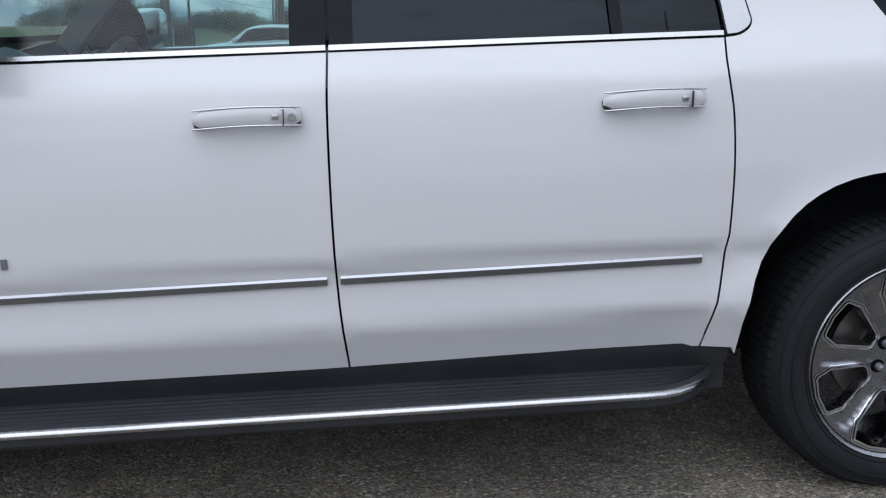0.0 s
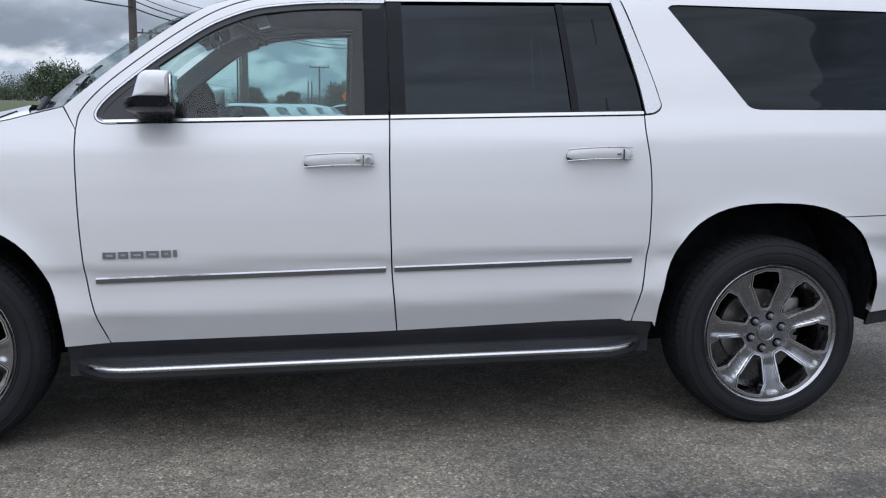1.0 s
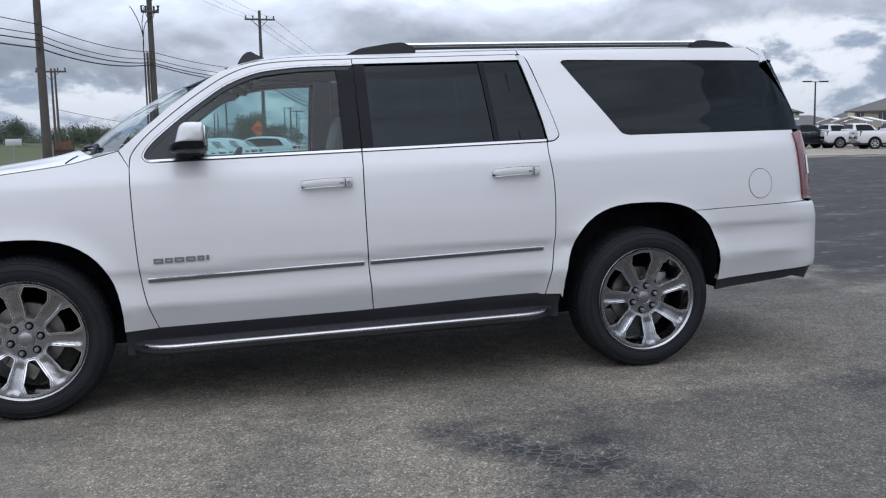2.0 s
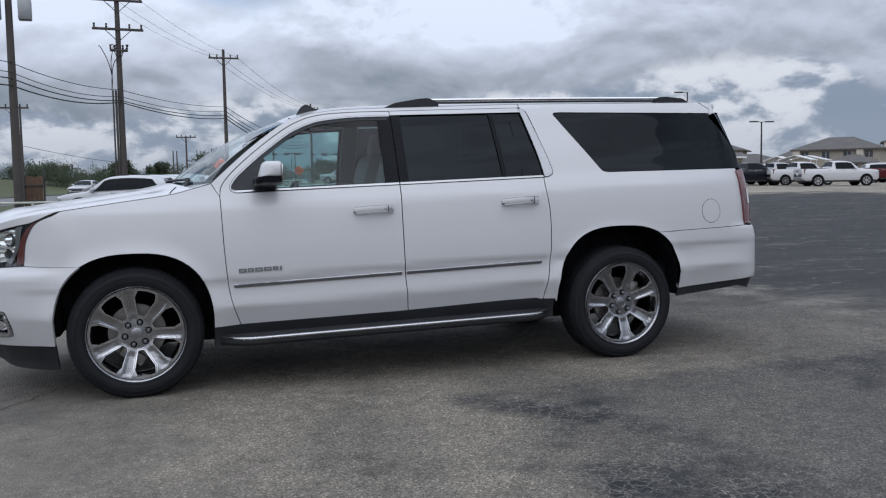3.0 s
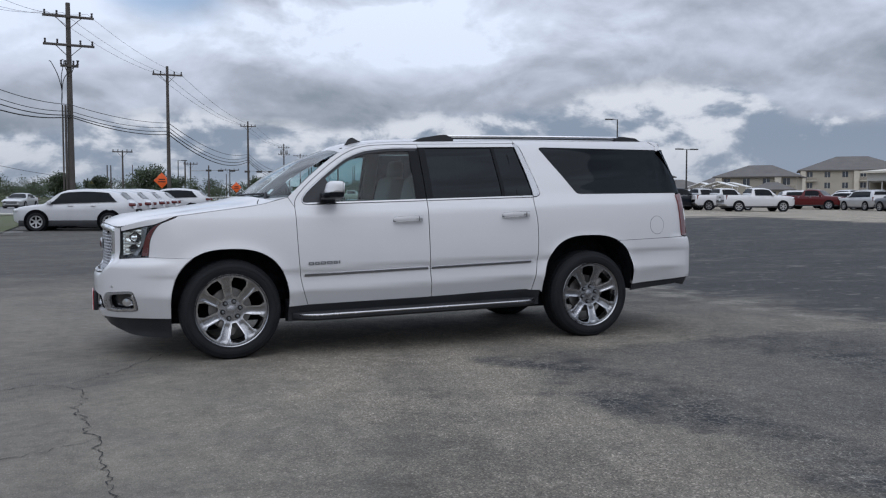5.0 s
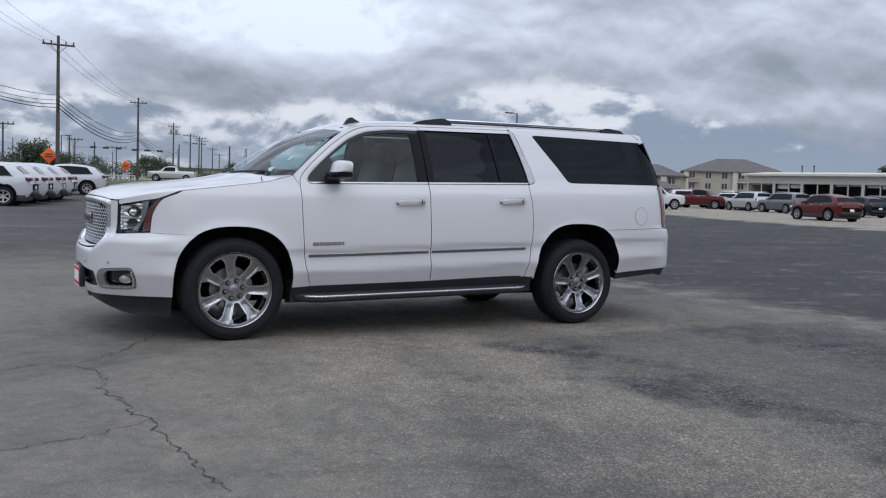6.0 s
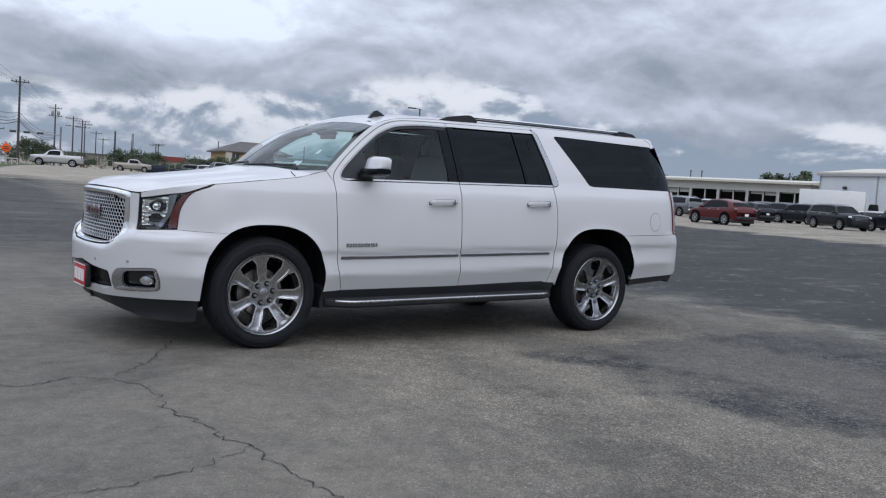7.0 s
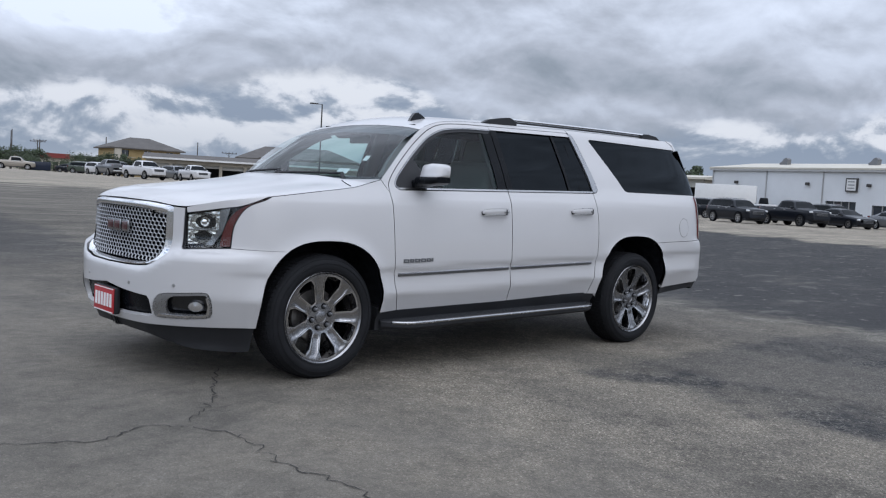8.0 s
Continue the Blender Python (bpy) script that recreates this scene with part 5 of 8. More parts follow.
def suv_cabin(suv):
    """Seats, dash, wheel and linings seen through the glass."""
    cabin = boxes(((0.02, 0, 0.56), (2.1, 1.70, 0.06)), ((1.82, 0, 0.562), (1.5, 1.0, 0.06)))
    part("cabin_floor", cabin, CABIN, suv)
    for side in (-1, 1):
        for x0, x1 in ((-1.08, 0.02), (0.06, 1.06)):
            bm = bmesh.new()
            add_box(bm, ((x0 + x1) / 2, side * 0.835, 0.90), (x1 - x0, 0.07, 0.64), 0.03)
            part("door_lining", bm, CABIN, suv)
        bm = bmesh.new()
        add_box(bm, (1.9, side * 0.80, 1.17), (1.6, 0.06, 0.28), 0.03)
        part("side_lining", bm, CABIN, suv)
        for x, lean in ((0.03, 0.0), (1.16, 0.14)):
            bm = bmesh.new()
            vs = add_box(bm, (0, 0, 0), (0.13, 0.05, 0.52), 0.02, 2, Matrix.Rotation(side * 0.45, 3, "X") @ Matrix.Rotation(-lean * 0.9, 3, "Y"))
            for v in vs:
                v.co += Vector((x, side * 0.745, 1.52))
            part("pillar_lining", bm, CABIN, suv)
    for side in (-1, 1):
        line = spline([(-1.15, 1.29), (-1.0, 1.445), (-0.85, 1.565), (-0.72, 1.655), (-0.60, 1.70)])
        bm = bmesh.new()
        rings = []
        for s_, z_ in line:
            x, y, z = (float(c) for c in body(s_, z_))
            rings.append([bm.verts.new((x + dx, side * (abs(y) - dy), z + dz)) for dx, dy, dz in ((0.0, 0.03, -0.01), (0.07, 0.04, -0.06), (0.06, 0.10, -0.055), (-0.01, 0.10, -0.005))])
        for a, b in zip(rings, rings[1:]):
            for k in range(4):
                j = (k + 1) % 4
                bm.faces.new((a[k], a[j], b[j], b[k]))
        part("front_pillar_lining", bm, LEATHER, suv)
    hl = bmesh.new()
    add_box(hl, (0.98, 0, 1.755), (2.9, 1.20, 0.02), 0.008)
    part("headliner", hl, HEADLINER_SHADE, suv)
    # dash with a hooded cluster
    bm = bmesh.new()
    rings = []
    for i in range(13):
        y = -0.80 + 1.60 * i / 12
        hood = 0.05 * math.exp(-((y + 0.40) / 0.22) ** 2)
        rings.append([bm.verts.new(p) for p in ((-1.30, y, 1.20), (-1.10, y, 1.235), (-0.93, y, 1.235 + hood), (-0.86, y, 1.20 + hood), (-0.88, y, 1.05), (-0.95, y, 0.80), (-1.05, y, 0.62))])
    for a, b in zip(rings, rings[1:]):
        for k in range(6):
            bm.faces.new((a[k], a[k + 1], b[k + 1], b[k]))
    part("dashboard", bm, CABIN, suv, "dark dashboard")
    bm = bmesh.new()
    q = Matrix.Rotation(radians(-62), 3, "Y")
    c = Vector((-0.66, -0.40, 1.13))
    tube(bm, [tuple(c + q @ Vector((0.19 * math.cos(2 * math.pi * i / 32), 0.19 * math.sin(2 * math.pi * i / 32), 0))) for i in range(32)], 0.016, 8, True)
    for a in (0, 180, 250):
        rod(bm, c, tuple(c + q @ Vector((0.185 * math.cos(radians(a + 90)), 0.185 * math.sin(radians(a + 90)), 0))), 0.022, 0.014, 8)
    rod(bm, tuple(c + q @ Vector((0, 0, 0.03))), tuple(c + q @ Vector((0, 0, -0.16))), 0.06, 0.04, 12)
    part("steering_wheel", bm, CABIN, suv, "dark steering wheel")
    bm = bmesh.new()
    add_box(bm, (-0.70, 0.0, 1.62), (0.035, 0.24, 0.07), 0.012)
    rod(bm, (-0.72, 0, 1.63), (-0.70, 0, 1.715), 0.012)
    part("inner_mirror", bm, GLOSS_BLACK, suv)
    for y in (-0.40, 0.40):
        bm = bmesh.new()
        add_box(bm, (-0.56, y, 1.69), (0.17, 0.36, 0.018), 0.008, 2, Matrix.Rotation(0.5, 3, "Y"))
        part("sun_visor", bm, HEADLINER_SHADE, suv)
    def seat(x, y, w):
        bm = bmesh.new()
        add_box(bm, (x - 0.05, y, 0.83), (0.52, w, 0.18), 0.06, 3)
        s = part("seat", bm, LEATHER, suv, "grey leather seat")
        bm = bmesh.new()
        add_box(bm, (x + 0.27, y, 1.17), (0.17, w, 0.68), 0.07, 3, Matrix.Rotation(0.26, 3, "Y"))
        part("seat_back", bm, LEATHER, s)
        if w < 0.7:
            bm = bmesh.new()
            add_box(bm, (x + 0.375, y, 1.575), (0.11, 0.27, 0.19), 0.045, 3, Matrix.Rotation(0.15, 3, "Y"))
            rod(bm, (x + 0.355, y - 0.06, 1.45), (x + 0.37, y - 0.06, 1.56), 0.007)
            rod(bm, (x + 0.355, y + 0.06, 1.45), (x + 0.37, y + 0.06, 1.56), 0.007)
            part("headrest", bm, LEATHER, s)
    for x in (-0.18, 0.78):
        for y in (-0.42, 0.42):
            seat(x, y, 0.54)
    seat(1.75, 0, 0.98)
    bm = bmesh.new()
    add_box(bm, (-0.35, 0, 0.86), (0.9, 0.26, 0.40), 0.05)
    part("centre_console", bm, CABIN, suv)


def build_suv():
    suv = thing("large_suv", pose(0, 0, 0), "long white sport utility car with chrome trim and dark rear glass", "car")
    for side in (-1, 1):
        suv_panels(suv, side)
    suv_shell(suv)
    suv_cabin(suv)
    first = make_wheel(suv)
    spots = [(-1.651, -0.865, 125.3, 0), (1.651, -0.865, 0, 0), (-1.651, 0.865, 11, 180), (1.651, 0.865, 33, 180)]
    for i, (x, y, spin, turn) in enumerate(spots):
        m = pose(x, y, 0.396, 0, 0, turn) @ Matrix.Rotation(radians(spin), 4, "Y")
        if i:
            copy_thing(first, m)
        else:
            first.matrix_basis = m
    # dark inner lining so that no light shows through the gaps
    for side in (-1, 1):
        for outline in (join(straight((-1.15, 0.46), (1.11, 0.48), 16), straight((1.11, 1.22), (-1.15, 1.16), 16)), join(straight((2.05, 0.60), (2.6, 0.62), 8), straight((2.6, 1.25), (1.15, 1.25), 12), [(1.15, 1.03)], [(2.05, 1.03)]),
                        join(straight((-1.14, 0.95), (-1.14, 1.15), 4), straight((-1.4, 1.14), (-1.95, 1.08), 6), straight((-1.95, 0.95), (-1.14, 0.95), 10))):
            v, f, n = sheet(outline, body, step=0.12, lift=-0.022, rim=0, side=side)
            mesh_part("gap_lining", v, f, LINER, suv, "", n)
    return suv


build_suv()


# ---- the ground ----
def road_x(y):
    """The middle of the road, which runs beside the line of poles."""
    return -12.5 + 0.275 * (y - 66.4)


def smooth_step(v):
    v = max(0.0, min(1.0, v))
    return v * v * (3 - 2 * v)


def ground_z(x, y):
    """The lot is level round the large car, rises gently behind it and a little towards +x."""
    far = max(0.0, y - 22.0)
    swell = 1.20 * (1 - math.exp(-(far / 50.0) ** 2)) / (1 + (max(0.0, x) / 62.0) ** 2)
    tilt = 0.0075 * max(0.0, min(x, 95.0) - 14.0) * max(0.0, min(1.0, 1 - y / 58.0))
    swell *= 1 - 0.55 * smooth_step((road_x(y) + 14.0 - x) / 9.0) * (1 - smooth_step((y - 120.0) / 40.0))
    # a grassy rise beyond the road
    off = (road_x(y) - x) * 0.96
    bank = 1.75 * smooth_step((off - 6.5) / 14.0) * (1 - smooth_step((y - 125.0) / 30.0)) * smooth_step((y - 30.0) / 25.0)
    return swell + tilt + bank


def lot_material():
    """Worn aggregate asphalt: stones, tan and dark patches, pale stains, older dark paving behind and pale paving far off."""
    m = bpy.data.materials.new("worn_lot_asphalt")
    m.use_nodes = True
    t = m.node_tree
    b = t.nodes["Principled BSDF"]
    co = node(t, "ShaderNodeTexCoord")
    pos = node(t, "ShaderNodeSeparateXYZ")
    link(t, co, "Object", pos, 0)
    x, y = pos.outputs[0], pos.outputs[1]

    def noise_at(scale, detail=4.0, rough=0.6, squash=None):
        n = node(t, "ShaderNodeTexNoise", Scale=scale, Detail=detail, Roughness=rough)
        if squash:
            mp = node(t, "ShaderNodeMapping")
            mp.inputs["Scale"].default_value = squash
            mp.inputs["Rotation"].default_value = (0, 0, radians(-37))
            link(t, co, "Object", mp, 0)
            link(t, mp, 0, n, "Vector")
        else:
            link(t, co, "Object", n, "Vector")
        return n.outputs[0]
    broad, mid, small = noise_at(0.22), noise_at(1.1, 5.0), noise_at(5.0, 4.0)
    stones = node(t, "ShaderNodeTexVoronoi", Scale=118.0)
    link(t, co, "Object", stones, "Vector")
    grit = noise_at(260.0, 2.0)
    # near paving: grey-tan aggregate
    near = ramp(t, maths(t, "ADD", maths(t, "MULTIPLY", broad, 0.6), maths(t, "MULTIPLY", mid, 0.4)), [(0.40, (0.112, 0.102, 0.086)), (0.48, (0.196, 0.176, 0.146)), (0.57, (0.268, 0.238, 0.192))])
    # dark blotches of coarse worn binder
    blot = ramp(t, maths(t, "ADD", maths(t, "MULTIPLY", mid, 0.55), maths(t, "MULTIPLY", small, 0.45)), [(0.46, (0, 0, 0)), (0.59, (1, 1, 1))])
    # two worn dark tracks run off across the lot beside the large car
    def track(centre, half):
        off = maths(t, "ABSOLUTE", maths(t, "SUBTRACT", maths(t, "ADD", x, maths(t, "MULTIPLY", maths(t, "SUBTRACT", mid, 0.5), 1.5)), centre))
        return ramp(t, maths(t, "DIVIDE", off, half), [(0.35, (1, 1, 1)), (1.0, (0, 0, 0))], "EASE")
    side_ = maths(t, "MAXIMUM", track(0.68, 0.62), track(3.15, 0.85))
    side_ = maths(t, "MULTIPLY", side_, ramp(t, maths(t, "ADD", maths(t, "MULTIPLY", y, -0.5), -0.25), [(0.1, (0.12,) * 3), (0.75, (1,) * 3)]))
    right_of = maths(t, "MULTIPLY", side_, maths(t, "ADD", maths(t, "MULTIPLY", blot, 0.50), 0.46))
    worn_off = ramp(t, maths(t, "ADD", maths(t, "MULTIPLY", x, 0.5), maths(t, "MULTIPLY", maths(t, "SUBTRACT", mid, 0.5), 2.2)), [(0.0, (0, 0, 0)), (0.75, (0.62,) * 3)], "EASE")
    worn_off = maths(t, "MULTIPLY", worn_off, ramp(t, maths(t, "ADD", maths(t, "MULTIPLY", y, -0.6), maths(t, "MULTIPLY", maths(t, "SUBTRACT", mid, 0.5), 0.8)), [(0.9, (0.15,) * 3), (1.5, (1,) * 3)]))
    near = blend(t, "MIX", worn_off, near, (0.078, 0.076, 0.075))
    near = blend(t, "MIX", right_of, near, (0.024, 0.026, 0.031))
    # older dark paving behind the large car
    wander = maths(t, "MULTIPLY", maths(t, "SUBTRACT", broad, 0.5), 9.0)
    fray = maths(t, "MULTIPLY", maths(t, "SUBTRACT", mid, 0.5), 3.0)
    line = maths(t, "ADD", maths(t, "ADD", maths(t, "ADD", y, maths(t, "MULTIPLY", x, 0.30)), wander), fray)
    back = ramp(t, maths(t, "ADD", maths(t, "MULTIPLY", line, 0.12), 0.28), [(0.2, (0, 0, 0)), (0.62, (1, 1, 1))])
    deep = ramp(t, maths(t, "MULTIPLY", maths(t, "ADD", y, maths(t, "MULTIPLY", wander, 0.4)), 0.1), [(0.35, (0,) * 3), (0.85, (0.8,) * 3)])
    reach = ramp(t, maths(t, "MULTIPLY", x, 0.1), [(0.12, (0.16,) * 3), (0.75, (1,) * 3)])
    back = maths(t, "MULTIPLY", back, maths(t, "MAXIMUM", reach, deep))
    streak = noise_at(0.42, 6.0, 0.68, (0.6, 1.7, 1.0))
    old = ramp(t, streak, [(0.40, (0.034, 0.034, 0.037)), (0.56, (0.052, 0.051, 0.052)), (0.70, (0.125, 0.118, 0.106))])
    tone = blend(t, "MIX", back, near, old)
    # a smooth dark strip of newer paving along +x, with a pale crumbling edge
    edge = maths(t, "ADD", x, maths(t, "ADD", maths(t, "MULTIPLY", fray, 0.35), maths(t, "MULTIPLY", maths(t, "SUBTRACT", small, 0.5), 0.8)))
    band = maths(t, "MULTIPLY", ramp(t, maths(t, "MULTIPLY", edge, 0.1), [(0.46, (0, 0, 0)), (0.53, (1, 1, 1))]), ramp(t, maths(t, "MULTIPLY", maths(t, "ADD", maths(t, "SUBTRACT", x, maths(t, "MULTIPLY", y, 0.22)), maths(t, "MULTIPLY", maths(t, "SUBTRACT", streak, 0.5), 9.0)), 0.01), [(0.262, (1, 1, 1)), (0.285, (0, 0, 0))]))
    newer = ramp(t, streak, [(0.38, (0.036, 0.036, 0.038)), (0.58, (0.051, 0.050, 0.050)), (0.70, (0.098, 0.092, 0.082))])
    tone = blend(t, "MIX", band, tone, newer)
    rim_ = ramp(t, maths(t, "ABSOLUTE", maths(t, "SUBTRACT", edge, 4.75)), [(0.15, (1, 1, 1)), (0.75, (0, 0, 0))])
    crumb = ramp(t, noise_at(1.9, 6.0, 0.66), [(0.47, (0, 0, 0)), (0.60, (1, 1, 1))])
    tone = blend(t, "MIX", maths(t, "MULTIPLY", maths(t, "MULTIPLY", rim_, crumb), 0.8), tone, (0.24, 0.225, 0.19))
    # a tongue of tan paving runs back from the large car's nose
    axis = maths(t, "SUBTRACT", maths(t, "ADD", x, fray), maths(t, "ADD", maths(t, "MULTIPLY", y, 0.19), 2.2))
    wide = maths(t, "ADD", maths(t, "MULTIPLY", y, 0.05), 3.4)
    tongue = ramp(t, maths(t, "DIVIDE", maths(t, "ABSOLUTE", axis), maths(t, "MAXIMUM", wide, 0.5)), [(0.70, (1, 1, 1)), (1.0, (0, 0, 0))], "EASE")
    tongue = maths(t, "MULTIPLY", tongue, ramp(t, maths(t, "MULTIPLY", y, 0.1), [(0.35, (0, 0, 0)), (0.75, (1, 1, 1))]))
    tan = ramp(t, streak, [(0.38, (0.105, 0.094, 0.078)), (0.52, (0.165, 0.148, 0.122)), (0.66, (0.225, 0.205, 0.170))])
    tone = blend(t, "MIX", maths(t, "MULTIPLY", tongue, 0.92), tone, tan)
    # worn pale patches, a pace or so across, in the old paving
    worn = ramp(t, noise_at(1.25, 7.0, 0.66, (0.75, 1.35, 1.0)), [(0.575, (0, 0, 0)), (0.66, (1, 1, 1))])
    tone = blend(t, "MIX", maths(t, "MULTIPLY", worn, maths(t, "MULTIPLY", maths(t, "MAXIMUM", back, band), 0.50)), tone, (0.185, 0.178, 0.160))
    # pale stains with frayed edges
    pale = ramp(t, maths(t, "ADD", maths(t, "MULTIPLY", noise_at(0.75, 6.0, 0.7), 0.7), maths(t, "MULTIPLY", small, 0.3)), [(0.58, (0, 0, 0)), (0.68, (1, 1, 1))])
    tone = blend(t, "MIX", maths(t, "MULTIPLY", pale, 0.5), tone, (0.27, 0.26, 0.235))
    # pale flecks where the old paving has lost its binder
    fleck = ramp(t, noise_at(4.2, 5.0, 0.62, (0.7, 1.5, 1.0)), [(0.62, (0, 0, 0)), (0.67, (1, 1, 1))])
    tone = blend(t, "MIX", maths(t, "MULTIPLY", fleck, maths(t, "ADD", maths(t, "MULTIPLY", back, 0.5), 0.12)), tone, (0.30, 0.285, 0.255))
    # a fine net of pale crazing over the dark worn parts
    bent = node(t, "ShaderNodeVectorMath")
    bent.operation = "MULTIPLY_ADD"
    wob = node(t, "ShaderNodeTexNoise", Scale=7.0, Detail=4.0)
    link(t, co, "Object", wob, "Vector")
    link(t, wob, "Color", bent, 0)
    bent.inputs[1].default_value = (0.14, 0.14, 0.14)
    link(t, co, "Object", bent, 2)
    net = node(t, "ShaderNodeTexVoronoi", Scale=17.0)
    net.feature = "DISTANCE_TO_EDGE"
    link(t, bent, 0, net, "Vector")
    seam = ramp(t, net.outputs["Distance"], [(0.0, (1, 1, 1)), (0.10, (0, 0, 0))])
    where = ramp(t, noise_at(2.3, 4.0), [(0.38, (0, 0, 0)), (0.54, (1, 1, 1))])
    craze = maths(t, "MULTIPLY", maths(t, "MULTIPLY", seam, where), maths(t, "ADD", maths(t, "MULTIPLY", side_, 0.65), 0.02))
    tone = blend(t, "MIX", craze, tone, (0.25, 0.235, 0.205))
    # pale sandy paving far off
    wav = maths(t, "MULTIPLY", maths(t, "SUBTRACT", streak, 0.5), 9.0)
    far_x = maths(t, "SUBTRACT", maths(t, "SUBTRACT", x, maths(t, "MULTIPLY", y, 0.22)), 27.0)
    far_y = maths(t, "MULTIPLY", maths(t, "SUBTRACT", maths(t, "ADD", maths(t, "MULTIPLY", y, 0.6), maths(t, "MULTIPLY", x, 0.3)), 31.0), 0.6)
    sand = ramp(t, maths(t, "MULTIPLY", maths(t, "ADD", maths(t, "MAXIMUM", far_x, far_y), wav), 0.3), [(0.0, (0, 0, 0)), (0.6, (1, 1, 1))])
    sandy = ramp(t, streak, [(0.38, (0.25, 0.222, 0.180)), (0.62, (0.42, 0.372, 0.298))])
    tone = blend(t, "MIX", sand, tone, sandy)
    # stones and grit in the surface
    speck = ramp(t, stones.outputs["Color"], [(0.1, (0.42,) * 3), (0.45, (0.80,) * 3), (0.75, (1.12,) * 3), (0.95, (2.1,) * 3)])
    # smoother bluish paving left of the cracks
    calm = ramp(t, maths(t, "ADD", maths(t, "ADD", maths(t, "MULTIPLY", x, 0.7), maths(t, "MULTIPLY", maths(t, "SUBTRACT", mid, 0.5), 1.6)), 1.7), [(0.0, (1, 1, 1)), (1.0, (0, 0, 0))])
    tone = blend(t, "MIX", maths(t, "MULTIPLY", maths(t, "MULTIPLY", calm, maths(t, "SUBTRACT", 1.0, deep)), 0.5), tone, (0.140, 0.130, 0.114))
    # larger stones and lost chips, a finger's width across
    chips = node(t, "ShaderNodeTexVoronoi", Scale=58.0)
    link(t, bent, 0, chips, "Vector")
    chip = ramp(t, chips.outputs["Color"], [(0.06, (0.70,) * 3), (0.35, (0.92,) * 3), (0.75, (1.0,) * 3), (0.95, (1.30,) * 3)])
    speckled = blend(t, "MULTIPLY", 0.8, blend(t, "MULTIPLY", 0.95, tone, speck), chip)
    smooth_ = maths(t, "MAXIMUM", maths(t, "MULTIPLY", calm, 0.65), maths(t, "MULTIPLY", band, 0.7))
    tone = blend(t, "MIX", maths(t, "SUBTRACT", 1.0, smooth_), tone, speckled)
    tone = blend(t, "MULTIPLY", 0.6, tone, ramp(t, grit, [(0.35, (0.6,) * 3), (0.65, (1.4,) * 3)]))
    # hand-sized mottling over all of it
    mottle = ramp(t, maths(t, "ADD", maths(t, "MULTIPLY", noise_at(9.0, 5.0, 0.62), 0.6), maths(t, "MULTIPLY", noise_at(2.6, 5.0, 0.62), 0.4)), [(0.36, (0.66,) * 3), (0.50, (0.86,) * 3), (0.64, (1.04,) * 3)])
    tone = blend(t, "MULTIPLY", 1.0, tone, mottle)
    t.links.new(tone, b.inputs["Base Color"])
    b.inputs["Roughness"].default_value = 0.86
    b.inputs["Specular IOR Level"].default_value = 0.3
    n = node(t, "ShaderNodeBump", Strength=0.8, Distance=0.006)
    t.links.new(maths(t, "ADD", maths(t, "ADD", maths(t, "MULTIPLY", stones.outputs["Distance"], -1.0), maths(t, "MULTIPLY", chips.outputs["Distance"], -0.8)), maths(t, "MULTIPLY", mid, 0.6)), n.inputs["Height"])
    link(t, n, 0, b, "Normal")
    return m


LOT = lot_material()
GRASS = surface("rough_grass", (0.050, 0.066, 0.020), rough=0.95, vary=0.35, scale=0.35, grain=14, second=(0.078, 0.075, 0.034))
ROAD = surface("road_asphalt", (0.16, 0.16, 0.16), rough=0.9, vary=0.15, scale=0.3, grain=40)
CONCRETE = surface("pale_concrete", (0.36, 0.35, 0.33), rough=0.9, vary=0.15, scale=0.8, grain=30)
CRACK = surface("crack_dirt", (0.022, 0.021, 0.020), rough=1.0, vary=0.3)


def make_ground():
    steps = [-4000, -1500, -600, -250, -120, -70, -45] + [-30 + 3 * i for i in range(44)] + [110, 125, 150, 180, 220, 300, 450, 700, 1200, 2200, 4500]
    verts = [(x, y, ground_z(x, y)) for y in steps for x in steps]
    n = len(steps)
    faces = [(j * n + i, j * n + i + 1, (j + 1) * n + i + 1, (j + 1) * n + i) for j in range(n - 1) for i in range(n - 1)]
    g = mesh_part("ground", verts, faces, LOT)
    tagged(g, "worn grey aggregate asphalt lot with dark patches and stains", "ground", kind="structure")


def strip(name, points, width, mat, lift, label, category, across=6):
    """A flat band along a line, lying a little above the ground."""
    verts, faces = [], []
    for i, (x, y) in enumerate(points):
        a, b = points[max(0, i - 1)], points[min(len(points) - 1, i + 1)]
        d = math.hypot(b[0] - a[0], b[1] - a[1])
        nx, ny = -(b[1] - a[1]) / d, (b[0] - a[0]) / d
        for k in range(across + 1):
            s = (k / across - 0.5) * width
            px, py = x + nx * s, y + ny * s
            verts.append((px, py, ground_z(px, py) + lift))
    for i in range(len(points) - 1):
        for k in range(across):
            m = across + 1
            faces.append((i * m + k, (i + 1) * m + k, (i + 1) * m + k + 1, i * m + k + 1))
    return tagged(mesh_part(name, verts, faces, mat), label, category, kind="structure")


def line_points(a, b, n=40):
    return [(a[0] + (b[0] - a[0]) * i / n, a[1] + (b[1] - a[1]) * i / n) for i in range(n + 1)]


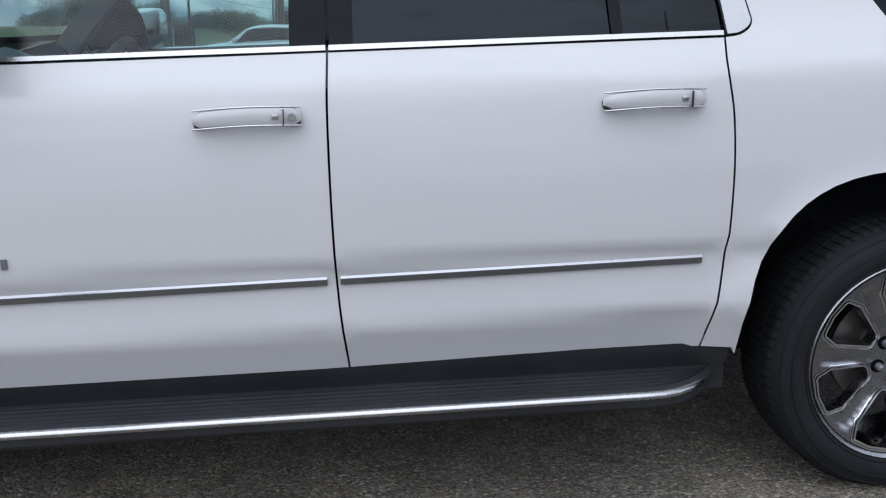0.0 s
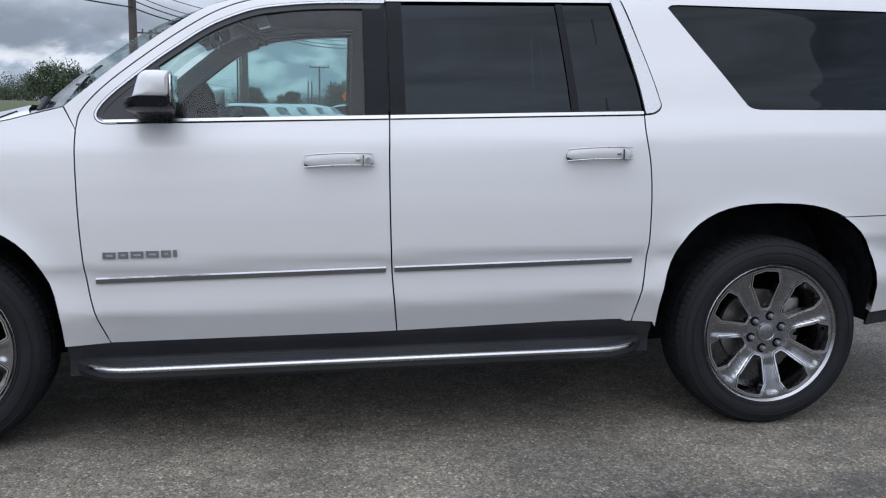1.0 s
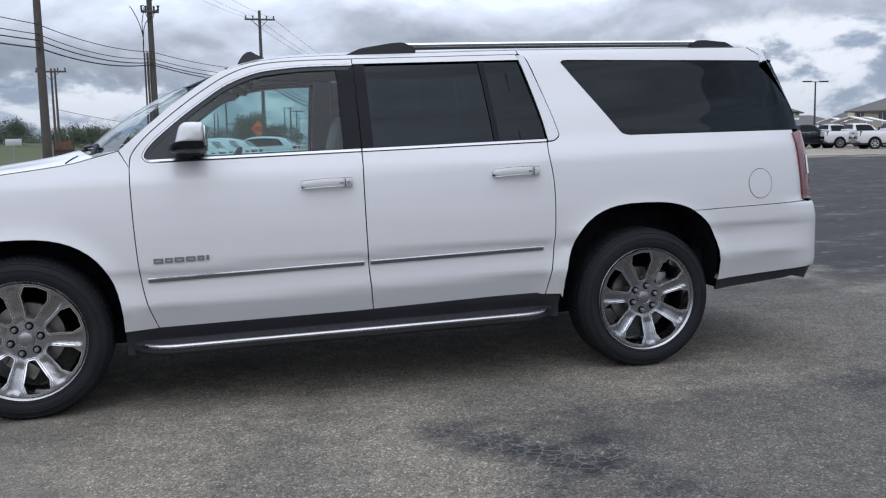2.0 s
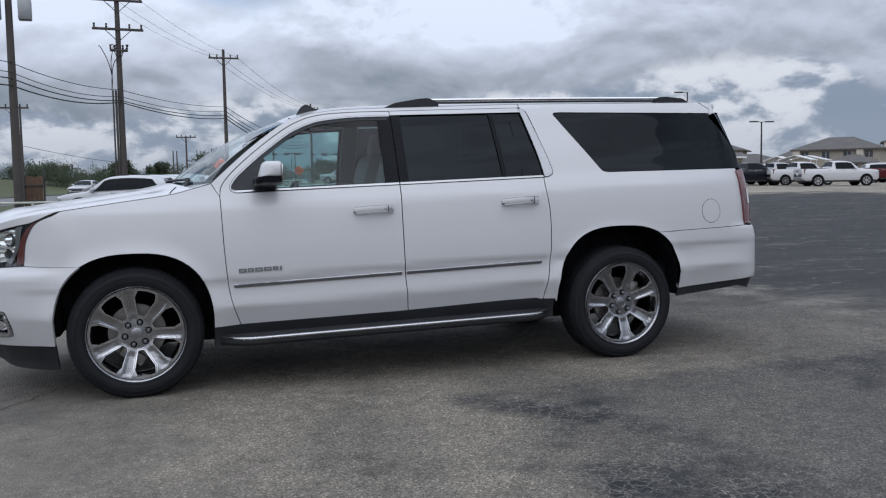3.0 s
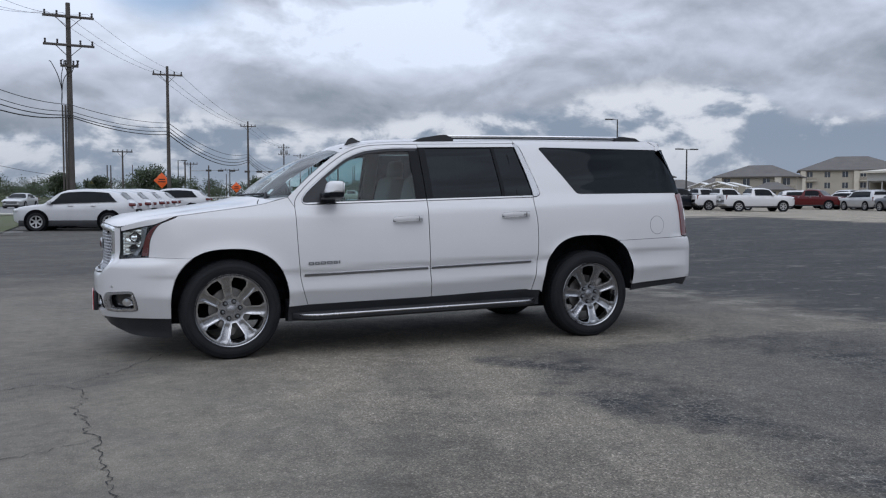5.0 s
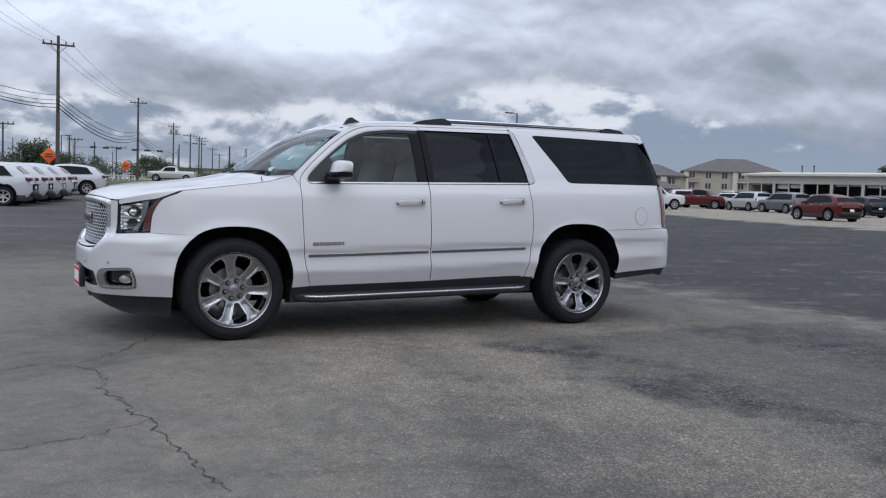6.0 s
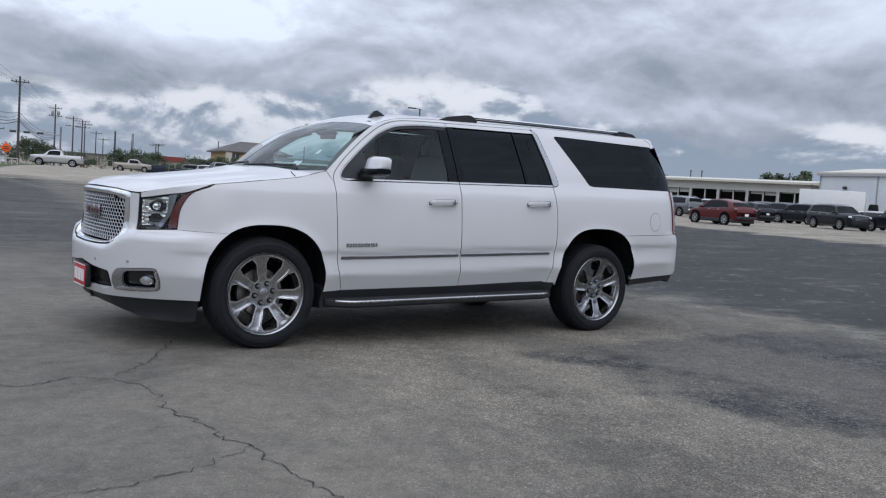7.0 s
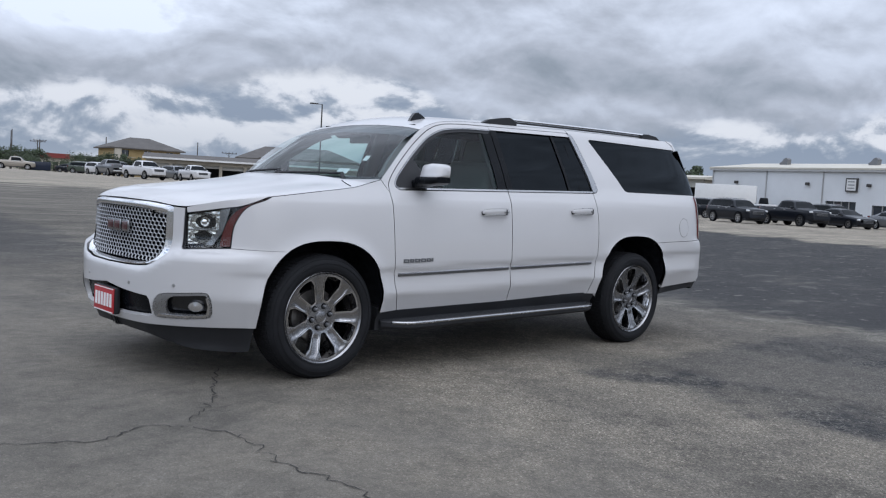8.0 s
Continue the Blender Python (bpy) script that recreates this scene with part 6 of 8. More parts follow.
def make_crack(points, seed, width=0.009):
    """A ragged crack: a narrow dark band with uneven edges, and its crumbling lips."""
    rng = random.Random(seed)
    fine = []
    for a, b in zip(points, points[1:]):
        m = max(3, int(math.hypot(b[0] - a[0], b[1] - a[1]) / 0.035))
        for i in range(m):
            t = i / m
            fine.append((a[0] + (b[0] - a[0]) * t + rng.gauss(0, 0.017), a[1] + (b[1] - a[1]) * t + rng.gauss(0, 0.017)))
    fine.append(points[-1])
    verts, faces = [], []
    for i, (x, y) in enumerate(fine):
        a, b = fine[max(0, i - 1)], fine[min(len(fine) - 1, i + 1)]
        d = math.hypot(b[0] - a[0], b[1] - a[1]) + 1e-6
        nx, ny = -(b[1] - a[1]) / d, (b[0] - a[0]) / d
        w = width * rng.uniform(0.25, 1.1) * min(1, (len(fine) - i) / 10)
        verts += [(x + nx * w / 2, y + ny * w / 2, 0.004), (x, y, 0.0042), (x - nx * w / 2, y - ny * w / 2, 0.004)]
    for i in range(len(fine) - 1):
        for k in range(2):
            faces.append((i * 3 + k, (i + 1) * 3 + k, (i + 1) * 3 + k + 1, i * 3 + k + 1))
    return tagged(mesh_part("pavement_crack", verts, faces, CRACK), "thin ragged dark crack across the asphalt", "crack", "cracks in the lot", "structure")


make_ground()
make_crack([(-2.11, -0.47), (-2.32, -0.82), (-2.50, -1.14), (-2.69, -1.38), (-2.905, -1.635)], 1, 0.010)
make_crack([(-2.905, -1.635), (-2.755, -1.80), (-2.76, -2.0), (-2.735, -2.10), (-2.82, -2.32), (-2.79, -2.45), (-2.74, -2.66), (-2.74, -2.95), (-2.67, -3.16), (-2.70, -3.48), (-2.66, -3.76), (-2.64, -4.05), (-2.60, -4.5)], 2, 0.010)
make_crack([(-2.905, -1.635), (-3.075, -1.50), (-3.21, -1.59), (-3.32, -1.63), (-3.52, -1.59), (-3.73, -1.49), (-4.4, -1.30)], 3, 0.010)
make_crack([(-2.67, -3.16), (-2.84, -3.26), (-3.0, -3.36), (-3.12, -3.39), (-3.36, -3.46), (-3.8, -3.5)], 4, 0.007)
make_crack([(-2.62, -1.30), (-2.47, -1.36), (-2.36, -1.33), (-2.22, -1.36)], 5, 0.005)
make_crack([(-2.69, -1.38), (-2.55, -1.47), (-2.40, -1.46)], 6, 0.005)
make_crack([(-2.50, -1.14), (-2.38, -1.22), (-2.20, -1.21)], 7, 0.004)
# grass verge and road beyond the lot
def along_road(off, y0, y1, n):
    return [(road_x(y0 + (y1 - y0) * i / n) + off, y0 + (y1 - y0) * i / n) for i in range(n + 1)]


strip("grass_verge", along_road(10.3, 33.5, 52.0, 12), 9.0, GRASS, 0.03, "rough green grass verge between the lot and road", "grass", 8)
strip("grass_verge", along_road(12.4, 52.0, 150, 50), 13.6, GRASS, 0.03, "rough green grass verge between the lot and road", "grass", 10)
strip("grass_patch", line_points((-17, 31.9), (-5.7, 31.6), 20), 8.6, GRASS, 0.04, "worn green grass strip behind the lot's kerb", "grass", 6)
strip("kerb", line_points((-22, 27.3), (-4.9, 27.0), 20), 0.3, CONCRETE, 0.12, "pale concrete kerb along the lot", "kerb", 2)
strip("road", along_road(0.0, -40, 330, 120), 11, ROAD, 0.05, "grey asphalt road beyond the grass verge", "road", 8)
strip("grass_field", along_road(-46.0, -40, 200, 110), 80, GRASS, 0.10, "rough green and dry grass rising beside the road", "grass", 48)


# ---- parked vehicles ----
def car_paint(name, colour, metal=0.0):
    return surface(name, colour, rough=0.35, metal=metal, coat=0.9 if sum(colour) > 0.3 else 0.45, spec=0.5 if sum(colour) > 0.3 else 0.12, vary=0.05, scale=1.5, grain=60, rough_vary=0.05)


# second paint is white with the shade of the row's sides put in
PAINTS = {"white": WHITE, "shaded_white": car_paint("shaded_white_paint", (0.47, 0.475, 0.49)), "silver": car_paint("silver_paint", (0.42, 0.42, 0.42), 0.5), "grey": car_paint("grey_paint", (0.10, 0.105, 0.115), 0.3),
          "dark": car_paint("dark_paint", (0.007, 0.009, 0.014)), "red": car_paint("red_paint", (0.085, 0.010, 0.011)), "blue": car_paint("blue_paint", (0.012, 0.018, 0.036)),
          "beige": car_paint("beige_paint", (0.30, 0.27, 0.23), 0.3), "green": car_paint("green_paint", (0.06, 0.075, 0.06))}
CAR_GLASS = surface("far_car_glass", (0.006, 0.008, 0.010), rough=0.05, spec=0.1, vary=0.3)
LAMP_GLASS = surface("far_lamp_glass", (0.62, 0.64, 0.65), rough=0.15, coat=1.0, vary=0.1)

# each kind: length, width, belt height at the front door and its rise to the tail, sill, wheel radius, axles, top line (fraction of length, height),
# side panes (belt from, to; top from, to), screen, rear glass
KINDS = {
    "compact_suv": dict(L=4.65, W=1.84, belt=1.03, rise=0.10, low=0.25, r=0.36, axles=(0.195, 0.785),
        top=[(0.0, 0.60), (0.010, 0.80), (0.04, 0.92), (0.14, 1.005), (0.245, 1.06), (0.32, 1.32), (0.395, 1.555), (0.46, 1.63), (0.58, 1.66), (0.70, 1.635), (0.79, 1.58), (0.86, 1.50), (0.925, 1.26), (0.975, 1.06), (1.0, 0.66)],
        panes=[(0.275, 0.508, 0.40, 0.512), (0.517, 0.70, 0.521, 0.69), (0.709, 0.855, 0.699, 0.775)], screen=(0.255, 0.39), rear=(0.868, 0.93), tall=False, clad=True),
    "suv": dict(L=5.05, W=1.98, belt=1.12, rise=0.05, low=0.27, r=0.39, axles=(0.19, 0.785),
        top=[(0.0, 0.72), (0.010, 0.95), (0.04, 1.06), (0.14, 1.12), (0.245, 1.16), (0.31, 1.40), (0.38, 1.68), (0.45, 1.755), (0.58, 1.785), (0.75, 1.775), (0.88, 1.73), (0.938, 1.67), (0.968, 1.32), (0.988, 1.08), (1.0, 0.72)],
        panes=[(0.30, 0.49, 0.395, 0.495), (0.502, 0.68, 0.507, 0.685), (0.697, 0.90, 0.697, 0.87)], screen=(0.255, 0.375), rear=(0.942, 0.965), tall=True, clad=False),
    "sedan": dict(L=4.85, W=1.84, belt=0.94, rise=0.05, low=0.22, r=0.33, axles=(0.195, 0.785),
        top=[(0.0, 0.54), (0.010, 0.70), (0.04, 0.79), (0.16, 0.89), (0.29, 0.96), (0.37, 1.18), (0.45, 1.38), (0.53, 1.435), (0.62, 1.44), (0.70, 1.39), (0.78, 1.23), (0.865, 1.06), (0.96, 1.02), (0.988, 0.95), (1.0, 0.66)],
        panes=[(0.345, 0.53, 0.455, 0.535), (0.541, 0.70, 0.546, 0.67), (0.708, 0.78, 0.679, 0.71)], screen=(0.30, 0.445), rear=(0.71, 0.855), tall=False, clad=False),
    "hatchback": dict(L=4.5, W=1.84, belt=1.0, rise=0.12, low=0.25, r=0.36, axles=(0.19, 0.79),
        top=[(0.0, 0.62), (0.010, 0.80), (0.04, 0.90), (0.13, 0.98), (0.225, 1.03), (0.31, 1.30), (0.40, 1.55), (0.48, 1.62), (0.60, 1.645), (0.72, 1.60), (0.81, 1.52), (0.86, 1.45), (0.925, 1.22), (0.975, 1.03), (1.0, 0.66)],
        panes=[(0.28, 0.505, 0.405, 0.51), (0.515, 0.72, 0.52, 0.715), (0.73, 0.845, 0.715, 0.775)], screen=(0.235, 0.395), rear=(0.868, 0.93), tall=False, clad=True),
    "pickup": dict(L=5.85, W=2.03, belt=1.24, rise=0.02, low=0.36, r=0.41, axles=(0.18, 0.80),
        top=[(0.0, 0.80), (0.008, 1.06), (0.03, 1.18), (0.12, 1.235), (0.255, 1.285), (0.305, 1.52), (0.355, 1.78), (0.41, 1.87), (0.48, 1.895), (0.55, 1.88), (0.59, 1.82), (0.612, 1.50), (0.625, 1.32), (0.80, 1.32), (0.985, 1.32), (0.998, 1.29), (1.0, 0.76)],
        panes=[(0.295, 0.435, 0.365, 0.44), (0.447, 0.568, 0.452, 0.572)], screen=(0.265, 0.352), rear=(0.592, 0.614), tall=True, clad=False),
}
CAR_MASTERS = {}


def far_wheel(car, r):
    w = new("wheel")
    w.parent = car
    v, f = lathe([(r * 0.68, 0.10), (r * 0.95, 0.11), (r, 0.07), (r, -0.07), (r * 0.95, -0.11), (r * 0.68, -0.10)], 28)
    mesh_part("tyre", v, f, RUBBER, w)
    circle = [(r * 0.69 * math.cos(2 * math.pi * i / 30), r * 0.69 * math.sin(2 * math.pi * i / 30)) for i in range(30)]
    holes = []
    for k in range(6):
        c = 2 * math.pi * k / 6
        holes.append([(r * q * math.cos(c + d), r * q * math.sin(c + d)) for q, d in ((0.22, -0.2), (0.22, 0.2), (0.60, 0.36), (0.60, -0.36))])
    v, fc, n = sheet(circle, lambda u, h: (u + 0 * h, -0.085 - 0.02 * np.hypot(u, h) / r + 0 * u, h + 0 * u), holes, step=0.09, rim=0.02)
    rim = mesh_part("rim", v, fc, SATIN, w, "", n)
    v, f = lathe([(0.0, -0.04), (r * 0.66, -0.04)], 24)
    mesh_part("wheel_back", v, f, LINER, rim)
    return w


def make_car(kind, colour, label_colour=None):
    """A parked vehicle seen from some way off: nose towards -x, standing on z = 0."""
    k = KINDS[kind]
    label_colour = label_colour or ("white" if colour == "shaded_white" else colour)
    L, W, low, r = k["L"], k["W"], k["low"], k["r"]
    paint = PAINTS[colour]
    X = lambda q: -L / 2 + L * q
    names = {"compact_suv": "compact sport utility car", "suv": "large sport utility car", "sedan": "four-door saloon car", "hatchback": "five-door crossover car", "pickup": "crew-cab pickup truck"}
    car = thing("parked_" + ("pickup" if kind == "pickup" else "car"), pose(0, 0, 0), f"{label_colour} {names[kind]} parked in the far lot", "pickup truck" if kind == "pickup" else "car", "vehicles parked in the lot")
    tq, tz = [p[0] for p in k["top"]], [p[1] for p in k["top"]]
    H = max(tz)
    arches = [k["axles"][0], k["axles"][1]]

    def section(q):
        """Half of the cross-section at q: rows of y, z from the sill up to the middle of the roof."""
        z = float(hermite(q, tq, tz))
        belt = k["belt"] + k["rise"] * max(0.0, q - 0.3) / 0.6
        w = W / 2 * (1 - 0.26 * max(0, 1 - q / 0.10) ** 2.0 - 0.16 * max(0, (q - 0.91) / 0.09) ** 2.0)
        flare = sum(0.020 * math.exp(-((q - c) / 0.055) ** 2) for c in arches)
        lift = 0.16 * max(0, 1 - q / 0.06) + 0.24 * max(0, (q - 0.93) / 0.07)
        rows = [(w * 0.90, low + lift), (w * 0.975, low + 0.16 + lift * 0.6), (w * 0.985 + flare, belt * 0.58), (w + flare * 0.6, belt * 0.74)]
        if z > belt + 0.05:
            f = (z - belt) / (H - belt)
            wr = w * (0.945 - 0.22 * f)
            rows += [(w * 0.99, belt - 0.075), (w * 0.948, belt), (w * (0.948 + (0.945 - 0.22 * f - 0.948) * 0.5) + 0.012 * f, belt + (z - 0.07 * f - belt) * 0.5), (wr, z - 0.07 * f), (wr - 0.06 * f - 0.01, z - 0.028 * f), (wr - 0.16 * f - 0.02, z - 0.008), (0, z + 0.018)]
        else:
            e = max(belt * 0.74 + 0.01, min(belt - 0.075, z - 0.10)) if z > belt * 0.85 else z - 0.06
            rows += [(w * 0.985, e), (w * 0.965, e + (z - e) * 0.45), (w * 0.945, e + (z - e) * 0.65), (w * 0.92, e + (z - e) * 0.82), (w * 0.88, e + (z - e) * 0.93), (w * 0.78, z), (0, z + 0.028)]
        return rows
    qs = sorted(set(tq + [0.003, 0.006, 0.02, 0.03, 0.06, 0.09, 0.19, 0.28, 0.345, 0.375, 0.43, 0.52, 0.65, 0.94, 0.97, 0.993]))
    bm = bmesh.new()
    rings = []
    for q in qs:
        half = section(q)
        pts = [(X(q), -y, z) for y, z in half] + [(X(q), y, z) for y, z in reversed(half[:-1])]
        rings.append([bm.verts.new(p) for p in pts])
    for a, b in zip(rings, rings[1:]):
        for i in range(len(a)):
            j = (i + 1) % len(a)
            bm.faces.new((a[i], a[j], b[j], b[i]))
    bm.faces.new(rings[0])
    bm.faces.new(rings[-1][::-1])
    part("body", bm, paint, car, sharp=36)
    belt = k["belt"]

    def side_point(q, t, s):
        rows = section(q)
        (y0, z0), (ym, zm), (y1, z1) = rows[5], rows[6], rows[7]
        y, z = (y0 + (ym - y0) * t * 2, z0 + (zm - z0) * t * 2) if t < 0.5 else (ym + (y1 - ym) * (t * 2 - 1), zm + (z1 - zm) * (t * 2 - 1))
        return (X(q), s * (y + 0.010), z)
    for s in (-1, 1):
        for b0, b1, t0, t1 in k["panes"]:
            bm = bmesh.new()
            g_ = []
            for i in range(9):
                row = []
                for j in range(5):
                    t = 0.05 + 0.88 * j / 4
                    q = b0 + (t0 - b0) * t + ((b1 + (t1 - b1) * t) - (b0 + (t0 - b0) * t)) * i / 8
                    row.append(bm.verts.new(side_point(q, t, s)))
                g_.append(row)
            for i in range(8):
                for j in range(4):
                    bm.faces.new((g_[i][j], g_[i + 1][j], g_[i + 1][j + 1], g_[i][j + 1]))
            part("side_window", bm, CAR_GLASS, car)
        # dark pillars between the panes and a bright line along the belt
        for (a0, a1, u0, u1), (b0, b1, v0, v1) in zip(k["panes"], k["panes"][1:]):
            bm = bmesh.new()
            g_ = [[bm.verts.new(side_point(qa + (qb - qa) * t, t, s)) for t in (0.05, 0.49, 0.93)] for qa, qb in ((a1, u1), (b0, v0))]
            for j in range(2):
                bm.faces.new((g_[0][j], g_[1][j], g_[1][j + 1], g_[0][j + 1]))
            part("window_pillar", bm, PILLAR_BLACK, car)
        bm = bmesh.new()
        q0, q1 = k["panes"][0][0], k["panes"][-1][1]
        tube(bm, [side_point(q0 + (q1 - q0) * i / 10, 0.03, s) for i in range(11)], 0.012, 5)
        part("belt_line", bm, SATIN, car)
        bm = bmesh.new()
        add_box(bm, (X(q0 + 0.03), s * (W / 2 + 0.07), belt + 0.09), (0.15, 0.21, 0.15), 0.05)
        part("wing_mirror", bm, paint, car)
        for q in (0.47, 0.655):
            bm = bmesh.new()
            add_box(bm, (X(q), s * (section(q)[4][0] + 0.02), belt - 0.07 + k["rise"] * 0.3), (0.20, 0.035, 0.035), 0.012)
            part("door_handle", bm, SATIN, car)
        bm = bmesh.new()
        y, z = section(0.05)[7]
        add_box(bm, (X(0.040), s * (y - 0.08), z - 0.10), (0.34, 0.26, 0.13), 0.05, 2, Matrix.Rotation(-s * 0.5, 3, "Z"))
        part("headlamp", bm, LAMP_GLASS, car)
        bm = bmesh.new()
        zl = belt - 0.12 if k["tall"] else belt + 0.0
        add_box(bm, (X(0.962), s * W * 0.425, zl), (0.17, 0.17, 0.40) if k["tall"] else (0.34, 0.24, 0.15), 0.05, 2, None if k["tall"] else Matrix.Rotation(s * 0.45, 3, "Z"))
        part("tail_lamp", bm, RED_PLASTIC, car)
    for name, (q0, q1), dx in (("windscreen", k["screen"], -0.012), ("rear_window", k["rear"], 0.014)):
        bm = bmesh.new()
        g_ = []
        for i in range(5):
            q = q0 + (q1 - q0) * i / 4
            rows = section(q)
            y, z = rows[9][0] * 1.04, rows[9][1]
            g_.append([bm.verts.new((X(q) + dx, y * (j / 4 - 1), z + 0.026 * (1 - abs(j / 4 - 1)) + 0.010)) for j in range(9)])
        for i in range(4):
            for j in range(8):
                bm.faces.new((g_[i][j], g_[i + 1][j], g_[i + 1][j + 1], g_[i][j + 1]))
        part(name, bm, CAR_GLASS, car)
    # dark lower trim, bumpers and faces
    bm = bmesh.new()
    add_box(bm, (X(0.5), 0, low + (0.05 if k["clad"] else 0.02)), (L * 0.90, W * (0.992 if k["clad"] else 0.955), 0.24 if k["clad"] else 0.13), 0.03)
    part("lower_trim", bm, BLACK, car)
    z0 = float(np.interp(0.01, tq, tz))
    bm = bmesh.new()
    add_box(bm, (X(0.006), 0, z0 - 0.13), (0.10, W * 0.52, 0.26), 0.04)
    face_ = part("grille", bm, BLACK, car)
    bm = bmesh.new()
    for h in (-0.04, -0.13, -0.22):
        add_box(bm, (X(0.006) - 0.052, 0, z0 + h), (0.02, W * 0.50, 0.025), 0.006)
    part("grille_bar", bm, GREY_TRIM, face_)
    bm = bmesh.new()
    add_box(bm, (X(0.020), 0, low + 0.16), (0.14, W * 0.62, 0.11), 0.04)
    part("lower_grille", bm, BLACK, car)
    bm = bmesh.new()
    add_box(bm, (X(0.985), 0, low + 0.25), (0.20, W * 0.84, 0.20), 0.06)
    part("rear_bumper", bm, SATIN if kind == "pickup" else BLACK, car)
    bm = bmesh.new()
    add_box(bm, (X(1.0) + 0.015, 0, belt - 0.32), (0.014, 0.31, 0.15), 0.003)
    part("rear_plate", bm, PAPER, car)
    if kind == "pickup":
        bm = bmesh.new()
        add_box(bm, (X(0.805), 0, 1.352), (L * 0.345, W * 0.76, 0.012), 0.004)
        part("load_bed", bm, BLACK, car)
        bm = bmesh.new()
        add_box(bm, (X(1.0) + 0.012, 0, 1.15), (0.012, 0.34, 0.08), 0.003)
        part("tailgate_handle", bm, BLACK, car)
    elif k["tall"]:
        for s in (-1, 1):
            bm = bmesh.new()
            tube(bm, [(X(q), s * W * 0.33, float(hermite(q, tq, tz)) + 0.045) for q in (0.46, 0.55, 0.65, 0.75, 0.85)], 0.018, 6)
            part("roof_rail", bm, SATIN, car)
    a0, a1 = X(k["axles"][0]), X(k["axles"][1])
    for c in (a0, a1):
        for s in (-1, 1):
            # black disc on the body paints the shaded arch opening and its dark lip
            v, f = lathe([(0.0, 0.0), (r * 1.10, 0.0), (r * 1.17, 0.012), (r * (1.30 if k["clad"] else 1.17), 0.016)], 28)
            y = W / 2 + 0.024
            mesh_part("arch_shade_and_lip", [(p[0] + c, s * (y - p[1]), p[2] + r + 0.02) for p in v], [q[::-1] for q in f] if s > 0 else f, LINER, car)
    first = far_wheel(car, r)
    first.matrix_basis = pose(a0, -W / 2 + 0.062, r)
    for x, y, turn in ((a1, -W / 2 + 0.062, 0), (a0, W / 2 - 0.062, 180), (a1, W / 2 - 0.062, 180)):
        copy_thing(first, pose(x, y, r, 0, 0, turn))
    return car


def park(kind, colour, x, y, heading, label=""):
    """A vehicle at x, y whose nose points along heading (degrees from +x, anticlockwise)."""
    key = (kind, colour)
    m = pose(x, y, ground_z(x, y), 0, 0, heading + 180)
    if key not in CAR_MASTERS:
        CAR_MASTERS[key] = make_car(kind, colour)
        CAR_MASTERS[key].matrix_basis = m
        car = CAR_MASTERS[key]
    else:
        car = copy_thing(CAR_MASTERS[key], m)
    if label:
        car["label"] = label
    return car


# a row of white compact cars nose to the road
for i in range(5):
    ux, uy = -0.978, 0.208
    rx, ry = (-0.80 + 0.75 * i, 30.7 + 2.45 * i) if i < 4 else (4.0, 46.0)
    park("compact_suv", "shaded_white", rx + ux * 2.32, ry + uy * 2.32, 168, "white compact sport utility car in a row by the verge")
for kind, colour, x, y, heading in (
        # the row of pickups at the back of the lot
        ("pickup", "white", 47.6, 50.5, -18), ("pickup", "white", 48.2, 55.4, -10), ("pickup", "silver", 49.7, 60.4, -6), ("pickup", "dark", 44.3, 56.9, -8),
        ("suv", "white", 54.7, 69.1, -16), ("suv", "dark", 49.9, 67.7, -5), ("pickup", "silver", 62.9, 67.7, -31), ("pickup", "red", 61.2, 58.5, -64), ("suv", "white", 65.4, 64.1, -28),
        ("compact_suv", "white", 63.7, 57.4, 120), ("suv", "grey", 57.8, 70.4, -20), ("pickup", "white", 71.5, 70.0, -30),
        # before the workshop
        ("suv", "silver", 60.9, 52.0, 78), ("suv", "grey", 59.9, 47.1, 81), ("pickup", "silver", 67.2, 60.0, 104), ("hatchback", "red", 44.1, 30.2, 80), ("compact_suv", "dark", 60.5, 40.0, 76),
        ("suv", "blue", 68.6, 42.5, 70), ("sedan", "dark", 75.8, 49.6, 96), ("sedan", "white", 71.1, 64.5, 114), ("suv", "white", 72.6, 53.8, 69), ("sedan", "silver", 66.7, 51.5, -20),
        ("suv", "dark", 71.5, 46.6, 75), ("sedan", "dark", 76.0, 57.5, 100),
        # before the hall
        ("suv", "dark", 56.6, 29.6, -113), ("pickup", "dark", 59.4, 26.5, -113), ("suv", "dark", 71.5, 29.1, -116), ("sedan", "dark", 62.7, 24.2, -114), ("sedan", "shaded_white", 67.0, 33.6, -121),
        ("suv", "dark", 67.9, 40.0, 92), ("sedan", "grey", 66.0, 21.5, -119),
        # at the far end of the lot
        ("pickup", "silver", 20.3, 107.5, 163), ("pickup", "beige", 38.1, 138.0, -22), ("pickup", "white", 34.5, 84.0, -84), ("pickup", "grey", 36.8, 98.2, 88), ("suv", "white", 45.7, 124.8, -81),
        ("sedan", "dark", 48.9, 144.9, -50), ("suv", "green", 47.4, 134.8, -50), ("pickup", "white", 43.5, 90.8, -97), ("suv", "grey", 46.9, 102.5, -86), ("suv", "dark", 40.0, 104.0, -80)):
    park(kind, colour, x, y, heading)
park("sedan", "silver", -8.6, 84.0, 255, "silver four-door saloon car standing on the road")


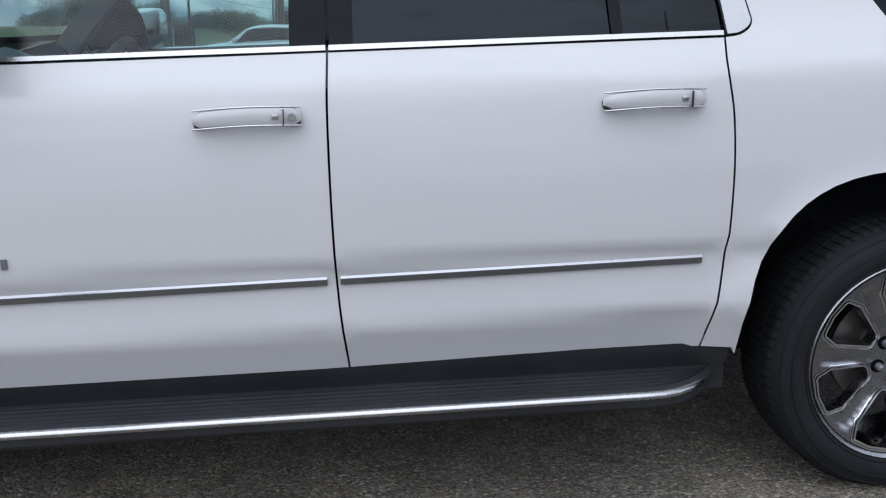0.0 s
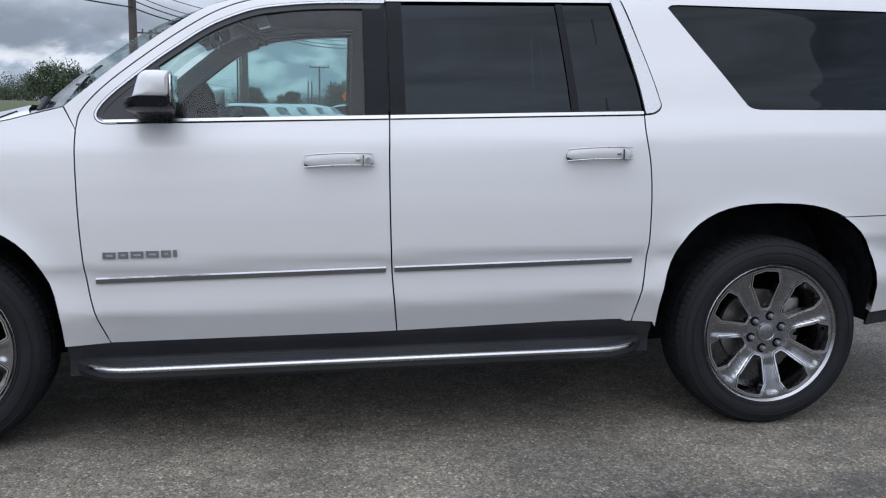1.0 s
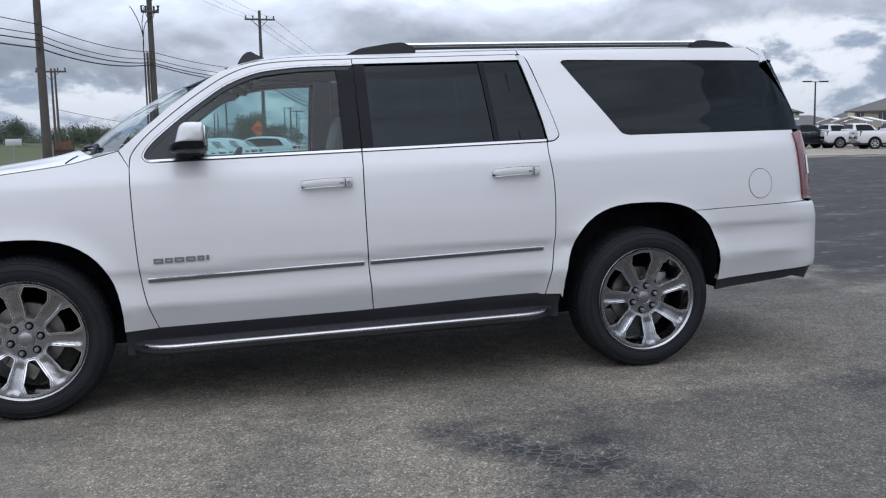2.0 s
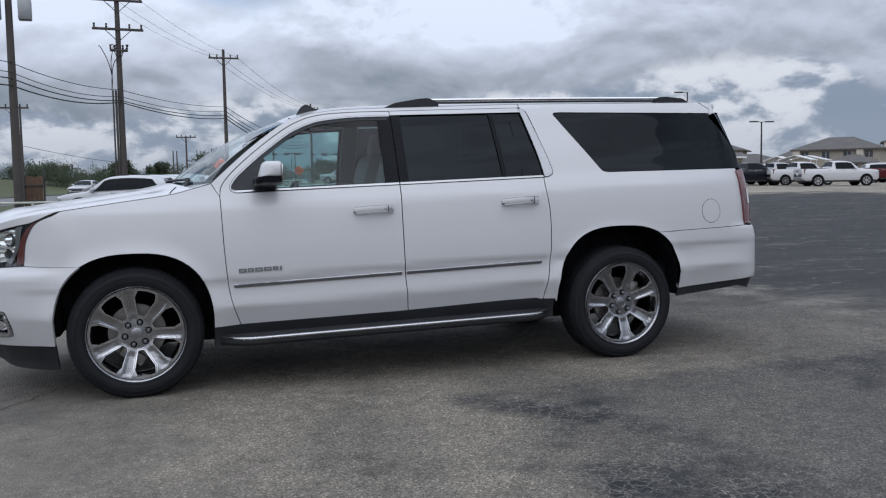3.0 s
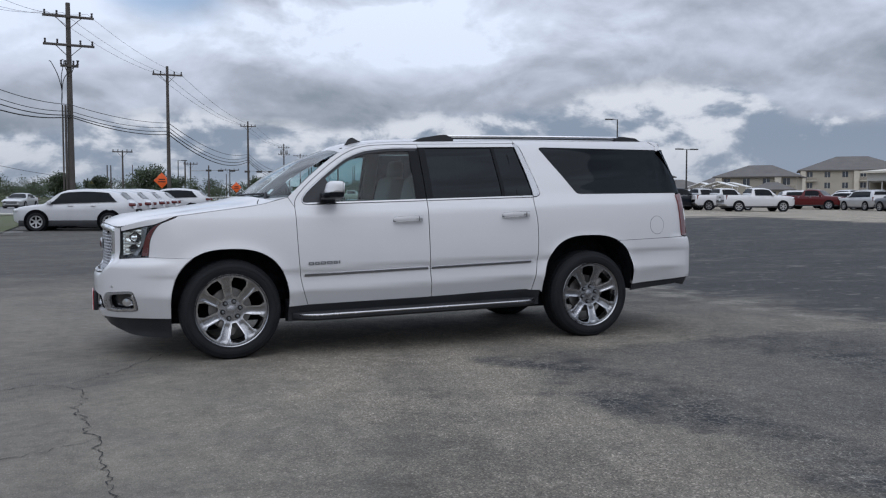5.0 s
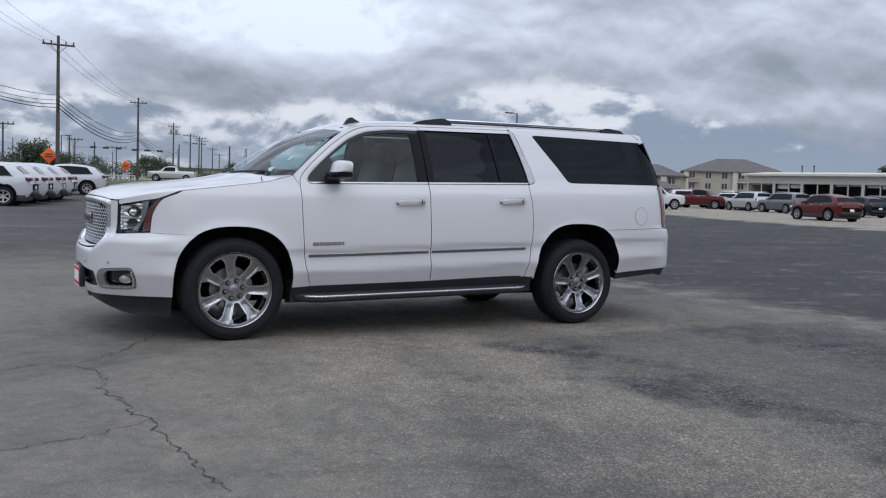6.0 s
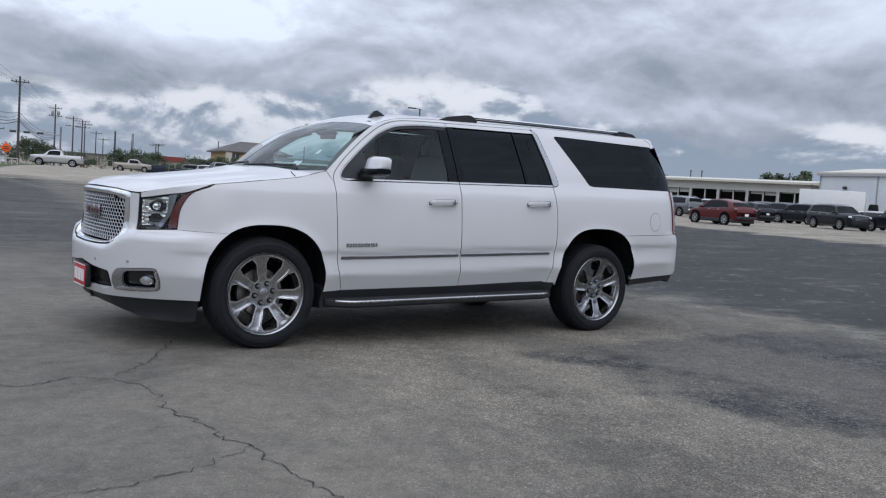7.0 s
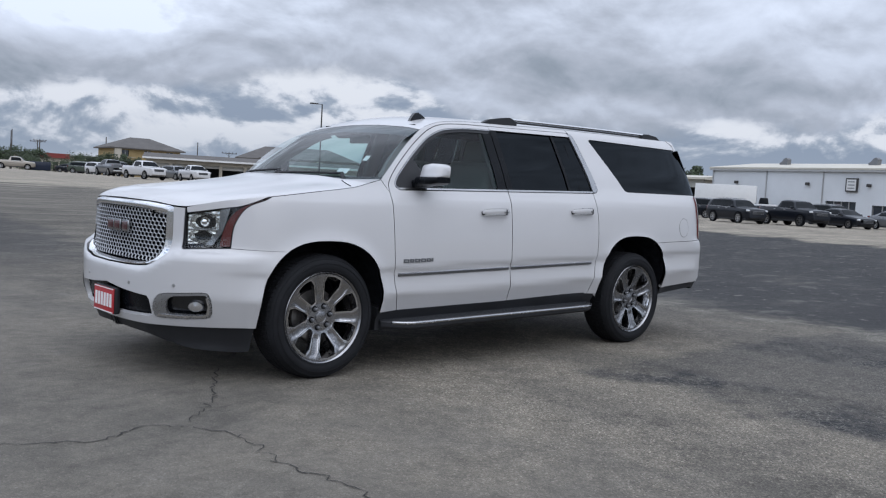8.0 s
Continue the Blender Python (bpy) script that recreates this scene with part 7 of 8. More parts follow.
# ---- poles, cables, lamps and signs ----
BOARD = surface("brown_boards", (0.105, 0.060, 0.038), rough=0.85, vary=0.35, scale=1.5, grain=20)
TIMBER = surface("weathered_timber", (0.070, 0.060, 0.054), rough=0.9, vary=0.3, scale=1.2, grain=25)
GALV = surface("galvanised_steel", (0.30, 0.31, 0.32), rough=0.5, metal=0.7, vary=0.12)
CABLE = surface("black_cable", (0.015, 0.015, 0.016), rough=0.7, vary=0.1)
DARK_STEEL = surface("dark_steel", (0.035, 0.033, 0.032), rough=0.6, vary=0.2)
ORANGE = surface("orange_sign_face", (0.75, 0.11, 0.015), rough=0.45, vary=0.06)
YELLOW = surface("yellow_sign_face", (0.50, 0.38, 0.08), rough=0.5, vary=0.06)
SIGN_BACK = surface("sign_back_metal", (0.42, 0.42, 0.42), rough=0.5, metal=0.6, vary=0.08)


def utility_pole(x, y, height, arms, r=0.17, facing=0, riser=False, transformer=False):
    """A timber pole with crossarms, insulators and, where seen, a riser pipe or a transformer."""
    z0 = ground_z(x, y)
    p = thing("utility_pole", pose(x, y, z0, 0, 0, facing), "weathered timber utility pole with crossarms and cables", "utility pole", "poles along the road")
    bm = bmesh.new()
    rod(bm, (0, 0, -0.3), (0, 0, height), r, r * 0.62, 14)
    part("pole", bm, TIMBER, p)
    for h, half in arms:
        bm = bmesh.new()
        add_box(bm, (0, -0.14, h), (half * 2, 0.10, 0.13), 0.012)
        arm = part("crossarm", bm, TIMBER, p)
        for s in (-0.92, -0.45, 0.45, 0.92):
            v, f = lathe([(0.0, 0.30), (0.05, 0.29), (0.06, 0.22), (0.035, 0.18), (0.065, 0.12), (0.03, 0.06)], 10, "Z")
            mesh_part("insulator", [(a + s * half, b - 0.14, c + h) for a, b, c in v], f, DARK_STEEL, arm)
        bm = bmesh.new()
        rod(bm, (-half * 0.5, -0.12, h - 0.05), (0, -0.12, h - 0.65), 0.022, sides=6)
        rod(bm, (half * 0.5, -0.12, h - 0.05), (0, -0.12, h - 0.65), 0.022, sides=6)
        part("arm_brace", bm, TIMBER, p)
    if riser:
        bm = bmesh.new()
        rod(bm, (-0.25, -0.1, -0.1), (-0.24, -0.1, 6.1), 0.06, sides=8)
        rod(bm, (-0.40, -0.1, -0.1), (-0.39, -0.1, 6.1), 0.045, sides=8)
        part("riser_pipe", bm, TIMBER, p)
        for sx, top in ((-0.9, 8.3), (-0.28, 8.4), (0.45, 8.4)):
            bm = bmesh.new()
            tube(bm, spline([(-0.43, -0.12, 6.1), (-0.40, -0.15, 6.8), (-0.35 + sx * 0.25, -0.18, 7.6), (sx, -0.2, top), (sx - 0.12, -0.2, top + 0.08)], 4), 0.022, 6)
            part("riser_lead", bm, CABLE, p)
    if transformer:
        for sx in (-0.55, 0.62):
            bm = bmesh.new()
            add_box(bm, (sx, -0.05, height - 1.9), (0.52, 0.5, 0.85), 0.05)
            tank = part("transformer", bm, GALV, p, "grey transformer tank")
            for dx in (-0.13, 0.13):
                v, f = lathe([(0.0, 0.22), (0.04, 0.2), (0.05, 0.1), (0.03, 0.0)], 8, "Z")
                mesh_part("bushing", [(a_ + sx + dx, b_ - 0.05, c_ + height - 1.48) for a_, b_, c_ in v], f, DARK_STEEL, tank)
    return p


def cable(a, b, sag, r, name="cable"):
    pts = []
    for i in range(17):
        t = i / 16
        p = Vector(a).lerp(Vector(b), t)
        pts.append((p.x, p.y, p.z - sag * 4 * t * (1 - t)))
    bm = bmesh.new()
    tube(bm, pts, r, 5)
    return bm


# the pole line along the road: place, height, crossarms (height, half length) and the four cable heights
POLES = [(-13.5, 12.0, 11.0, [], (6.4, 6.0, 5.7, 5.5)),
         (-7.4, 35.0, 10.6, [(10.1, 1.2)], (6.5, 6.1, 5.85, 5.55)),
         (-3.53, 44.35, 11.75, [(11.0, 1.28), (9.5, 1.28), (8.4, 0.45)], (6.35, 6.0, 5.8, 5.7)),
         (3.27, 66.4, 11.75, [(11.06, 1.15)], (7.3, 6.95, 6.65, 6.4)),
         (19.3, 126.2, 12.7, [(11.95, 1.15)], (7.9, 7.5, 7.1, 6.8)),
         (39.1, 197.8, 13.9, [(13.0, 1.3), (11.4, 1.35)], (8.0, 7.6, 7.2, 6.9))]
for i, (x, y, h, arms, _) in enumerate(POLES):
    if i:
        g = ground_z(x, y)
        utility_pole(x, y, h - g, [(z - g, half) for z, half in arms], (0, 0.20, 0.19, 0.17, 0.19, 0.20)[i], 8 if i == 2 else 4, i == 2, i in (1, 5))
for (xa, ya, ha, _, ca), (xb, yb, hb, _, cb) in zip(POLES, POLES[1:]):
    far = yb > 100
    for off, drop in ((-1.0, 0.55), (-0.25, 0.55), (0.95, 0.55)):
        ob = part("power_line", cable((xa + off, ya - 0.14, ha - drop), (xb + off, yb - 0.14, hb - drop), 0.35 + 0.4 * far, 0.008 if not far else 0.013), CABLE)
        tagged(ob, "thin overhead power line strung between timber poles", "cable", "overhead cables")
    for za, zb, r, sag in zip(ca, cb, (0.018, 0.018, 0.026, 0.03), (0.25, 0.3, 0.3, 0.32)):
        ob = part("telephone_cable", cable((xa, ya - 0.2, za), (xb, yb - 0.2, zb), sag * (4.2 if far else 1.0), r * (1.5 if far else 1.0)), CABLE)
        tagged(ob, "thick black overhead telephone cable between timber poles", "cable", "overhead cables")
# cable coils and a low line behind the first pole
ob = part("telephone_cable", cable((-9.9, 54.8, 3.9), (-3.6, 70.0, 3.0), 0.15, 0.015), CABLE)
tagged(ob, "thin black cable sagging across the verge", "cable", "overhead cables")
# farther poles beyond the road
for x, y, top, arms, r in ((-12.3, 68.9, 7.6, [0.25], 0.11), (-9.9, 54.8, 6.4, [], 0.09), (-0.3, 121.9, 5.9, [], 0.12), (0.2, 123.9, 5.95, [], 0.12), (1.0, 101.6, 6.9, [0.2], 0.13), (2.5, 111.8, 5.6, [], 0.08),
                           (10.8, 131.5, 7.0, [], 0.16), (12.6, 141.4, 7.2, [0.3], 0.13), (15.4, 141.1, 6.7, [], 0.16), (20.9, 160.5, 5.9, [], 0.1), (21.5, 160.4, 6.8, [0.2], 0.12), (41.5, 203.2, 9.4, [], 0.2),
                           (46.0, 211.9, 12.4, [0.5, 2.2], 0.2), (51.4, 226.0, 12.6, [0.5, 2.0], 0.2), (53.4, 231.8, 12.2, [0.5], 0.18), (66.8, 273.8, 11.8, [0.6], 0.2), (71.3, 283.0, 10.2, [0.4], 0.2),
                           (58.8, 224.2, 10.4, [], 0.3), (65.7, 232.6, 10.5, [], 0.14), (74.8, 240.3, 8.7, [0.3], 0.2), (64.0, 208.4, 7.4, [0.2], 0.16), (60.2, 214.8, 9.6, [], 0.14), (68.5, 180.3, 8.4, [], 0.15), (80.7, 163.9, 8.2, [], 0.13), (86.2, 161.0, 6.7, [0.3], 0.12)):
    g = ground_z(x, y)
    utility_pole(x, y, top - g, [(top - g - d, 1.1 if y < 150 else 1.7) for d in arms], r)


def street_lamp(x, y, h, heads=1, turn=0, label="dark steel lot lamp post with flat heads"):
    z0 = ground_z(x, y)
    p = thing("street_lamp", pose(x, y, z0, 0, 0, turn), label, "lamp post", "lamp posts")
    bm = bmesh.new()
    rod(bm, (0, 0, 0), (0, 0, h), 0.11, 0.07, 10)
    add_box(bm, (0, 0, 0.25), (0.5, 0.5, 0.5), 0.05)
    part("post", bm, DARK_STEEL, p)
    for s in ((-1,) if heads == 1 else (-1, 1)):
        bm = bmesh.new()
        rod(bm, (0, 0, h - 0.05), (s * 0.5, 0, h), 0.035, sides=6)
        add_box(bm, (s * 0.95, 0, h), (0.9, 0.34, 0.13), 0.03)
        part("lamp_head", bm, DARK_STEEL, p)


street_lamp(51.7, 77.6, 9.5, 1, -12)
street_lamp(57.6, 73.1, 6.2, 2, 0)
street_lamp(10.7, 141.6, 6.6, 1, 180)


def diamond_sign(x, y, z, size, mat, label):
    """A square sign on its corner, on a folding stand."""
    g = ground_z(x, y)
    s = thing("road_sign", pose(x, y, g, 0, 0, 12), label, "road sign")
    bm = bmesh.new()
    add_box(bm, (0, 0, 0), (size, 0.03, size), 0.01, 2, Matrix.Rotation(radians(45), 3, "Y"))
    for v in bm.verts:
        v.co.z += z - g
    f = part("sign_face", bm, mat, s)
    bm = bmesh.new()
    rod(bm, (0, 0.05, 0), (0, 0.05, z - g), 0.035, sides=8)
    part("sign_post", bm, GALV, s)
    bm = boxes(((0, -0.02, z - g + 0.10), (size * 0.55, 0.012, 0.09)), ((0, -0.02, z - g - 0.10), (size * 0.65, 0.012, 0.09)))
    part("sign_bar", bm, CABLE, f)


diamond_sign(3.05, 71.0, 2.85, 0.95, ORANGE, "orange diamond roadwork sign with dark bars on a post")
diamond_sign(14.5, 106.1, 2.75, 0.95, ORANGE, "orange diamond roadwork sign with dark bars on a post")
diamond_sign(-2.45, 91.9, 2.75, 0.6, YELLOW, "yellow diamond road sign on a thin post")
sb = thing("white_sign", pose(-12.7, 55.6, ground_z(-12.7, 55.6)), "plain white roadside sign on a thin post", "road sign")
bm = bmesh.new()
add_box(bm, (0, 0, 1.75), (0.95, 0.04, 0.42), 0.01)
part("sign_face", bm, SIGN_BACK, sb)
bm = bmesh.new()
rod(bm, (0, 0.04, 0), (0, 0.04, 1.75), 0.04)
part("sign_post", bm, GALV, sb)

# traffic signals on a mast arm over the far junction
def traffic_signal(x, y, way):
    ts = thing("traffic_signal", pose(x, y, ground_z(x, y)), "traffic signals on a long steel mast arm", "traffic light", "signals at the far junction")
    bm = bmesh.new()
    rod(bm, (0, 0, 0), (0, 0, 6.6), 0.14, 0.1, 10)
    rod(bm, (0, 0, 5.9), (way * 9.0, 0, 6.2), 0.09, 0.05, 8)
    part("mast", bm, GALV, ts)
    for q in (3.6, 6.0, 8.4):
        bm = bmesh.new()
        add_box(bm, (way * q, -0.1, 6.0), (1.1, 0.25, 0.40), 0.04)
        part("signal_head", bm, DARK_STEEL, ts)


traffic_signal(16.6, 181.0, 1)
traffic_signal(36.0, 178.4, -1)

# a narrow brown timber panel between two dark posts, beside the first pole
wb = thing("timber_panel", pose(-6.85, 35.6, ground_z(-6.85, 35.6), 0, 0, 12), "narrow brown timber panel between dark posts beside a pole", "panel")
for sx in (-0.36, 0.38):
    bm = bmesh.new()
    rod(bm, (sx, 0, -0.1), (sx + 0.02, 0, 1.86 if sx > 0 else 1.72), 0.045, 0.04, 8)
    part("post", bm, DARK_STEEL, wb)
for k in range(4):
    bm = bmesh.new()
    add_box(bm, (-0.26 + 0.17 * k, -0.02 + 0.006 * (k % 2), 0.95), (0.165, 0.04, 1.50 - 0.05 * (k % 3)), 0.008)
    part("board", bm, BOARD, wb)
for z in (0.62, 1.30):
    bm = bmesh.new()
    add_box(bm, (0, -0.06, z), (0.78, 0.04, 0.09), 0.008)
    part("cross_rail", bm, TIMBER, wb)

# low white rail fence at the lot's edge
TRIM_PALE = surface("chalky_rail_paint", (0.46, 0.46, 0.42), rough=0.75, vary=0.2, scale=3.0)


def rail_fence(a, b, n):
    f = thing("rail_fence", pose(0, 0, 0), "low pale pipe rail fence along the verge", "fence")
    pts = [(a[0] + (b[0] - a[0]) * i / n, a[1] + (b[1] - a[1]) * i / n) for i in range(n + 1)]
    for x, y in pts:
        bm = bmesh.new()
        z = ground_z(x, y)
        rod(bm, (x, y, z), (x, y, z + 0.62), 0.06, sides=8)
        part("post", bm, TRIM_PALE, f)
    for (x0, y0), (x1, y1) in zip(pts, pts[1:]):
        bm = bmesh.new()
        rod(bm, (x0, y0, ground_z(x0, y0) + 0.58), (x1, y1, ground_z(x1, y1) + 0.58), 0.05, sides=8)
        part("rail", bm, TRIM_PALE, f)


rail_fence((-16.5, 35.3), (-4.4, 34.4), 5)
rail_fence((3.5, 70), (12.5, 88), 12)


# ---- trees ----
LEAF = surface("leaf_green", (0.036, 0.054, 0.021), rough=0.7, vary=0.45, scale=0.5, grain=5, second=(0.026, 0.038, 0.017))
BARK = surface("bark", (0.09, 0.075, 0.06), rough=0.95, vary=0.3)


def tree(x, y, h, spread, seed, leaves=6500, bush=False):
    """A trunk with limbs and a crown of many small leaf clumps with gaps."""
    rng = random.Random(seed)
    t = thing("bush" if bush else "tree", pose(x, y, ground_z(x, y) - 0.05), "dense dark green roadside bush" if bush else "dark green leafy tree with an uneven crown", "bush" if bush else "tree", "trees along the road")
    bm = bmesh.new()
    stem = h * (0.15 if bush else 0.22)
    rod(bm, (0, 0, -0.2), (0, 0, stem), 0.035 * h, 0.024 * h, 8)
    limbs = []
    for k in range(7):
        a = 2 * math.pi * k / 7 + rng.uniform(-0.4, 0.4)
        e = (math.cos(a) * spread * rng.uniform(0.35, 0.75), math.sin(a) * spread * rng.uniform(0.35, 0.75), h * rng.uniform(0.30, 0.82))
        rod(bm, (0, 0, stem * rng.uniform(0.6, 1.0)), e, 0.016 * h, 0.005 * h, 6)
        limbs.append(e)
    limbs.append((0, 0, h * 0.85))
    part("trunk", bm, BARK, t)
    blobs = []
    for e in limbs:
        for _ in range(3):
            blobs.append((e[0] + rng.gauss(0, spread * 0.18), e[1] + rng.gauss(0, spread * 0.18), min(h * 0.92, max(h * (0.10 if bush else 0.16), e[2] + rng.gauss(0, h * 0.16))), spread * rng.uniform(0.24, 0.42)))
    verts, faces = [], []
    for i in range(leaves):
        cx, cy, cz, cr = rng.choice(blobs)
        d = Vector((rng.gauss(0, 1), rng.gauss(0, 1), rng.gauss(0, 0.8))).normalized() * cr * rng.uniform(0.30, 1.06)
        c = Vector((cx, cy, cz)) + d
        s = (0.027 if leaves > 3000 else 0.036) * h * rng.uniform(0.6, 1.5)
        u = Vector((rng.gauss(0, 1), rng.gauss(0, 1), rng.gauss(0, 1))).normalized()
        w = u.orthogonal().normalized()
        k = len(verts)
        verts += [c + u * s, c + w * s * 0.6, c - u * s, c - w * s * 0.6 + Vector((0, 0, s * 0.3))]
        faces.append((k, k + 1, k + 2, k + 3))
    mesh_part("crown", verts, faces, LEAF, t, flat=True)


for i, (x, y, top, s) in enumerate([(-26.4, 97.8, 5.95, 3.7), (-29.7, 103.0, 4.9, 3.7), (-22.3, 102.2, 4.31, 3.3), (-18.4, 112.0, 3.85, 3.1), (-16.4, 124.0, 4.15, 2.8), (-13.9, 110.5, 3.71, 3.1), (-11.2, 115.0, 2.81, 3.1), (-8.8, 118.0, 2.81, 2.8), (-34.9, 115.0, 4.9, 4.3), (-19.9, 139.0, 3.41, 3.7), (-27.4, 136.0, 3.71, 4.0), (-4.5, 73.4, 3.25, 1.5), (-2.0, 81, 3.2, 1.6), (3.6, 87, 4.2, 2.4), (1.5, 91.8, 2.7, 1.6), (6.6, 96, 3.4, 2.2), (24.3, 139.7, 4.6, 3.0)]):
    tree(x, y, top - ground_z(x, y) + 0.1, s, 20 + i)
for i in range(30):
    x = -62 + 5.2 * i + random.Random(i).uniform(-1.5, 1.5)
    y = 146 + max(0, x) * 0.85 + random.Random(i + 99).uniform(-6, 10)
    tree(x, y, random.Random(i + 7).uniform(2.4, 3.6), 3.2, 300 + i, 1800, True)
for i, (x, y, top, s) in enumerate([(62.6, 223, 5.8, 3.6), (66.5, 221, 5.4, 3.4), (58, 216, 6.0, 3.6), (53, 148, 3.6, 2.0), (56, 152, 4.0, 2.2), (60, 156, 4.4, 2.4), (64, 157, 4.6, 2.0), (105, 63.7, 6.75, 2.6), (103.2, 66.5, 6.3, 2.2), (62.5, 204, 5.2, 3.0), (70, 200, 4.6, 3.0), (75, 198, 4.4, 3.0)]):
    tree(x, y, top - ground_z(x, y), s, 500 + i, 2400, True)


# ---- buildings ----
METAL_WALL = surface("pale_metal_cladding", (0.60, 0.62, 0.64), rough=0.55, vary=0.06, scale=0.4)
TAN_WALL = surface("tan_stucco", (0.33, 0.30, 0.25), rough=0.9, vary=0.1, scale=0.4)
PALE_WALL = surface("pale_grey_cladding", (0.40, 0.395, 0.37), rough=0.8, vary=0.08, scale=0.5)
STONE_WALL = surface("pale_stone_wall", (0.48, 0.44, 0.37), rough=0.9, vary=0.15, scale=0.6)
CREAM_ROOF = surface("cream_metal_roof", (0.52, 0.49, 0.42), rough=0.6, vary=0.08, scale=0.3)
SHINGLE = surface("grey_brown_shingle", (0.10, 0.092, 0.086), rough=0.95, vary=0.25, scale=0.6, grain=10)
YELLOW_WALL = surface("ochre_wall", (0.34, 0.25, 0.12), rough=0.9, vary=0.1)
RED_ROOF = surface("dark_red_roof", (0.20, 0.035, 0.030), rough=0.7, vary=0.15)
# near-black colour that paints the shade deep inside open bays
BAY_SHADE = surface("painted_bay_shade", (0.020, 0.021, 0.023), rough=0.6, vary=0.3)
WINDOW_GLASS = surface("far_window_glass", (0.03, 0.036, 0.045), rough=0.1, coat=1.0, vary=0.2)
TRIM_WHITE = surface("white_trim", (0.66, 0.66, 0.65), rough=0.6, vary=0.05)


def wall_with_bays(name, parent, length, height, bays, mat, thick=0.3, label=""):
    """A front wall along local x with openings cut right through. bays: rows of x0, x1, z0, z1."""
    def flat_(u, w):
        return u + 0 * w, 0 * u, w + 0 * u
    out = join(straight((0, 0), (length, 0), 12), straight((length, 0), (length, height), 3), straight((length, height), (0, height), 12), straight((0, height), (0, 0), 3))
    holes = [[(a, c), (b, c), (b, d), (a, d)] for a, b, c, d in bays]
    v, f, n = sheet(out, flat_, holes, step=3.0, rim=thick)
    return mesh_part(name, v, f, mat, parent, label, n)


def service_building():
    """A long low workshop with open bays under a cream metal roof."""
    x0, y0, L, H = 87.9, 77.4, 24.0, 4.25
    z = 0.30
    b = thing("service_building", pose(x0, y0, z, 0, 0, -84), "long pale workshop with open dark bays and cream metal roof", "building")
    n = 6
    w = L / n
    bays = [(w * i + 0.20, w * i + w - 0.20, 0.05, 3.15) for i in range(n)]
    wall_with_bays("front_wall", b, L, H, bays, PALE_WALL)
    bm = boxes(((L / 2, 9.0, H / 2), (L, 0.3, H)), ((0.15, 4.5, H / 2), (0.3, 8.7, H)), ((L - 0.15, 4.5, H / 2), (0.3, 8.7, H)))
    part("side_wall", bm, TAN_WALL, b)
    bm = bmesh.new()
    prism(bm, [(-0.7, -0.12), (9.6, -0.12), (9.6, 0.12), (4.5, 0.50), (-0.7, 0.12)], 0, L + 1.0)
    for v in bm.verts:
        x, y = v.co.x, v.co.y
        v.co.x, v.co.y, v.co.z = y - 0.5, x, v.co.z + H + 0.003
    part("roof", bm, CREAM_ROOF, b)
    for i in range(n):
        for k, h in ((0, (0.15, 0.6, 0.0, 0.2, 0.3, 0.1)[i]), (1, (0.1, 0.5, 0.0, 0.15, 0.4, 0.0)[i])):
            if h:
                door = boxes(((w * i + w * (0.27 + 0.46 * k), 0.45, 3.12 - h / 2), (w * 0.40, 0.06, h)))
                part("bay_door", door, PALE_WALL, b, "partly raised pale bay door")
        post = bmesh.new()
        add_box(post, (w * i + w / 2, 0.25, 1.6), (0.16, 0.1, 3.1), 0.01)
        part("bay_post", post, PALE_WALL, b)
    # added panel before the rear wall, coloured as the shade in the bays
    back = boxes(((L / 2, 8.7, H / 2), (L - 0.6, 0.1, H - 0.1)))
    part("bay_shade_panel", back, BAY_SHADE, b)
    for x in (5.2, 6.9, 17.5, 19.2):
        v, f = lathe([(0.0, 0.60), (0.12, 0.60), (0.12, 0.48), (0.07, 0.44), (0.07, -0.3)], 12, "Z")
        mesh_part("roof_vent", [(p[0] + x, p[1] + 4.0, p[2] + H + 0.75) for p in v], f, DARK_STEEL, b)


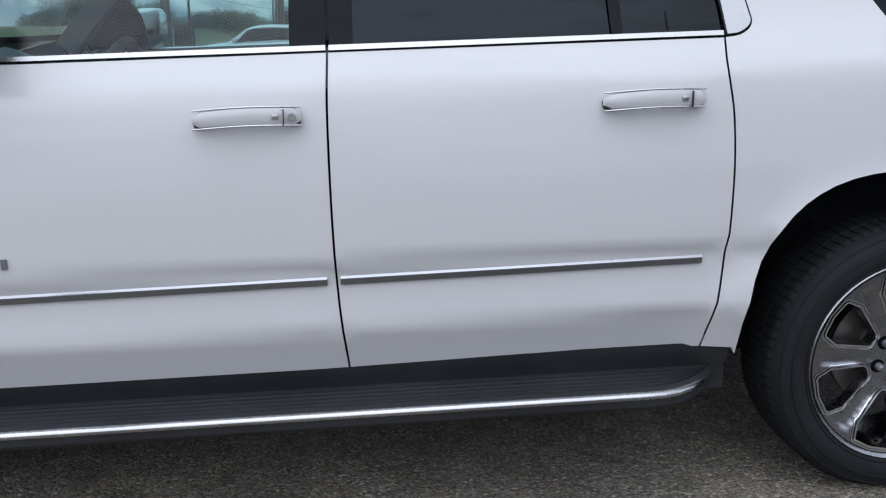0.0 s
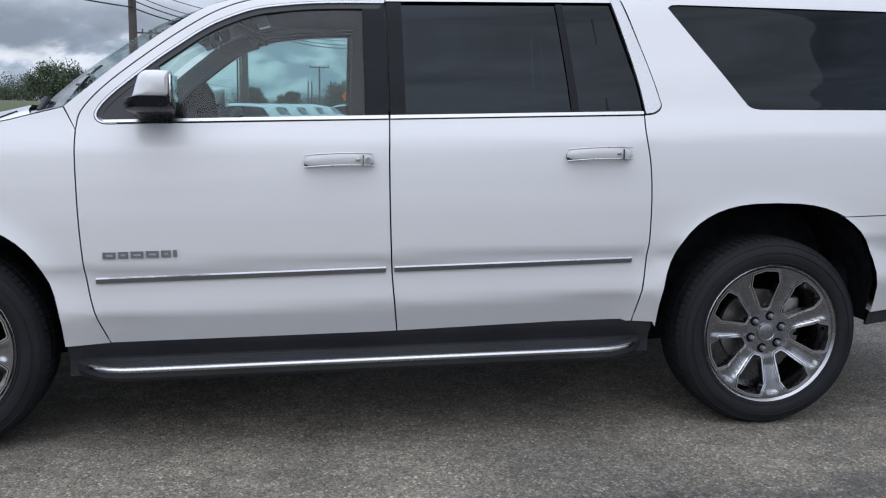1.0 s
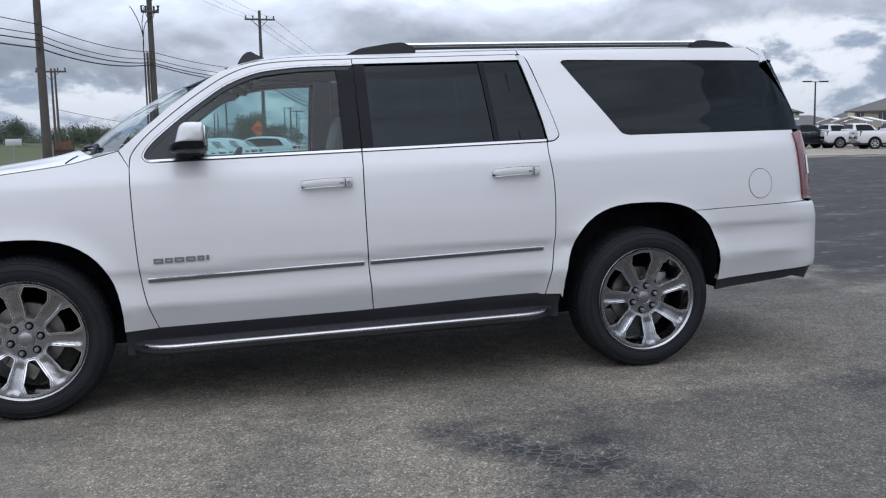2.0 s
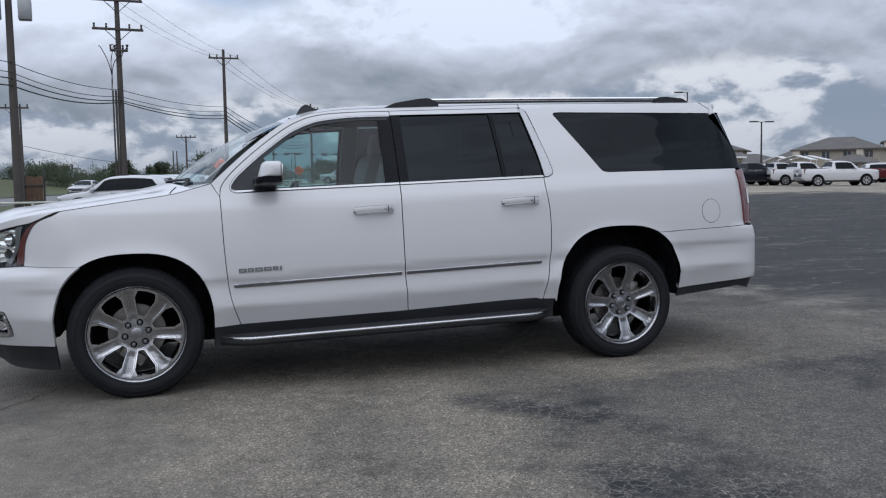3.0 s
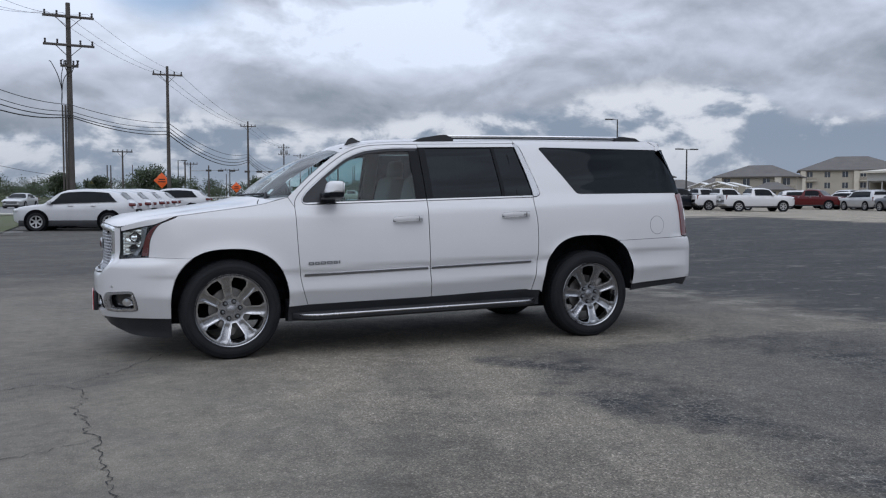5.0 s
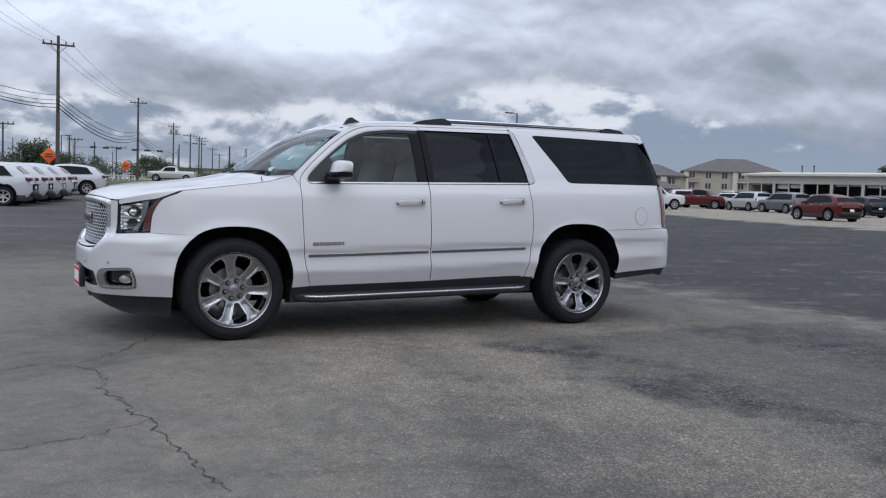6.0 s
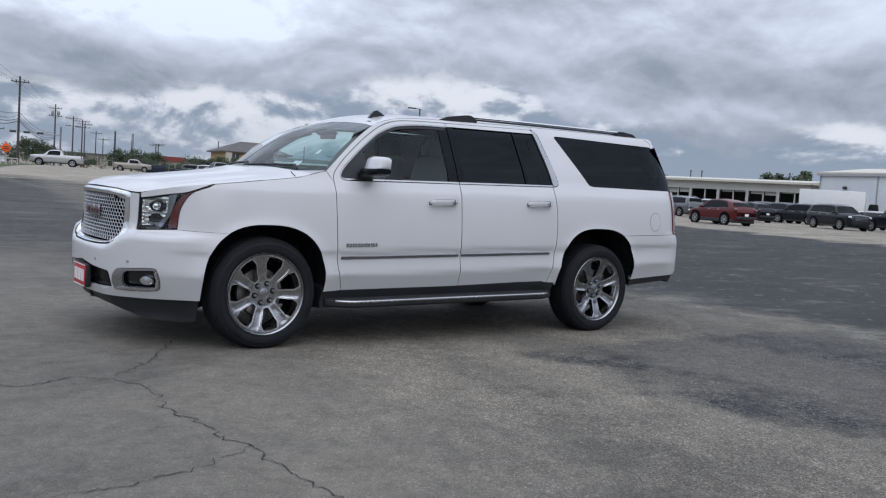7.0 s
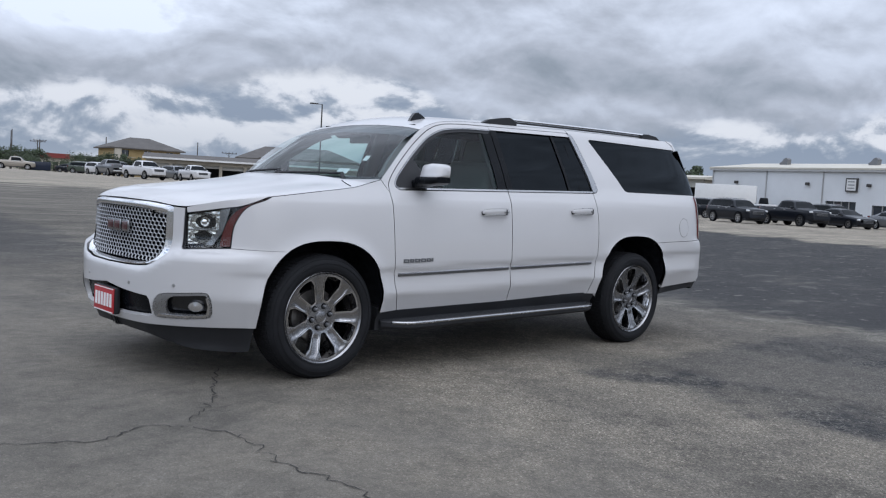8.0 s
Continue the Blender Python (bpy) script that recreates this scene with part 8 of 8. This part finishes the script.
def white_building():
    """A tall pale metal-clad hall with ribs, a sign panel, wall lamps and a glazed entrance."""
    x0, y0, L, H = 84.7, 48.9, 40.0, 5.35
    z = 0.1
    b = thing("metal_hall", pose(x0, y0, z, 0, 0, -101.5), "tall pale metal-clad hall with cream roof and glazed entrance", "building")
    bays = [(14.6, 17.9, 0.05, 2.35), (19.6, 23.4, 0.05, 2.1)]
    wall_with_bays("front_wall", b, L, H, bays, METAL_WALL)
    bm = boxes(((L / 2, 14.0, H / 2), (L, 0.3, H)), ((0.15, 7.0, H / 2), (0.3, 13.7, H)), ((L - 0.15, 7.0, H / 2), (0.3, 13.7, H)))
    part("side_wall", bm, METAL_WALL, b)
    bm = bmesh.new()
    prism(bm, [(-0.3, 0), (14.3, 0), (14.3, 0.2), (7.0, 1.05), (-0.3, 0.2)], 0, L + 0.6)
    for v in bm.verts:
        x, y = v.co.x, v.co.y
        v.co.x, v.co.y, v.co.z = y - 0.3, x, v.co.z + H + 0.003
    part("roof", bm, CREAM_ROOF, b)
    for x in (0.1, 7.4, 14.2, 27.0):
        bm = boxes(((x, -0.07, H / 2), (0.08, 0.10, H)))
        part("downpipe", bm, SIGN_BACK, b)
    bm = boxes(((L / 2, -0.2, H - 0.05), (L + 0.4, 0.2, 0.22)))
    part("gutter", bm, SIGN_BACK, b)
    sign = part("wall_sign", boxes(((17.4, -0.12, 3.95), (1.25, 0.16, 1.3))), DARK_STEEL, b, "dark framed white sign box")
    panel = part("sign_panel", boxes(((17.4, -0.21, 3.95), (0.98, 0.02, 1.04))), TRIM_WHITE, sign, "white sign panel")
    for h in (4.25, 3.95, 3.65):
        part("sign_bar", boxes(((17.4, -0.232, h), (0.70, 0.02, 0.09))), GREY_TRIM, panel)
    for x in (3.5, 12.5, 19.2):
        bm = bmesh.new()
        add_box(bm, (x, -0.16, 3.95), (0.38, 0.3, 0.30), 0.05)
        part("wall_lamp", bm, DARK_STEEL, b)
    for x0_, x1_, h in ((14.6, 17.9, 2.35), (19.6, 23.4, 2.1)):
        g = part("entrance_glass", boxes((((x0_ + x1_) / 2, 0.24, h / 2), (x1_ - x0_, 0.04, h))), WINDOW_GLASS, b)
        for i in range(5):
            part("glazing_bar", boxes(((x0_ + (x1_ - x0_) * i / 4, 0.18, h / 2), (0.08, 0.08, h))), SIGN_BACK, g)
    for x in (5.6, 16.2):
        # hooded roof ventilators: a cowl leaning over a short stub
        bm = bmesh.new()
        prism(bm, [(-0.50, 0.0), (0.40, 0.0), (0.46, 0.62), (0.22, 0.80), (-0.06, 0.68), (-0.32, 0.36), (-0.62, 0.20)], -0.3, 0.3)
        bmesh.ops.translate(bm, verts=bm.verts, vec=(x, 5.0, H + 0.75))
        part("roof_ventilator", bm, GREY_TRIM, b, "weathered grey roof cowl")


def box_truck(x, y, heading):
    t = thing("box_truck", pose(x, y, ground_z(x, y), 0, 0, heading + 180), "white box truck parked beside the hall", "truck")
    bm = bmesh.new()
    add_box(bm, (1.05, 0, 2.0), (5.9, 2.4, 2.7), 0.03)
    cargo = part("cargo_box", bm, TRIM_WHITE, t)
    for xx in (-1.85, -0.6, 0.1, 3.9):
        part("box_rib", boxes(((xx, -1.215, 2.0), (0.08, 0.03, 2.45))), SIGN_BACK, cargo)
    bm = bmesh.new()
    add_box(bm, (-3.0, 0, 1.15), (1.9, 2.0, 0.9), 0.12)
    part("cab", bm, WHITE, t)
    bm = bmesh.new()
    add_box(bm, (-2.65, 0, 1.85), (1.0, 1.8, 0.75), 0.10, 2, None, (0.75, 0.86))
    part("cab_glass", bm, CAR_GLASS, t)
    part("chassis", boxes(((0.2, 0, 0.55), (7.0, 1.0, 0.25))), DARK_STEEL, t)
    first = far_wheel(t, 0.42)
    first.matrix_basis = pose(-3.0, -0.95, 0.42)
    for xx, yy, w in ((2.4, -0.95, 0), (-3.0, 0.95, 180), (2.4, 0.95, 180)):
        copy_thing(first, pose(xx, yy, 0.42, 0, 0, w))


def apartment(x, y, heading, width, depth, storeys, label, wall=TAN_WALL):
    """A block of flats: hipped shingle roof, bays in stone, rows of windows and balconies."""
    b = thing("apartment_building", pose(x, y, ground_z(x, y), 0, 0, heading), label, "building")
    sh = 2.7
    H = sh * storeys
    n = max(3, int(width / 3.6))
    holes = [(width * (i + 0.5) / n - 0.65, width * (i + 0.5) / n + 0.65, sh * k + 0.9, sh * k + 2.3) for i in range(n) for k in range(storeys)]
    front = wall_with_bays("front_wall", b, width, H, holes, wall)
    part("rear_wall", boxes(((width / 2, depth, H / 2), (width, 0.3, H)), ((0.15, depth / 2, H / 2), (0.3, depth - 0.3, H)), ((width - 0.15, depth / 2, H / 2), (0.3, depth - 0.3, H))), wall, b)
    for a, c, z0, z1 in holes:
        w = part("window", boxes((((a + c) / 2, 0.2, (z0 + z1) / 2), (c - a, 0.04, z1 - z0))), WINDOW_GLASS, b)
        part("window_frame", boxes((((a + c) / 2, 0.14, (z0 + z1) / 2), (0.07, 0.07, z1 - z0)), (((a + c) / 2, 0.10, z1 + 0.04), (c - a + 0.1, 0.06, 0.08))), TRIM_WHITE, w)
    for i in range(0, n, 3):
        bx = width * (i + 0.5) / n
        part("stone_bay", boxes(((bx - 1.5, -0.35, H / 2), (1.2, 0.7, H))), STONE_WALL, b)
        for k in range(1, storeys):
            bal = part("balcony", boxes(((bx + 0.4, -0.6, sh * k), (2.4, 1.2, 0.18)), ((bx + 0.4, -1.15, sh * k + 0.95), (2.4, 0.06, 0.06))), STONE_WALL, b)
            part("balcony_rail", boxes(*[((bx + 0.4 - 1.15 + 0.23 * q, -1.15, sh * k + 0.5), (0.03, 0.03, 0.9)) for q in range(11)]), DARK_STEEL, bal)
    bm = bmesh.new()
    o = 0.8
    rise = depth * 0.20
    lo = [bm.verts.new(p) for p in ((-o, -o, H), (width + o, -o, H), (width + o, depth + o, H), (-o, depth + o, H))]
    lo2 = [bm.verts.new(p.co - Vector((0, 0, 0.22))) for p in lo]
    ins = min(width * 0.35, depth * 0.5)
    hi = [bm.verts.new((ins, depth / 2, H + rise)), bm.verts.new((width - ins, depth / 2, H + rise))]
    bm.faces.new((lo[0], lo[1], hi[1], hi[0]))
    bm.faces.new((lo[2], lo[3], hi[0], hi[1]))
    bm.faces.new((lo[1], lo[2], hi[1]))
    bm.faces.new((lo[3], lo[0], hi[0]))
    for i in range(4):
        j = (i + 1) % 4
        bm.faces.new((lo2[i], lo2[j], lo[j], lo[i]))
    bm.faces.new(lo2[::-1])
    part("roof", bm, SHINGLE, b, "grey-brown hipped shingle roof")
    return b


def carport(x, y, w):
    """A small white gabled shelter on four posts."""
    g = ground_z(x, y)
    c = thing("carport", pose(x, y, g, 0, 0, -48), "small white metal shelter with a gabled roof", "shelter", "shelters behind the lot")
    for sx in (-w / 2 + 0.15, w / 2 - 0.15):
        for sy in (0.2, 4.8):
            bm = bmesh.new()
            rod(bm, (sx, sy, 0), (sx, sy, 2.5), 0.05, sides=6)
            part("post", bm, TRIM_WHITE, c)
    bm = bmesh.new()
    prism(bm, [(-w / 2, 2.45), (0, 3.05), (w / 2, 2.45), (w / 2, 2.55), (0, 3.15), (-w / 2, 2.55)], 0, 5)
    part("roof", bm, TRIM_WHITE, c)


def garage_row():
    """A low row of garages with dark openings and a flat pale eave."""
    x0, y0, L, H = 47.5, 113.2, 30.0, 2.7
    z = 0.75
    b = thing("garage_row", pose(x0, y0, z, 0, 0, -27), "long low tan garage row with dark door openings", "building")
    n = 9
    w = L / n
    wall_with_bays("front_wall", b, L, H, [(w * i + 0.22, w * i + w - 0.22, 0.05, 2.15) for i in range(n)], TAN_WALL)
    part("rear_wall", boxes(((L / 2, 7.0, H / 2), (L, 0.3, H)), ((0.15, 3.5, H / 2), (0.3, 6.7, H)), ((L - 0.15, 3.5, H / 2), (0.3, 6.7, H))), TAN_WALL, b)
    for i in range(n):
        part("garage_door", boxes(((w * i + w / 2, 0.5, 1.95), (w - 0.44, 0.05, 0.35 + 0.3 * (i % 3 == 0)))), PALE_WALL, b, "raised pale garage door")
    # added panel that carries the garages' inner shade as colour
    part("garage_shade_panel", boxes(((L / 2, 6.6, H / 2), (L - 0.6, 0.1, H - 0.1))), BAY_SHADE, b)
    bm = bmesh.new()
    prism(bm, [(-0.7, 0), (7.7, 0), (7.7, 0.18), (3.5, 0.85), (-0.7, 0.18)], 0, L + 0.8)
    for v in bm.verts:
        x, y = v.co.x, v.co.y
        v.co.x, v.co.y, v.co.z = y - 0.4, x, v.co.z + H + 0.003
    part("roof", bm, SHINGLE, b)
    part("fascia", boxes(((L / 2, -0.74, H + 0.09), (L + 0.8, 0.06, 0.24))), TRIM_WHITE, b)


service_building()
white_building()
box_truck(78.4, 42.2, -63)
apartment(161.2, 167.0, -42, 24, 18, 3, "three-storey tan and stone apartment block with hipped roof")
apartment(178.5, 155.0, -42, 12, 12, 2, "two-storey stone apartment wing with grey hipped roof", STONE_WALL)
apartment(115.4, 141.0, -48, 15, 12, 2, "two-storey tan house with grey hipped roof")
apartment(113.0, 127.5, -41, 6.6, 7, 1, "low tan house wing with grey hipped roof")
apartment(88.0, 150.5, -41, 18, 12, 2, "two-storey tan house with dark grey hipped roof")
apartment(90.0, 124.0, -12, 9, 8, 1, "low tan clubhouse with dark hipped roof")
apartment(155.5, 198.5, -38, 10, 9, 2, "pale tan house with a hipped roof", STONE_WALL)
apartment(62.6, 161.5, -7, 12.6, 11, 2, "ochre two-storey house with grey hipped roof", YELLOW_WALL)
apartment(88.0, 160.0, -30, 15, 14, 2, "grey two-storey house with dark hipped roof")
apartment(75.5, 209.7, -20, 4.4, 6, 1, "small pale house with grey hipped roof", TRIM_WHITE)
for x, y, w in ((76.6, 95.6, 3.4), (79.2, 92.6, 4.6), (75.0, 90.0, 4.2)):
    carport(x, y, w)
garage_row()
# small red-roofed diner far off
rd = thing("red_roofed_shop", pose(66.2, 213.0, ground_z(66.2, 213.0), 0, 0, -19), "small pale shop with a dark red flat roof", "building")
wall_with_bays("front_wall", rd, 6.2, 3.2, [(0.6, 2.2, 0.8, 2.4), (2.7, 3.8, 0.05, 2.3), (4.2, 5.7, 0.8, 2.4)], STONE_WALL)
part("rear_wall", boxes(((3.1, 6, 1.6), (6.2, 0.3, 3.2)), ((0.15, 3, 1.6), (0.3, 5.7, 3.2)), ((6.05, 3, 1.6), (0.3, 5.7, 3.2))), STONE_WALL, rd)
part("roof", boxes(((3.1, 2.9, 3.75), (6.6, 7.0, 1.1))), RED_ROOF, rd)
part("shop_glass", boxes(((3.1, 0.35, 1.4), (5.4, 0.04, 2.2))), WINDOW_GLASS, rd)
# blue waste skip
sk = thing("waste_skip", pose(41.4, 137.0, ground_z(41.4, 137.0), 0, 0, -20), "dark blue steel waste skip at the lot's edge", "skip")
bm = bmesh.new()
add_box(bm, (0, 0, 0.72), (3.1, 1.8, 1.3), 0.04)
part("bin", bm, PAINTS["blue"], sk)
for x in (-1.0, -0.5, 0, 0.5, 1.0):
    part("rib", boxes(((x, -0.88, 0.75), (0.08, 0.06, 1.3))), PAINTS["blue"], sk)
# long low far buildings beyond the road
for i, (x, y, w, h) in enumerate(((40, 260, 40, 3.6), (95, 250, 30, 4.2), (80, 275, 36, 4.6))):
    fb = thing("far_building", pose(x, y, ground_z(x, y), 0, 0, -12), "long low grey building beyond the road", "building")
    wall_with_bays("front_wall", fb, w, h, [(w * q / 8 + 1, w * q / 8 + 3, 0.9, 2.3) for q in range(8)], STONE_WALL)
    part("rear_wall", boxes(((w / 2, 12, h / 2), (w, 0.3, h)), ((0.15, 6, h / 2), (0.3, 11.7, h)), ((w - 0.15, 6, h / 2), (0.3, 11.7, h))), STONE_WALL, fb)
    part("window_band", boxes(((w / 2, 0.4, 1.6), (w - 1.5, 0.05, 1.6))), WINDOW_GLASS, fb)
    part("roof", boxes(((w / 2, 5.8, h + 0.25), (w + 1, 13, 0.5))), SHINGLE, fb)
